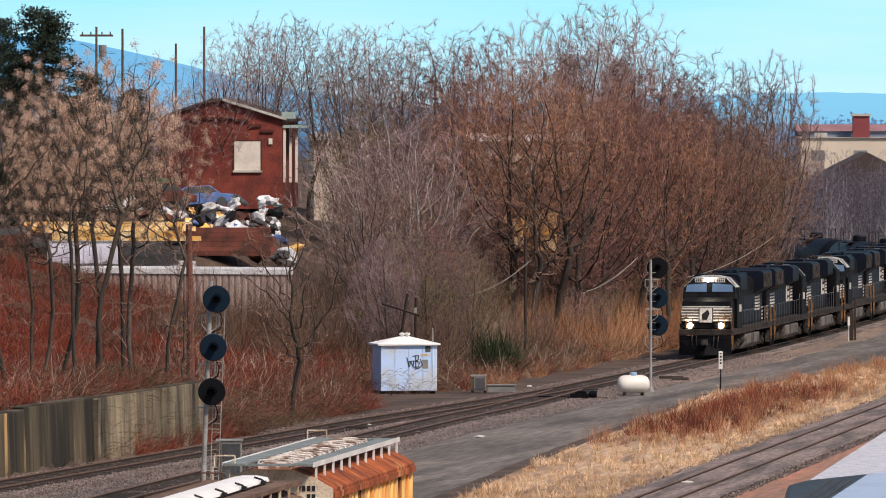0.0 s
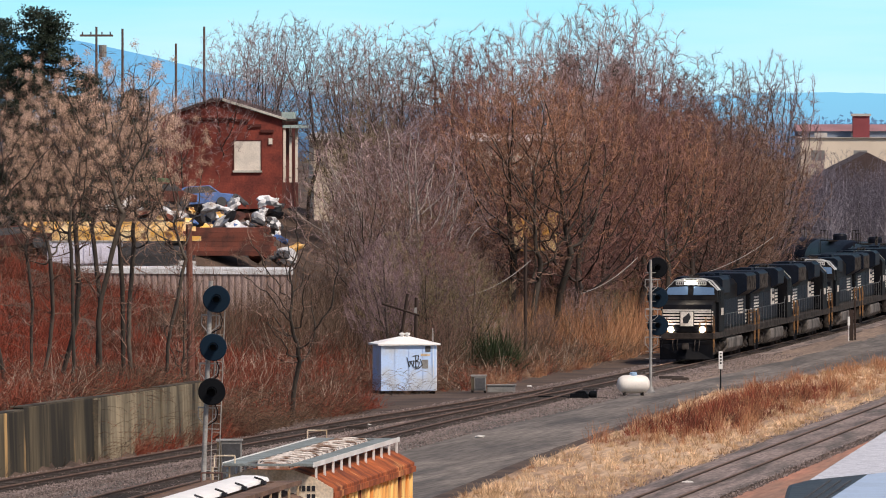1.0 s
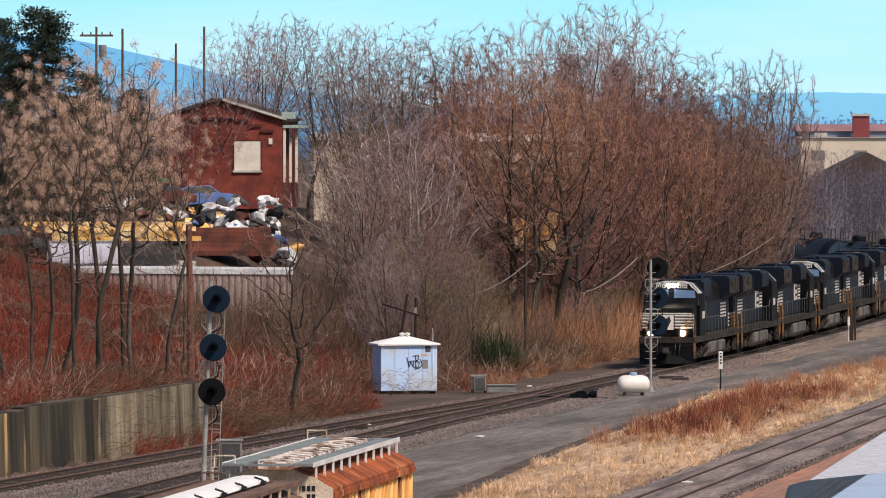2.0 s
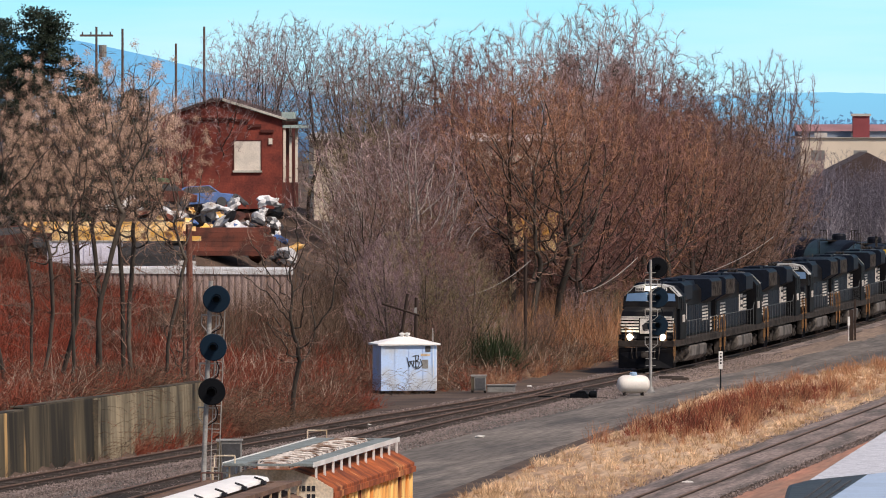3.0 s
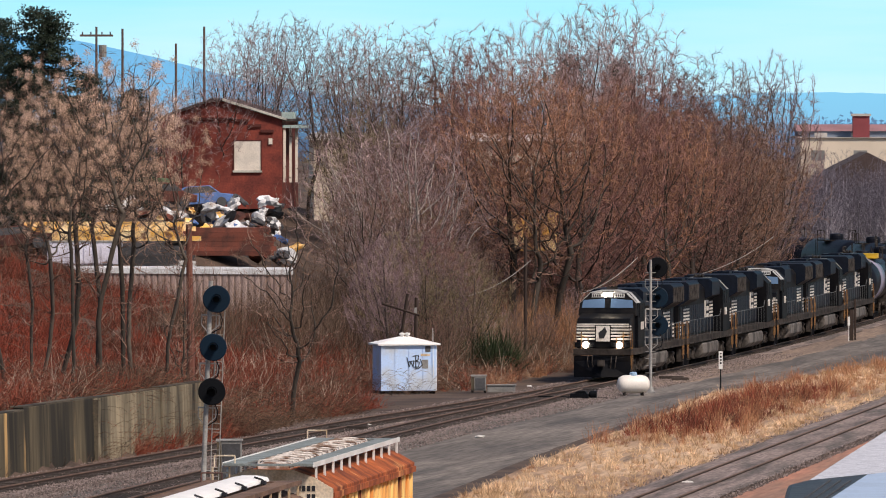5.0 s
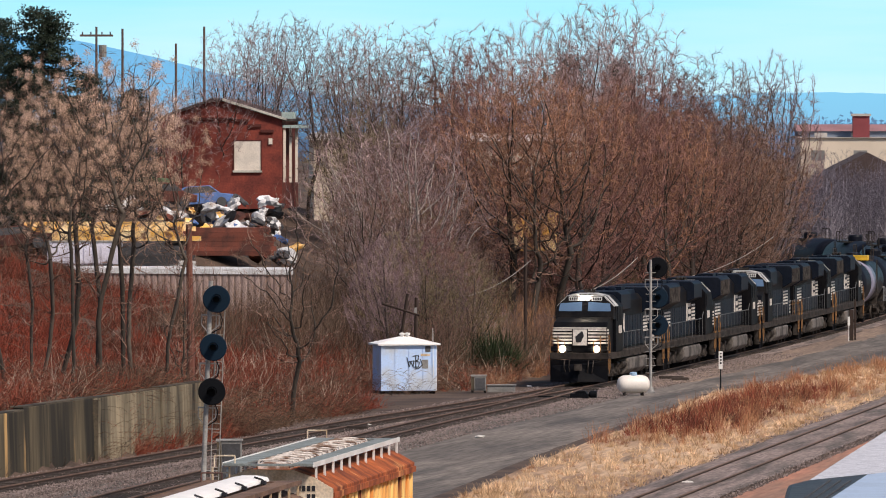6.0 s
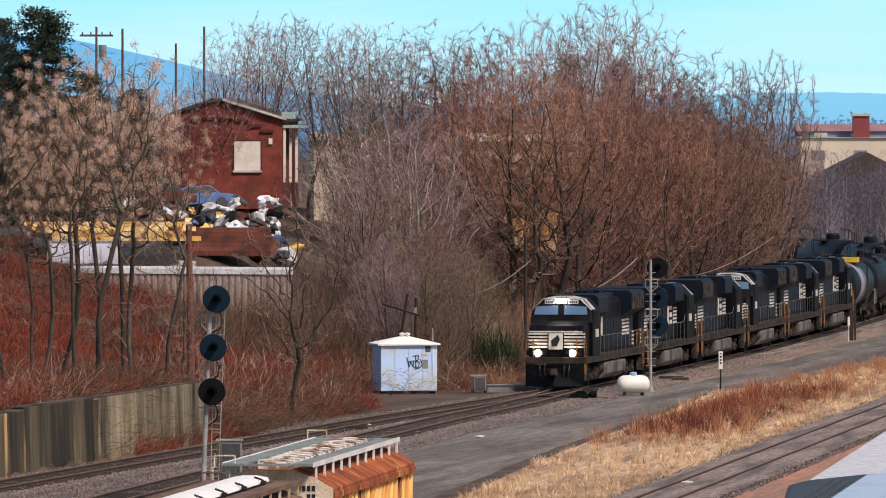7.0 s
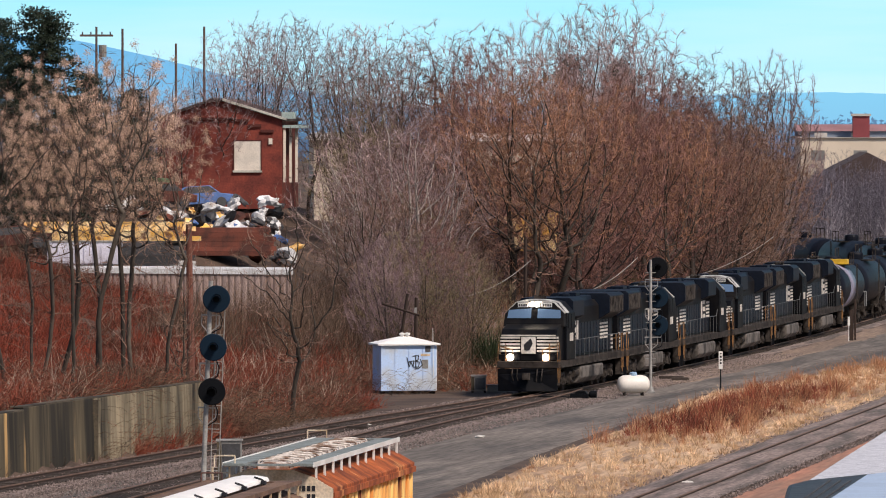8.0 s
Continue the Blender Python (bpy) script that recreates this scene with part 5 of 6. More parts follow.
def bank_place(l0, l1, y0, y1, power=1.0):
    def place(rng, k):
        y = rng.uniform(y0, y1, k)
        near = np.interp(y, [360, 414, 427, 504], [0.0, 0.4, 1.6, 1.8])
        left = l0 + near + (l1 - l0) * rng.uniform(0, 1, k) ** power
        return np.interp(y, TY, TX) - left, y
    return place


def strip_place(fa, fb, y0, y1):
    def place(rng, k):
        y = rng.uniform(y0, y1, k)
        a, b = np.array([fa(v) for v in y]), np.array([fb(v) for v in y])
        return a + (b - a) * rng.uniform(0, 1, k), y
    return place


def canes(name, n, seed, place, lmin, lmax, material, label, keep=None, w=(0.006, 0.013)):
    """Arching stems that rise, bend over and droop, many from a common foot."""
    rng = np.random.default_rng(seed)
    tuft = 9
    cx, cy = place(rng, n // tuft)
    if keep is not None:
        ok = keep(cx, cy)
        cx, cy = cx[ok], cy[ok]
    x, y = np.repeat(cx, tuft) + rng.normal(0, 0.2, len(cx) * tuft), np.repeat(cy, tuft) + rng.normal(0, 0.4, len(cx) * tuft)
    m = len(x)
    az, l, up = rng.uniform(0, 2 * math.pi, m), rng.uniform(lmin, lmax, m), rng.uniform(0.35, 1.1, m)
    wd = rng.uniform(*w, m)
    z0 = land(x, y) - 0.05
    rows = []
    for k in range(6):
        t = k / 5
        r = l * t * 0.8
        px, py = x + np.cos(az) * r + rng.normal(0, 0.03, m), y + np.sin(az) * r
        pz = np.maximum(z0 + l * up * (1.75 * t - 1.35 * t * t), land(px, py) + 0.02)
        side = wd * (1 - 0.7 * t)
        a = np.stack([np.sin(az) * 0.3 * side, np.zeros(m), side], 1)
        c = np.stack([px, py, pz], 1)
        rows += [c - a, c + a]
    v = np.stack(rows, 1).reshape(-1, 3)
    b = (np.arange(m) * 12)[:, None]
    f = np.concatenate([b + np.array([[2 * k, 2 * k + 2, 2 * k + 3, 2 * k + 1]]) for k in range(5)])
    return tagged(new(name, array_mesh(name, v, f, material)), label, "brambles", kind="stuff")


def undergrowth():
    canes("brown_brambles", 9000, 41, bank_place(2.6, 9, 372, 444), 0.8, 2.6, "cane", "arching brown brambles on the lower bank", well_clear_of_hut)
    canes("red_brambles", 9000, 42, bank_place(3.0, 16, 345, 470), 0.8, 2.4, "canered", "arching red brambles on the bank", well_clear_of_hut)
    canes("bank_brambles", 9000, 43, bank_place(3.4, 12, 440, 560), 0.8, 2.6, "cane", "tangled dry brambles beside the main track")
    canes("wall_brambles", 2600, 44, bank_place(2.1, 3.4, 356, 392), 0.8, 2.2, "cane", "dry brambles hanging round the wall's end")
    brush("red_brush", 90000, 1, bank_place(3.3, 30, 342, 446), 0.5, 1.7, "brushred", "rust-red leafless brush on the bank", (0.007, 0.014), lean=1.1, tuft=70, keep=clear_of_hut)
    brush("brown_brush", 26000, 2, bank_place(3.6, 14, 400, 564), 0.5, 1.9, "brushbrown", "tangled brown brush along the bank", (0.006, 0.016), lean=0.8, keep=clear_of_hut)
    brush("tall_thicket", 34000, 3, bank_place(6.5, 22, 456, 590), 1.8, 4.4, "brushbrown", "tall bare thicket under the trees", (0.007, 0.015), keep=clear_of_hut)
    brush("curve_thicket", 30000, 17, bank_place(3.6, 13, 505, 645), 1.6, 4.2, "brushorange", "orange-brown thicket beside the curve", (0.008, 0.016))
    brush("red_thicket", 20000, 8, bank_place(6.5, 16, 414, 528), 0.8, 2.2, "brushred", "red-stemmed thicket below the trees", (0.006, 0.013), lean=0.95, keep=clear_of_hut)
    brush("pale_stems", 8000, 11, bank_place(3.4, 18, 354, 516), 0.9, 2.4, "palestem", "pale dead stems lying in the brush", (0.008, 0.016), lean=1.3, tuft=5, keep=clear_of_hut)
    brush("terrace_brush", 14000, 12, bank_place(34, 52, 360, 516), 0.6, 1.6, "brushbrown", "dull brown brush on the terrace", (0.01, 0.03))
    brush("slope_brush", 110000, 16, lambda rng, k: (rng.uniform(-28, -1.5, k), rng.uniform(405, 492, k)), 0.5, 1.6, "brushred", "red brush on the slope below the fence", (0.006, 0.012), lean=1.0, keep=lambda x, y: clear_of_hut(x, y) & (x < np.interp(y, TY, TX) - 3.6))
    brush("bank_weeds", 16000, 51, bank_place(3.0, 10, 450, 545), 0.4, 1.3, "brushorange", "pinkish orange dry weeds on the foot of the bank", (0.006, 0.013), lean=0.95, kindword="weeds")
    brush("bank_red_weeds", 12000, 52, bank_place(3.4, 12, 440, 520), 0.5, 1.5, "brushred", "red dry weeds on the foot of the bank", (0.006, 0.012), lean=0.95, kindword="weeds", keep=clear_of_hut)
    brush("dry_grass", 80000, 4, strip_place(lambda y: road_edge(y) + 0.2, lambda y: yard_x(y) - 1.9, 300, 564), 0.12, 0.55, "straw", "pale straw-coloured dry grass", (0.008, 0.018), lean=0.9, kindword="grass")
    brush("low_verge_weeds", 14000, 53, strip_place(lambda y: road_edge(y) + 0.1, lambda y: yard_x(y) - 2.0, 306, 560), 0.1, 0.4, "brushorange", "low orange-brown weeds among the dry grass", (0.006, 0.013), lean=1.1, kindword="weeds", tuft=25)
    brush("verge_brush", 12000, 5, strip_place(lambda y: max(road_edge(y) + 0.7, yard_x(y) - 8.5), lambda y: yard_x(y) - 4.6, 384, 446), 0.35, 1.2, "brushred", "red dry weeds on the verge", (0.006, 0.014), kindword="weeds")
    brush("orange_weeds", 17000, 15, strip_place(lambda y: max(road_edge(y) + 0.4, yard_x(y) - 9.5), lambda y: yard_x(y) - 3.2, 372, 560), 0.3, 1.15, "brushorange", "orange-brown dry weeds on the verge", (0.006, 0.014), kindword="weeds")
    brush("wall_weeds", 5000, 6, bank_place(2.2, 3.2, 318, 398), 0.3, 1.1, "brushbrown", "dry weeds over the wall and its foot", (0.006, 0.014), lean=1.0, kindword="weeds", tuft=25)
    brush("wall_end_brush", 9000, 13, lambda rng, k: (np.interp(367 + 16 * (u := rng.uniform(0, 1, k)), TY, TX) - rng.uniform(2.3, 5.5, k), 367 + 16 * u), 0.8, 1.9, "brushbrown", "tangled brush at the wall's end", (0.006, 0.015), lean=0.9)
    brush("wall_end_red", 7000, 18, lambda rng, k: (np.interp(362 + 22 * (u := rng.uniform(0, 1, k)), TY, TX) - rng.uniform(1.75, 3.6, k), 362 + 22 * u), 0.6, 1.6, "brushred", "red-stemmed brush hanging at the wall's end", (0.006, 0.014), lean=0.9)
    brush("green_weeds", 1900, 9, lambda rng, k: (2.7 + rng.normal(0, 0.22, k), 470 + rng.normal(0, 1.2, k)), 1.6, 3.2, "green", "tall patch of green weeds on the bank", (0.012, 0.03), kindword="weeds")


# ---------------------------------------------------------------- lineside things
def signal_head(top, z, x, material, y=-0.22, size=1.0):
    d = B()
    d.lathe([(0.05, 0.05), (0.5 * size, 0.05), (0.53 * size, 0.0), (0.53 * size, -0.04), (0.5 * size, -0.06), (0.18, -0.06), (0.16, -0.03), (0.02, -0.03)], 28, (x, y, z), "y")
    disc = part("target_disc", d, material, top, "dark round signal target")
    lens = B()
    lens.lathe([(0.02, -0.03), (0.105, -0.035), (0.11, -0.075), (0.02, -0.085)], 16, (x, y, z), "y")
    part("lens", lens, "signalblack", disc)
    hood = B()
    n = 14
    for k in range(n):
        a0, a1 = math.pi * (-0.15 + 1.3 * k / n), math.pi * (-0.15 + 1.3 * (k + 1) / n)
        q = [(x + math.cos(a) * 0.14, y - e, z + math.sin(a) * 0.14) for a in (a0, a1) for e in (0.06, 0.42)]
        hood.add(q, [(0, 2, 3, 1)])
        q = [(x + math.cos(a) * 0.15, y - e, z + math.sin(a) * 0.15) for a in (a0, a1) for e in (0.06, 0.42)]
        hood.add(q, [(1, 3, 2, 0)])
    part("hood", hood, "signalblack", disc)
    bx = B()
    bx.box(x - 0.19, x + 0.19, y + 0.05, y + 0.32, z - 0.24, z + 0.24)
    part("lamp_case", bx, "signalblack", disc, bevel=0.02)


def signal_mast(x, y, h, heads, label, facing):
    top = thing("signal_mast", label, "railway signal", "signal masts", m=pose(x, y, GROUND, 0, 2.2 if facing else 0, 0))
    p = B()
    p.tube((0, 0, 0), (0, 0, h), 0.095 if facing else 0.08, 0.085 if facing else 0.065, n=12)
    part("mast", p, "steel", top, "grey steel tube")
    b = B()
    b.box(-0.22, 0.22, -0.22, 0.22, -0.05, 0.12)
    b.lathe([(0.17, 0.1), (0.13, 0.35), (0.11, 0.36)], 12)
    part("mast_base", b, "steel", top)
    ld = B()
    for s in (0.24, 0.54):
        ld.tube((s, 0.12, 0.1), (s, 0.12, h - 0.5), 0.02, n=5)
    for k in range(int((h - 0.8) / 0.32)):
        ld.tube((0.24, 0.12, 0.35 + k * 0.32), (0.54, 0.12, 0.35 + k * 0.32), 0.014, n=4)
    for z in (1.2, 2.7, 4.2):
        ld.tube((0, 0, z), (0.5, 0.12, z), 0.02, n=4)
    if facing:
        part("ladder", ld, "steel", top, "thin steel ladder")
    else:
        st = B()
        for k in range(int((h - 0.8) / 0.36)):
            z = 0.7 + k * 0.36
            st.tube((-0.26, 0, z), (0.26, 0, z), 0.018, n=4)
        part("step_bars", st, "steel", top)
    for z, dx, mt in heads:
        signal_head(top, z, dx, mt, -0.3 if facing else 0.3, 0.935 if facing else 1.0)
        br = B()
        br.box(-0.3, max(0.42, dx + 0.2), -0.05, 0.05, z - 0.62, z - 0.57)
        br.line([(-0.28, 0, z - 0.6), (-0.28, 0, z - 0.95), (-0.06, 0, z - 1.2)], 0.02)
        br.line([(0.35, 0, z - 0.6), (0.35, 0, z - 0.95), (0.06, 0, z - 1.2)], 0.02)
        part("bracket", br, "steel", top)
        cb = B()
        cb.line([(dx + 0.1, -0.1, z - 0.4), (dx + 0.24, -0.1, z - 0.75), (dx + 0.18, -0.05, z - 1.05), (0.08, 0, z - 1.25)], 0.022)
        part("signal_cable", cb, "signalblack", top)
    return top


def propane_tank():
    t = thing("propane_tank", "white propane tank with pale blue cap on short legs", "gas tank", m=pose(9.5, 439.8, GROUND, 0, 0, 8) @ Matrix.Scale(0.88, 4))
    s = B()
    s.lathe([(0.03, -0.93), (0.22, -0.91), (0.38, -0.82), (0.48, -0.66), (0.52, -0.45), (0.52, 0.45), (0.48, 0.66), (0.38, 0.82), (0.22, 0.91), (0.03, 0.93)], 28, (0, 0, 0.68), "x")
    part("tank_shell", s, "propane", t, "off-white enamel shell", smooth=True)
    c = B()
    c.lathe([(0.2, 1.14), (0.22, 1.18), (0.21, 1.32), (0.14, 1.37), (0.02, 1.38)], 18)
    part("valve_cap", c, "bluecap", t, "pale blue valve cap")
    for x in (-0.5, 0.5):
        l = B()
        l.box(x - 0.05, x + 0.05, -0.3, 0.3, 0.0, 0.24)
        part("leg", l, "grime", t)
    return t


def shed():
    """Small metal instrument hut with a low hipped roof."""
    t = thing("instrument_hut", "white metal hut with skylight-blue front, graffiti and low pitched roof", "hut", m=pose(-1.95, 444.2, GROUND, 0, 0, 13))
    W, D, H = 1.44, 1.0, 2.45
    b = B()
    b.box(-W + 0.02, W - 0.02, -D + 0.02, D - 0.02, 0.15, H)
    part("wall_core", b, "shed", t)
    for k in range(4):
        p = B()
        x0 = -W + k * (2 * W / 4)
        p.box(x0 + 0.012, x0 + 2 * W / 4 - 0.012, -D - 0.015, -D + 0.02, 0.17, H - 0.02)
        part("wall_panel", p, "shed", t, bevel=0.008)
    for k in range(4):
        p = B()
        y0 = -D + k * (2 * D / 4)
        p.box(W - 0.02, W + 0.02, y0 + 0.012, y0 + 2 * D / 4 - 0.012, 0.17, H - 0.02)
        part("wall_panel", p, "shedside", t, bevel=0.008)
    r = B()
    o = 0.17
    r.add([(-W - o, -D - o, H), (W + o, -D - o, H), (W + o, D + o, H), (-W - o, D + o, H), (-W - o, -D - o, H + 0.08), (W + o, -D - o, H + 0.08), (W + o, D + o, H + 0.08), (-W - o, D + o, H + 0.08), (-0.3, 0, H + 0.42), (0.3, 0, H + 0.42)],
          [(3, 2, 1, 0), (0, 1, 5, 4), (1, 2, 6, 5), (2, 3, 7, 6), (3, 0, 4, 7), (4, 5, 9, 8), (5, 6, 9), (6, 7, 8, 9), (7, 4, 8)])
    part("roof", r, "whiteroof", t, "white low hipped roof")
    for x in (-0.12, 0.15):
        v = B()
        v.lathe([(0.1, H + 0.34), (0.1, H + 0.5), (0.15, H + 0.51), (0.15, H + 0.58), (0.03, H + 0.62)], 12, (x, 0, 0))
        part("roof_vent", v, "white", t)
    ft = B()
    for x in (-1.3, -0.4, 0.5, 1.3):
        ft.box(x - 0.09, x + 0.09, -0.9, 0.9, 0.0, 0.16)
    part("skid", ft, "grime", t)
    sg = B()
    sg.box(0.85, 1.12, -D - 0.03, -D - 0.016, 2.1, 2.42)
    part("dark_notice", sg, "scrapdark", t, "small dark notice plate")
    s2 = B()
    s2.box(0.62, 1.1, -D - 0.028, -D - 0.016, 1.9, 2.02)
    part("worn_label", s2, "cream", t)
    s3 = B()
    s3.box(0.68, 1.0, -D - 0.026, -D - 0.016, 1.28, 1.72)
    part("paint_patch", s3, "case", t, "grey paint patch")
    g = B()
    k = -D - 0.03
    for pts in ([(-0.1, 1.85), (0.02, 1.35), (0.1, 1.62), (0.22, 1.38), (0.26, 1.7)], [(0.2, 1.9), (0.5, 1.95), (0.48, 1.7), (0.3, 1.66), (0.55, 1.6), (0.5, 1.36), (0.24, 1.36)],
                [(0.36, 1.95), (0.36, 1.3)], [(0.6, 1.75), (0.7, 1.45), (0.5, 1.28), (0.3, 1.25)], [(-0.05, 1.6), (0.2, 1.66)]):
        g.line([(x, k, z) for x, z in pts], 0.026, 4)
    part("graffiti", g, "ink", t, "black sprayed scrawl")
    w = B()
    w.tube((1.25, -D - 0.1, 0.9), (1.22, -D - 0.1, 3.3), 0.018, n=5)
    part("antenna", w, "white", t)
    for y in (-0.35, 0.1):
        q = B()
        q.box(W + 0.02, W + 0.035, y, y + 0.1, 1.3, 2.3)
        part("blue_streak", q, "bluecap", t)


def case_box(x, y, w, h, label, turn=0):
    t = thing("relay_case", label, "equipment case", m=pose(x, y, GROUND, 0, 0, turn))
    b = B()
    b.box(-w / 2, w / 2, -0.3, 0.3, 0.12, h)
    part("case_body", b, "case", t, bevel=0.02)
    d = B()
    d.box(-w / 2 + 0.2, w / 2 - 0.06, -0.325, -0.302, 0.18, h - 0.1)
    part("case_door", d, "scrapdark", t)
    s = B()
    s.box(-w / 2 - 0.005, -w / 2 + 0.16, -0.325, -0.302, 0.15, h - 0.03)
    part("pale_side", s, "concretecap", t)
    l = B()
    l.box(-w / 2 - 0.04, w / 2 + 0.04, -0.34, 0.34, h, h + 0.06)
    part("case_lid", l, "steel", t)
    f = B()
    f.box(-w / 2, -w / 2 + 0.12, -0.25, 0.25, 0, 0.12).box(w / 2 - 0.12, w / 2, -0.25, 0.25, 0, 0.12)
    part("foot", f, "grime", t)


def lineside():
    signal_mast(-8.68, 318, 8.04, [(7.40, 0.23, "signalblue"), (5.66, 0.18, "signalblue"), (4.06, 0.19, "signalblack")], "grey three-headed signal mast with dark round targets", True)
    signal_mast(10.45, 443.4, 6.75, [(6.35, 0.34, "signalblack"), (4.85, 0.36, "signalblue"), (3.45, 0.36, "signalblue")], "grey signal mast with three dark targets seen from behind", False)
    propane_tank()
    shed()
    case_box(1.8, 445, 0.75, 0.85, "grey equipment case beside the track")
    case_box(-7.8, 322, 0.9, 2.12, "grey signal case with pale lid behind the hoppers")
    d = B()
    d.box(-0.7, 0.7, -0.22, 0.22, 0, 0.34).box(-0.75, 0.75, -0.27, 0.27, 0.34, 0.4)
    single("cable_trough", d, "case", "low grey concrete cable trough", "trough", m=pose(2.95, 445.8, GROUND, 0, 0, -4), bevel=0.02)
    # switch machine
    t = thing("switch_machine", "black switch machine with rods on the ground", "switch machine", m=pose(6.85, 435.0, GROUND, 0, 0, -12))
    b = B()
    b.box(-0.55, 0.35, -0.25, 0.25, 0.05, 0.28)
    b.ext([(-0.35, 0.28), (0.3, 0.28), (0.2, 0.42), (-0.2, 0.42)], -0.22, 0.22, "y")
    part("machine_case", b, "signalblack", t, bevel=0.03)
    m = B()
    m.lathe([(0.17, 0.3), (0.17, -0.0), (0.1, -0.1)], 14, (0.45, 0, 0.25), "x")
    part("motor", m, "signalblack", t)
    r = B()
    r.tube((-0.5, 0.05, 0.1), (-2.2, 0.05, 0.12), 0.035, n=6).tube((0.6, 0, 0.06), (1.3, 0.1, 0.05), 0.04, n=6)
    part("throw_rod", r, "signalblack", t)
    # marker post with a white vertical board
    t = thing("marker_post", "thin dark post with a white board of vertical writing", "marker sign", m=pose(14.02, 445, GROUND, 0, 0, 0))
    p = B()
    p.box(-0.035, 0.035, -0.03, 0.03, 0, 1.2)
    part("post", p, "signalblack", t)
    p = B()
    p.box(-0.1, 0.1, -0.03, 0.0, 1.2, 2.1)
    bd = part("board", p, "white", t, "white vertical board", bevel=0.01)
    w = B()
    for z, h in ((1.95, 0.06), (1.78, 0.1), (1.62, 0.08), (1.46, 0.1)):
        w.box(-0.045, 0.05, -0.04, -0.031, z, z + h)
    part("writing_bars", w, "ink", bd)
    # two dark posts with a white plate
    for x, h, lab in ((25.35, 1.95, "dark square timber post by the road"), (25.62, 2.6, "taller thin dark post by the road")):
        p = B()
        p.box(-0.13, 0.13, -0.13, 0.13, 0, h) if h < 2 else p.box(-0.06, 0.06, -0.06, 0.06, 0, h)
        single("post", p, "oldwood", lab, "post", m=pose(x, 546 + (x - 25) * 3, GROUND), bevel=0.02)
    p = B()
    p.box(-0.07, 0.07, -0.02, 0.02, 1.0, 1.55).box(-0.02, 0.02, 0.0, 0.04, 0.0, 1.0)
    single("white_marker", p, "white", "small white marker plate on a stake", "marker", m=pose(25.12, 545.5, GROUND))
    # poles near the track
    for x, y, h, tip, lab in ((4.55, 486, 7.6, 0.0, "dark brown utility pole near the track"), (12.2, 516, 5.0, 0.0, "short dark utility pole among brush"),
                              (-1.42, 450, 5.0, 0.05, "old wooden pole behind the hut"), (-2.55, 449, 5.2, 0.75, "leaning dark broken pole behind the hut")):
        top = thing("utility_pole", lab, "utility pole", "old line poles", m=pose(x, y, land_z(x, y) - 0.3))
        p = B()
        p.tube((0, 0, 0), (tip, 0, h), 0.11, 0.08, n=10)
        part("pole", p, "oldwood", top)
        if h > 5.1 and tip:
            a = B()
            a.tube((tip - 1.3, -0.1, h - 0.5), (tip + 0.6, -0.1, h - 1.1), 0.06, n=6)
            part("broken_arm", a, "oldwood", top)
        elif h < 7:
            a = B()
            a.box(-0.05, 0.08, -0.16, -0.1, h - 0.9, h - 0.5)
            part("plate", a, "steel", top)
    top = thing("utility_pole", "reddish weathered wooden pole among the trees", "utility pole", "old line poles", m=pose(-11.1, 390, land_z(-11.1, 390) - 0.3))
    p = B()
    p.tube((0, 0, 0), (-0.15, 0, 9.5), 0.19, 0.13, n=10)
    part("pole", p, "polered", top)
    # slack cables strung between the poles
    def cable(p, q, sag, lab):
        c = B()
        n = 12
        c.line([tuple(np.array(p) * (1 - k / n) + np.array(q) * (k / n) - np.array([0, 0, sag * 4 * (k / n) * (1 - k / n)])) for k in range(n + 1)], 0.02, 4)
        single("cable", c, "cable", lab, "cable")
    cable((1.4, 480, 4.0), (4.85, 485.6, 5.85), 0.3, "pale slack cable hanging from the pole")
    cable((7.9, 505, 3.6), (11.4, 516, 5.5), 0.3, "pale slack cable rising to a short pole")
    cable((14.9, 540, 3.9), (21.0, 560, 6.1), 0.4, "pale slack cable drooping into the wood")
    for x, y, l, a, lab in ((12.1, 467, 1.3, 75, "dark old timber tie lying by the track"), (12.5, 464.5, 0.9, 95, "broken grey timber piece by the track"), (-4.2, 392, 1.8, 70, "dark timber tie beside the rails")):
        b = B()
        b.box(-l / 2, l / 2, -0.11, 0.11, 0, 0.17)
        single("timber_tie", b, "tie", lab, "timber", m=pose(x, y, GROUND + 0.03, 0, 0, a - 90), bevel=0.02)
    # litter
    for x, y, s, mt, lab, nm in ((-3.6, 430.2, 0.5, "scrapdark", "dark discarded tyre scrap by the track", "scrap_piece"), (-3.5, 397, 0.3, "litter", "pale scrap of litter by the rails", "litter"), (4.45, 454, 0.22, "litter", "white litter beside the track", "litter"),
                                 (1.6, 382, 0.28, "litter", "pale stone block on the road edge", "stone_block"), (9.3, 334, 0.3, "litter", "pale litter in the dry grass", "litter")):
        b = B()
        rng = random.Random(x)
        b.lathe([(s * 0.5, 0), (s * rng.uniform(0.6, 0.9), s * 0.15), (s * rng.uniform(0.4, 0.7), s * 0.35), (s * 0.1, s * 0.4)], 7)
        for i, v in enumerate(b.v):
            b.v[i] = (v[0] * rng.uniform(0.7, 1.5), v[1] * rng.uniform(0.6, 1.2), v[2] * rng.uniform(0.7, 1.2))
        single(nm, b, mt, lab, "litter", m=pose(x, y, -0.17))


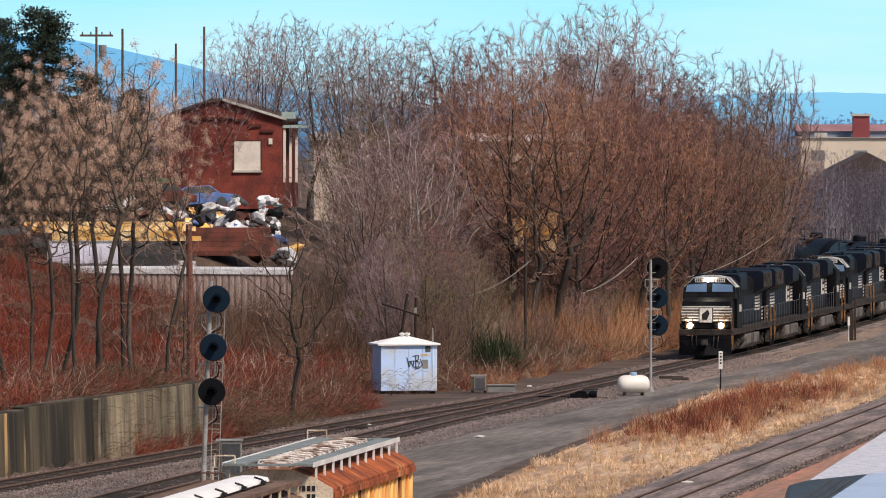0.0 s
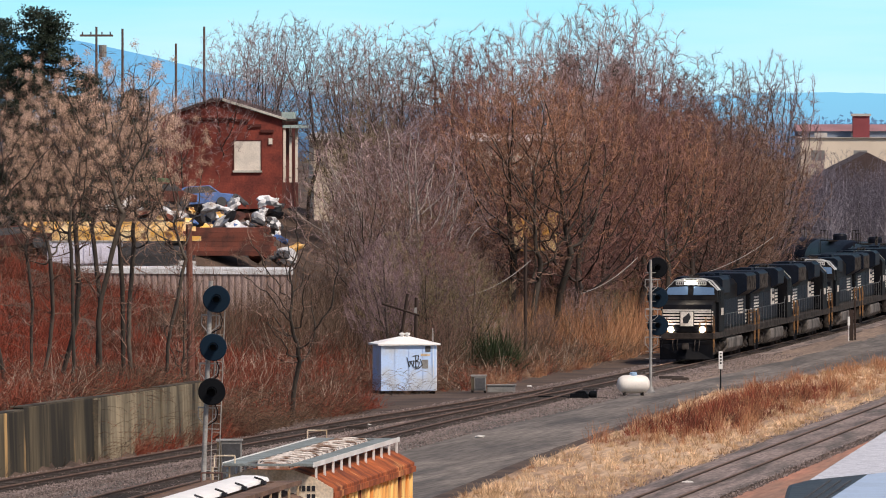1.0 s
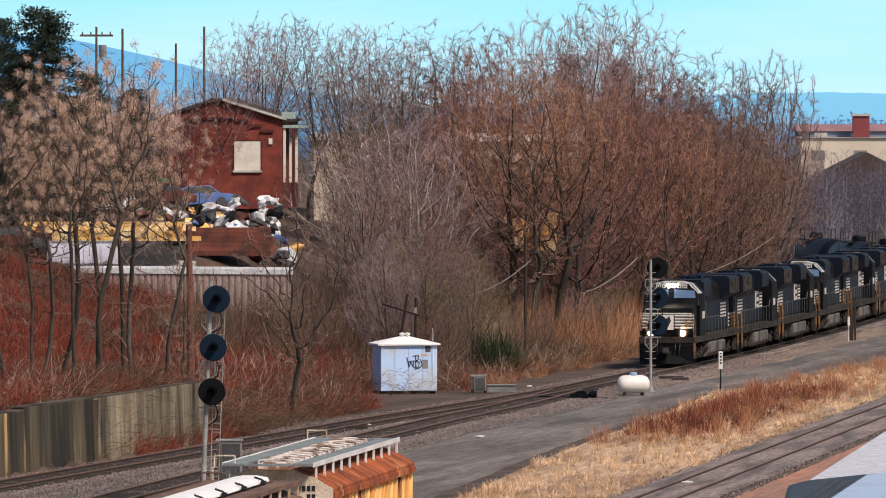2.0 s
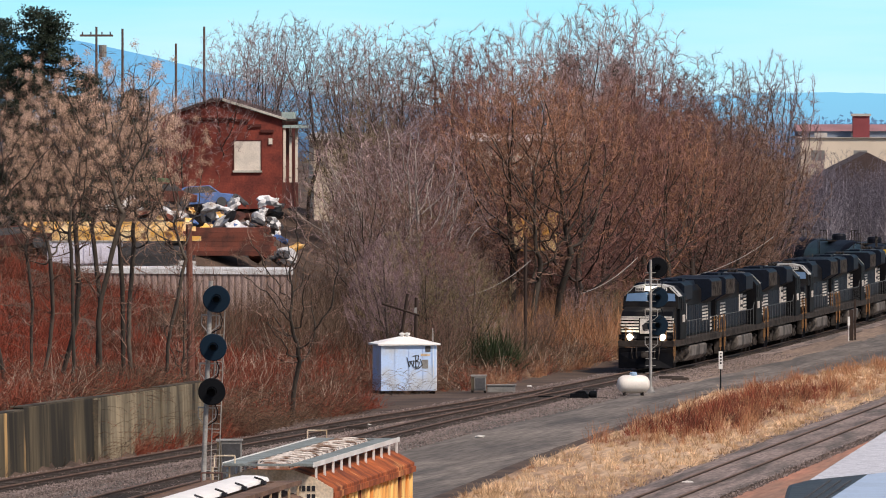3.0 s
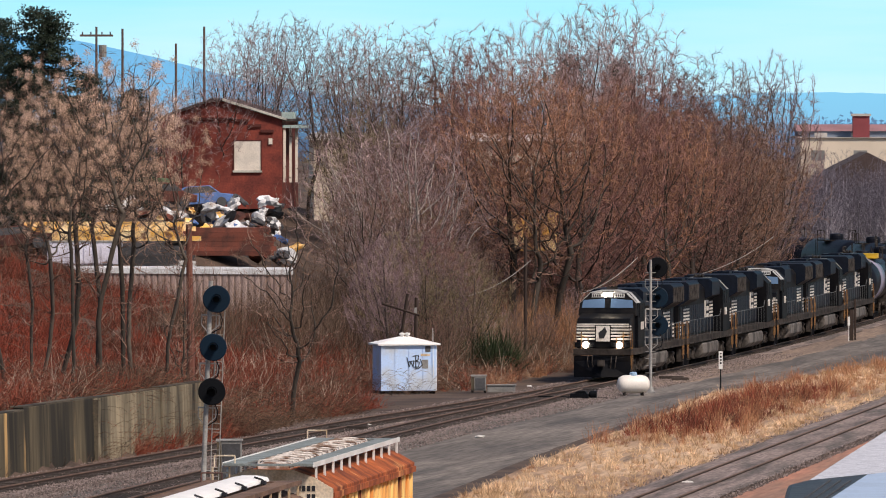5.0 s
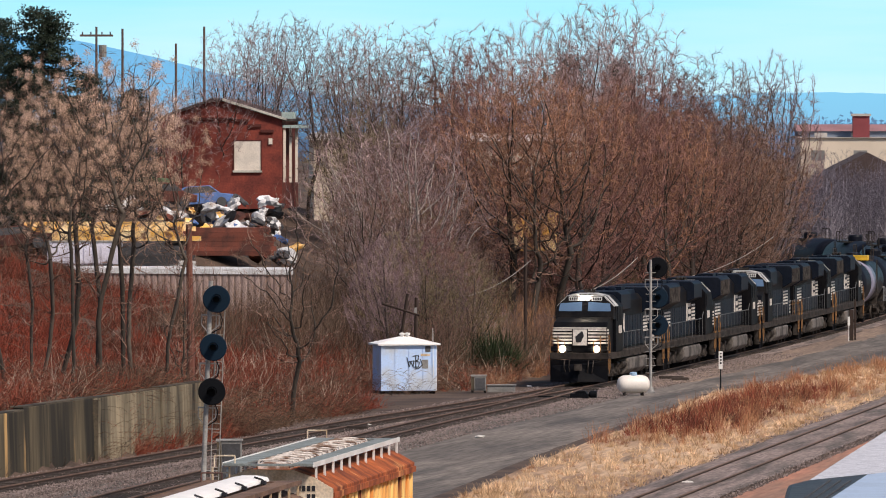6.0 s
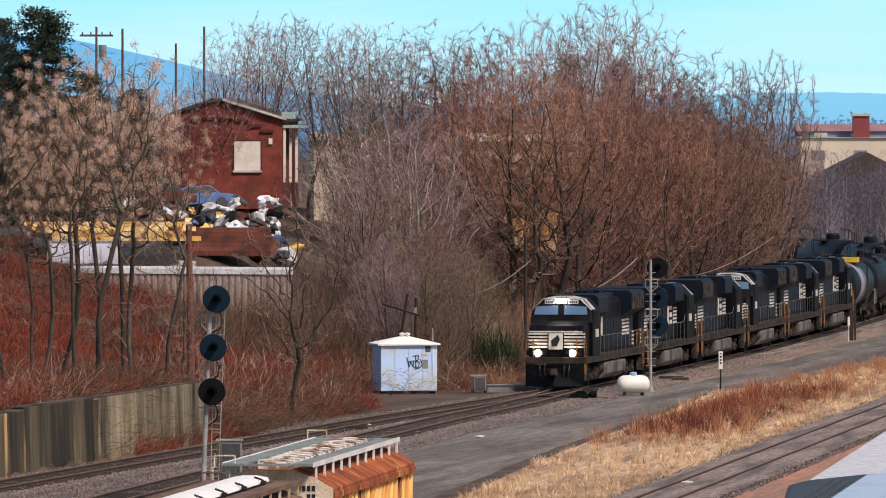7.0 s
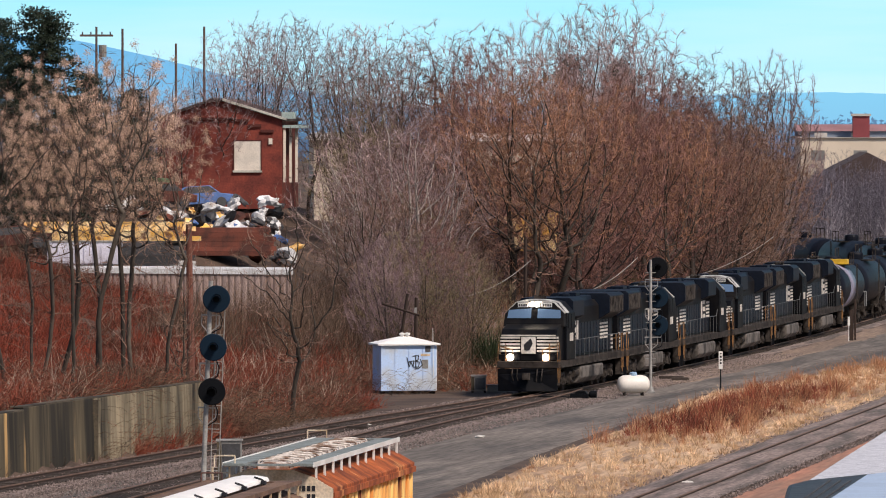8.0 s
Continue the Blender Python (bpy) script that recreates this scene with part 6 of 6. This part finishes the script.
# ---------------------------------------------------------------- terrace: brick building, scrap yard
def brick_building():
    y = 600.0
    z0 = 8.65
    t = thing("brick_building", "red brick building with stepped gable corbels and a boarded window", "building", m=pose(-15.2, y, z0, 0, 0, -3.5))
    # local: x across the gable, y into depth; gable centre at 0
    w = B()
    hw, he, hp = 4.25, 4.85, 6.1
    prof = [(-hw, -1.2), (hw, -1.2), (hw, he), (0.2, hp), (-0.6, hp), (-hw, he)]
    w.ext(prof, 0, 0.35, "y")
    part("gable_wall", w, "brick", t)
    for n, (x0, x1) in enumerate(((hw - 0.35, hw), (-hw, -hw + 0.35))):
        s = B()
        s.box(x0, x1, 0.35, 14, -1.2, he)
        part("side_wall", s, "brick", t)
    s = B()
    s.box(-hw, hw, 14, 14.35, -1.2, he)
    part("rear_wall", s, "brick", t)
    # brick courses of the gable face
    for k in range(3):
        for x0, x1 in ((1.1 + k * 0.85, 2.0 + k * 0.85), (-2.6 - k * 0.6, -1.7 - k * 0.6)):
            c = B()
            c.box(x0, x1, -0.12, 0.0, 4.72 - k * 0.36, 4.92 - k * 0.36)
            part("corbel", c, "brickdark", t, "dark stepped brick corbel")
    c = B()
    c.box(-1.7, 1.1, -0.12, 0.0, 4.85, 5.02)
    part("corbel", c, "brickdark", t)
    wd = B()
    wd.box(1.0, 2.8, -0.05, 0.0, 1.42, 3.42)
    win = part("window", wd, "board", t, "window boarded with a pale panel")
    sl = B()
    sl.box(0.9, 2.9, -0.14, 0.0, 1.28, 1.42)
    part("sill", sl, "roofmetal", win)
    fr = B()
    fr.box(0.93, 1.0, -0.07, 0, 1.42, 3.49).box(2.8, 2.87, -0.07, 0, 1.42, 3.49).box(0.93, 2.87, -0.07, 0, 3.42, 3.49)
    part("frame", fr, "brickdark", win)
    r = B()
    for s, xe in ((1, hw + 0.3), (-1, -hw - 0.3)):
        xm = 0.2 if s > 0 else -0.6
        r.add([(xm, -0.25, hp + 0.02), (xe, -0.25, he - 0.08), (xe, 14.5, he - 0.08), (xm, 14.5, hp + 0.02), (xm, -0.25, hp + 0.2), (xe, -0.25, he + 0.1), (xe, 14.5, he + 0.1), (xm, 14.5, hp + 0.2)],
              [(0, 1, 2, 3), (4, 7, 6, 5), (0, 4, 5, 1), (1, 5, 6, 2), (2, 6, 7, 3), (3, 7, 4, 0)])
    r.box(-0.62, 0.22, -0.25, 14.5, hp + 0.05, hp + 0.22)
    roof = part("roof", r, "darkroof", t, "low dark roof")
    e = B()
    e.add([(0.2, -0.3, hp + 0.06), (hw + 0.32, -0.3, he - 0.04), (hw + 0.32, -0.3, he + 0.1), (0.2, -0.3, hp + 0.22), (0.2, -0.24, hp + 0.06), (hw + 0.32, -0.24, he - 0.04), (hw + 0.32, -0.24, he + 0.12), (0.2, -0.24, hp + 0.24)],
          [(0, 1, 2, 3), (3, 2, 6, 7), (4, 7, 6, 5), (1, 5, 6, 2)])
    part("roof_trim", e, "roofmetal", roof, "pale metal roof trim")
    p = B()
    p.box(hw, hw + 1.3, 0.4, 7, he - 0.55, he - 0.35)
    part("side_canopy", p, "greenroof", t, "pale green side canopy")
    p = B()
    p.box(hw - 0.1, hw + 0.7, 1.0, 3.0, he + 0.1, he + 0.55)
    part("roof_box", p, "greenroof", t)
    for k in range(3):
        p = B()
        p.box(hw + 0.05 + k * 0.36, hw + 0.22 + k * 0.36, 0.5 + k * 0.6, 0.65 + k * 0.6, 0.6, he - 0.5)
        part("post", p, "board", t, "pale canopy post")
    p = B()
    p.box(3.35, 3.6, -0.1, 0, 3.2, 3.6)
    part("wall_lamp", p, "board", t)


def yard_wall():
    """Corrugated fence with a pale cap along the terrace edge."""
    t = thing("corrugated_fence", "pinkish corrugated steel fence with a white cap", "fence", m=pose(-16.8, 494, 3.3, 0, 0, 2))
    for k in range(46):
        p = B()
        x = -8.2 + k * 0.36
        p.add([(x, 0, -0.8), (x + 0.1, -0.06, -0.8), (x + 0.24, -0.06, -0.8), (x + 0.34, 0, -0.8), (x, 0, 1.75), (x + 0.1, -0.06, 1.75), (x + 0.24, -0.06, 1.75), (x + 0.34, 0, 1.75),
               (x, 0.04, -0.8), (x + 0.34, 0.04, -0.8), (x, 0.04, 1.75), (x + 0.34, 0.04, 1.75)],
              [(0, 1, 5, 4), (1, 2, 6, 5), (2, 3, 7, 6), (9, 8, 10, 11), (4, 5, 6, 7, 11, 10)])
        part("sheet", p, "fence", t)
    c = B()
    c.add([(-8.3, -0.14, 1.72), (8.4, -0.14, 1.58), (8.4, 0.9, 1.66), (-8.3, 0.9, 1.8), (-8.3, -0.14, 2.0), (8.4, -0.14, 1.86), (8.4, 0.9, 1.98), (-8.3, 0.9, 2.12)],
          [(3, 2, 1, 0), (4, 5, 6, 7), (0, 1, 5, 4), (1, 2, 6, 5), (2, 3, 7, 6), (3, 0, 4, 7)])
    part("cap", c, "scrapwhite", t, "white sheet-metal cap")


def crumpled(name, size, material, seed, label, m):
    """A crushed sheet-metal lump."""
    rng = random.Random(seed)
    bm = bmesh.new()
    bmesh.ops.create_icosphere(bm, subdivisions=2, radius=1.0)
    for v in bm.verts:
        k = rng.uniform(0.55, 1.25)
        v.co = Vector((v.co.x * size[0] * k, v.co.y * size[1] * k, max(v.co.z, -0.4) * size[2] * k))
    me = bpy.data.meshes.new(name)
    bm.to_mesh(me)
    bm.free()
    me.materials.append(M[material])
    ob = new(name, me)
    ob.matrix_basis = m
    return tagged(ob, label, "scrap", "scrap heap pieces")


def scrap_car(x, y, z, turn, material, label):
    """A stripped car body on the heap."""
    t = thing("scrap_car", label, "scrapped car", "scrapped cars", m=pose(x, y, z, (turn * 7) % 23 - 11, (turn * 5) % 19 - 9, turn))
    b = B()
    b.ext([(-2.1, 0.3), (2.1, 0.3), (2.15, 0.75), (1.3, 0.9), (0.7, 1.4), (-0.9, 1.42), (-1.6, 0.95), (-2.15, 0.85)], -0.8, 0.8, "y")
    part("body", b, material, t, bevel=0.06)
    w = B()
    w.ext([(-1.45, 0.96), (1.1, 0.96), (0.62, 1.35), (-0.85, 1.36)], -0.815, 0.815, "y")
    part("window", w, "scrapdark", t)
    for wx in (-1.3, 1.3):
        for s in (-1, 1):
            q = B()
            q.tube((wx, s * 0.6, 0.32), (wx, s * 0.84, 0.32), 0.32, n=14)
            part("wheel", q, "scrapdark", t)


def beam_stack(x, y, z, l, rows, material, label):
    t = thing("beam_stack", label, "stacked beams", m=pose(x, y, z, 0, 0, 1))
    rng = random.Random(l)
    for r in range(rows):
        for k in range(3):
            b = B()
            e, g = rng.uniform(-0.12, 0.12) * l, rng.uniform(0.0, 0.12) * l
            b.box(-l / 2 + e + g, l / 2 + e, k * 0.5, k * 0.5 + 0.4, r * 0.27, r * 0.27 + 0.262)
            part("beam", b, material, t)


def scrap_yard():
    yard_wall()
    beam_stack(-19.4, 499.5, 5.35, 9.0, 5, "scrapdark", "dark steel sections under orange beams")
    beam_stack(-19.4, 499.5, 6.70, 9.4, 4, "orangepaint", "long stack of orange-yellow steel beams on dark sections")
    t = thing("white_trailer", "pale lavender-white box trailer behind the fence", "trailer", m=pose(-20.2, 497.2, land_z(-20.2, 497.2), 0, 0, 1))
    b = B()
    b.box(-2.1, 2.1, -0.9, 0.9, 0.35, 1.62)
    part("trailer_body", b, "trailerwhite", t, bevel=0.04)
    for k in range(9):
        b = B()
        b.box(-2.0 + k * 0.49, -1.94 + k * 0.49, -0.94, -0.9, 0.4, 1.55)
        part("rib", b, "trailerwhite", t)
    b = B()
    b.box(-2.14, 2.14, -0.95, 0.95, 1.6, 1.68)
    part("roof_rim", b, "steel", t)
    for x in (-1.3, 1.3):
        for sd in (-0.8, 0.8):
            b = B()
            b.tube((x, sd - 0.1, 0.3), (x, sd + 0.1, 0.3), 0.3, n=14)
            part("wheel", b, "scrapdark", t)
    beam_stack(-13.0, 510, 5.7, 5.6, 6, "scrapred", "stack of rust-red steel sections")
    for x, y, a, mt, lab in ((-16.2, 503, 8, "scrapwhite", "white van shell behind the fence"),
                             (-20.8, 526, 12, "orangepaint", "stripped yellow car body"), (-18.6, 530, -15, "scrapgreen", "green stripped vehicle body"), (-17.0, 528, 25, "scrapred", "red stripped car body on the heap"),
                             (-14.9, 536, 20, "scrapblue", "blue car body on the heap"), (-19.6, 538, 3, "scrapwhite", "white van body on the heap"), (-10.6, 504, 0, "scrapdark", "dark car body behind the fence"),
                             (-24.2, 498, 8, "scrapred", "dull red car body behind the fence")):
        scrap_car(x, y, land_z(x, y) + (0.5 if y > 520 else 0.1), a, mt, lab)
    rng = random.Random(9)
    for k in range(84):
        x, y = rng.uniform(-22, -9), rng.uniform(514, 546)
        z = land_z(x, y) + rng.uniform(-0.1, 0.9)
        mt = rng.choice(["scrapwhite", "scrapdark", "scrapdark", "scrapred", "scrapdark", "scrapblue", "scrapwhite", "scrapred", "orangepaint", "scrapdark"])
        s = rng.uniform(0.25, 0.7)
        crumpled("scrap_piece", (s * rng.uniform(1, 2), s, s * 0.8), mt, k, "crumpled %s on the heap" % {"scrapwhite": "white sheet metal", "scrapdark": "dark scrap metal", "scrapred": "rusty scrap", "scrapblue": "blue painted scrap", "orangepaint": "orange painted scrap"}[mt],
                 pose(x, y, z, rng.uniform(-30, 30), rng.uniform(-30, 30), rng.uniform(0, 360)))
    for k in range(26):
        x, z = rng.uniform(-13.8, -9.6), rng.uniform(7.3, 9.0)
        s = rng.uniform(0.25, 0.5)
        crumpled("scrap_piece", (s * rng.uniform(1.0, 1.8), s * 0.8, s * rng.uniform(0.5, 0.9)), "scrapwhite" if k % 3 else "scrapdark", 90 + k, "crumpled %s sheet metal on the heap" % ("white" if k % 3 else "dark"),
                 pose(x, 513 + rng.uniform(0, 8), z - 0.2, rng.uniform(-40, 40), rng.uniform(-40, 40), rng.uniform(0, 360)))
    # orange bin and machine behind the trees
    t = thing("orange_container", "orange-yellow rusty steel container behind bare trees", "container", m=pose(5.6, 542, 5.4, 0, 0, -4))
    b = B()
    b.box(-1.35, 1.35, -1.1, 1.1, 0.1, 2.35)
    part("container_body", b, "orangepaint", t, bevel=0.03)
    for k in range(6):
        r = B()
        r.box(-1.3 + k * 0.5, -1.2 + k * 0.5, -1.17, -1.1, 0.15, 2.3)
        part("rib", r, "orangepaint", t)
    r = B()
    r.box(-1.42, 1.42, -1.2, 1.2, 2.3, 2.45)
    part("rim", r, "orangepaint", t)
    beam_stack(2.0, 546, 7.0, 4.6, 2, "orangepaint", "orange steel beams behind bare trees")


def far_building(name, label, x, y, z, w, d, h, rise, wall, roof, bays, kind_roof="gable", turn=0):
    t = thing(name, label, "building", "far buildings", m=pose(x, y, z, 0, 0, turn))
    b = B()
    b.box(-w / 2, w / 2, 0, d, -4, h)
    part("wall", b, wall, t)
    r = B()
    if kind_roof == "gable":
        r.ext([(-w / 2 - 0.5, h), (w / 2 + 0.5, h), (0.0, h + rise)], -0.4, d + 0.4, "y")
    else:
        r.add([(-w / 2 - 0.4, -0.5, h), (w / 2 + 0.4, -0.5, h), (w / 2 + 0.4, d, h), (-w / 2 - 0.4, d, h), (-w / 2, d * 0.5, h + rise), (w / 2, d * 0.5, h + rise)],
              [(0, 1, 5, 4), (2, 3, 4, 5), (1, 2, 5), (3, 0, 4), (3, 2, 1, 0)])
    part("roof", r, roof, t)
    for k in range(bays):
        wn2 = B()
        x0 = -w / 2 + (k + 0.25) * w / bays
        wn2.box(x0, x0 + w / bays * 0.32, -0.08, 0.0, h * 0.5, h * 0.72)
        part("window", wn2, "case", t)
    return t


def distance_things():
    far_building("long_factory", "long pale factory wall seen through trees", 5.2, 572, 8.0, 7.2, 9, 4.15, 0.5, "farcream", "farwall", 5, "shed")
    far_building("pale_warehouse", "pale low warehouse seen through trees", -6.6, 622, 8.2, 5.0, 10, 3.9, 0.5, "farcream", "farwall", 3, "shed", 3)
    far_building("dark_gable_house", "low building with a dark brown gabled roof", 52.0, 1080, -2, 16, 20, 7.0, 4.3, "darkroof", "darkroof", 4)
    f = far_building("far_factory", "cream far factory with long dull-red roof", 112, 1800, 0, 78, 30, 9.3, 0.25, "farcream", "farwall", 9, "shed")
    c = B()
    c.box(-39, 39, 8, 30, 9.3, 10.6)
    part("upper_storey", c, "slate", f, "slate blue upper storey")
    c = B()
    c.add([(-39.5, 7.5, 10.6), (39.5, 7.5, 10.6), (39.5, 30, 10.6), (-39.5, 30, 10.6), (-39.5, 18, 12.0), (39.5, 18, 12.0)], [(0, 1, 5, 4), (2, 3, 4, 5), (1, 2, 5), (3, 0, 4), (3, 2, 1, 0)])
    part("upper_roof", c, "farroof", f, "long dull-red upper roof")
    c = B()
    c.box(-28.2, -24.8, 2, 5, 9, 14.0)
    p = part("cupola", c, "farbrick", f, "red brick roof tower")
    c = B()
    c.box(-28.5, -24.5, 1.7, 5.3, 13.7, 14.2)
    part("cupola_cap", c, "farwall", p)
    for k in range(9):
        c = B()
        c.box(-36 + k * 7.5, -33.4 + k * 7.5, 3, 5, 9.4, 10.3)
        part("roof_monitor", c, "farwall", f)
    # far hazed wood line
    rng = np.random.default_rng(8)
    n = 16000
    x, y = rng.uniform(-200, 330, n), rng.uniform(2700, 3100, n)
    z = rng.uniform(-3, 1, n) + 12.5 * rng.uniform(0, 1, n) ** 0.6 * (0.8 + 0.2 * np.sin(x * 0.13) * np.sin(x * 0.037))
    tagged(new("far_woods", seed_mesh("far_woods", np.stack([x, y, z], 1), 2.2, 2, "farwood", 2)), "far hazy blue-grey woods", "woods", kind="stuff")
    for x, y, h, arm in ((-16.9, 624, 20.1, 0), (-18.9, 624, 18.9, 0), (-22.9, 630, 20.0, 0), (-25.0, 636, 20.2, 1)):
        t = thing("utility_pole", "tall weathered wooden utility pole on the skyline", "utility pole", "skyline poles", m=pose(x, y, 8.0))
        p = B()
        p.tube((0, 0, 0), (0, 0, h - 8), 0.12, 0.08, n=8)
        part("pole", p, "wood", t)
        if arm:
            a = B()
            a.box(-1.2, 1.2, -0.06, 0.06, h - 8.7, h - 8.55)
            part("crossarm", a, "wood", t)
            for k in (-1.0, -0.4, 0.4, 1.0):
                i = B()
                i.tube((k, 0, h - 8.55), (k, 0, h - 8.35), 0.05, n=6)
                part("insulator", i, "scrapdark", t)
            q = B()
            q.tube((0.45, 0, h - 10.2), (0.45, 0, h - 9.3), 0.28, n=10)
            part("transformer", q, "case", t)


def near_roofs():
    """Pale gravel roof of a low building and a dark-edged sheet roof by the camera's side of the yard."""
    t = thing("gravel_roof_building", "low building with a pale gravel roof", "building", m=pose(0, 0, 0))
    b = B()
    b.ext([(8.9, 212), (24.9, 212), (28.9, 247), (12.55, 247)], GROUND, 4.75, "z")
    part("wall", b, "farwall", t)
    r = B()
    r.ext([(8.75, 212.2), (25.2, 212.2), (29.2, 247.6), (12.5, 247.6)], 4.75, 5.0, "z")
    part("roof", r, "graveltop", t, "pale bluish gravel roof", bevel=0.05)
    t = thing("sheet_roof_building", "low shelter with blue sheet roof and black rubber edge", "building", m=pose(0, 0, 0))
    b = B()
    b.ext([(6.6, 168), (13, 168), (13, 190), (7.5, 187)], GROUND, 5.7, "z")
    part("wall", b, "scrapdark", t)
    r = B()
    r.ext([(6.3, 167.4), (13.3, 167.4), (13.3, 197), (9.3, 192.6), (7.75, 189.1), (7.3, 187)], 5.66, 5.98, "z")
    part("edge_roof", r, "tar", t, "black rubber roof with curled edge", bevel=0.12)
    for k in range(4):
        q = B()
        q.ext([(6.75 + k * 0.2, 174), (6.79 + k * 0.2, 174), (8.3 + k * 0.22, 188.6), (8.26 + k * 0.22, 188.6)], 5.975, 6.01, "z")
        part("roof_seam", q, "scrapdark", t)
    s = B()
    s.ext([(6.9, 170), (13.0, 170), (13.0, 193), (9.6, 191.5), (9.15, 190.3)], 5.99, 6.05, "z")
    part("sheet_panel", s, "bluetop", t, "pale blue sheet metal panel", bevel=0.02)


# ---------------------------------------------------------------- build
ground()
surfaces()
rail_track("main_track", track_x, 245, 792, "main railway track with rusty rails")
rail_track("siding_track", siding_x, 245, 448, "second railway track joining at a turnout")
rail_track("yard_track", yard_x, 240, 564, "rusty yard track on gravel")
rail_track("hopper_track", hopper_x, 180, 266, "track under the hopper cars")
retaining_wall()
far_distance()
TRAIN = build_train()
hopper_car(242.4, False)
hopper_car(221.3, True)
lineside()
brick_building()
scrap_yard()
distance_things()
near_roofs()
trees()
undergrowth()
ballast_stones()


def motions():
    times = [k * 0.25 for k in range(33)]
    for car, behind, fwd in TRAIN:
        loco = car.name.startswith("locomotive")
        half = 6.55 if loco else 6.3
        walk(car, [(t, car_pose(lead_s(t) + behind, fwd, half)) for t in times])
        radius = 0.53 if loco else 0.46
        for wheels in [w for b in car.children if b.name.startswith("bogie") for w in b.children]:
            at = wheels.location.copy()
            walk(wheels, [(k / 15, pose(at.x, at.y, at.z, 0, math.degrees((lead_s(0) - lead_s(k / 15)) / radius) * (1 if fwd else -1), 0)) for k in range(121)])


motions()
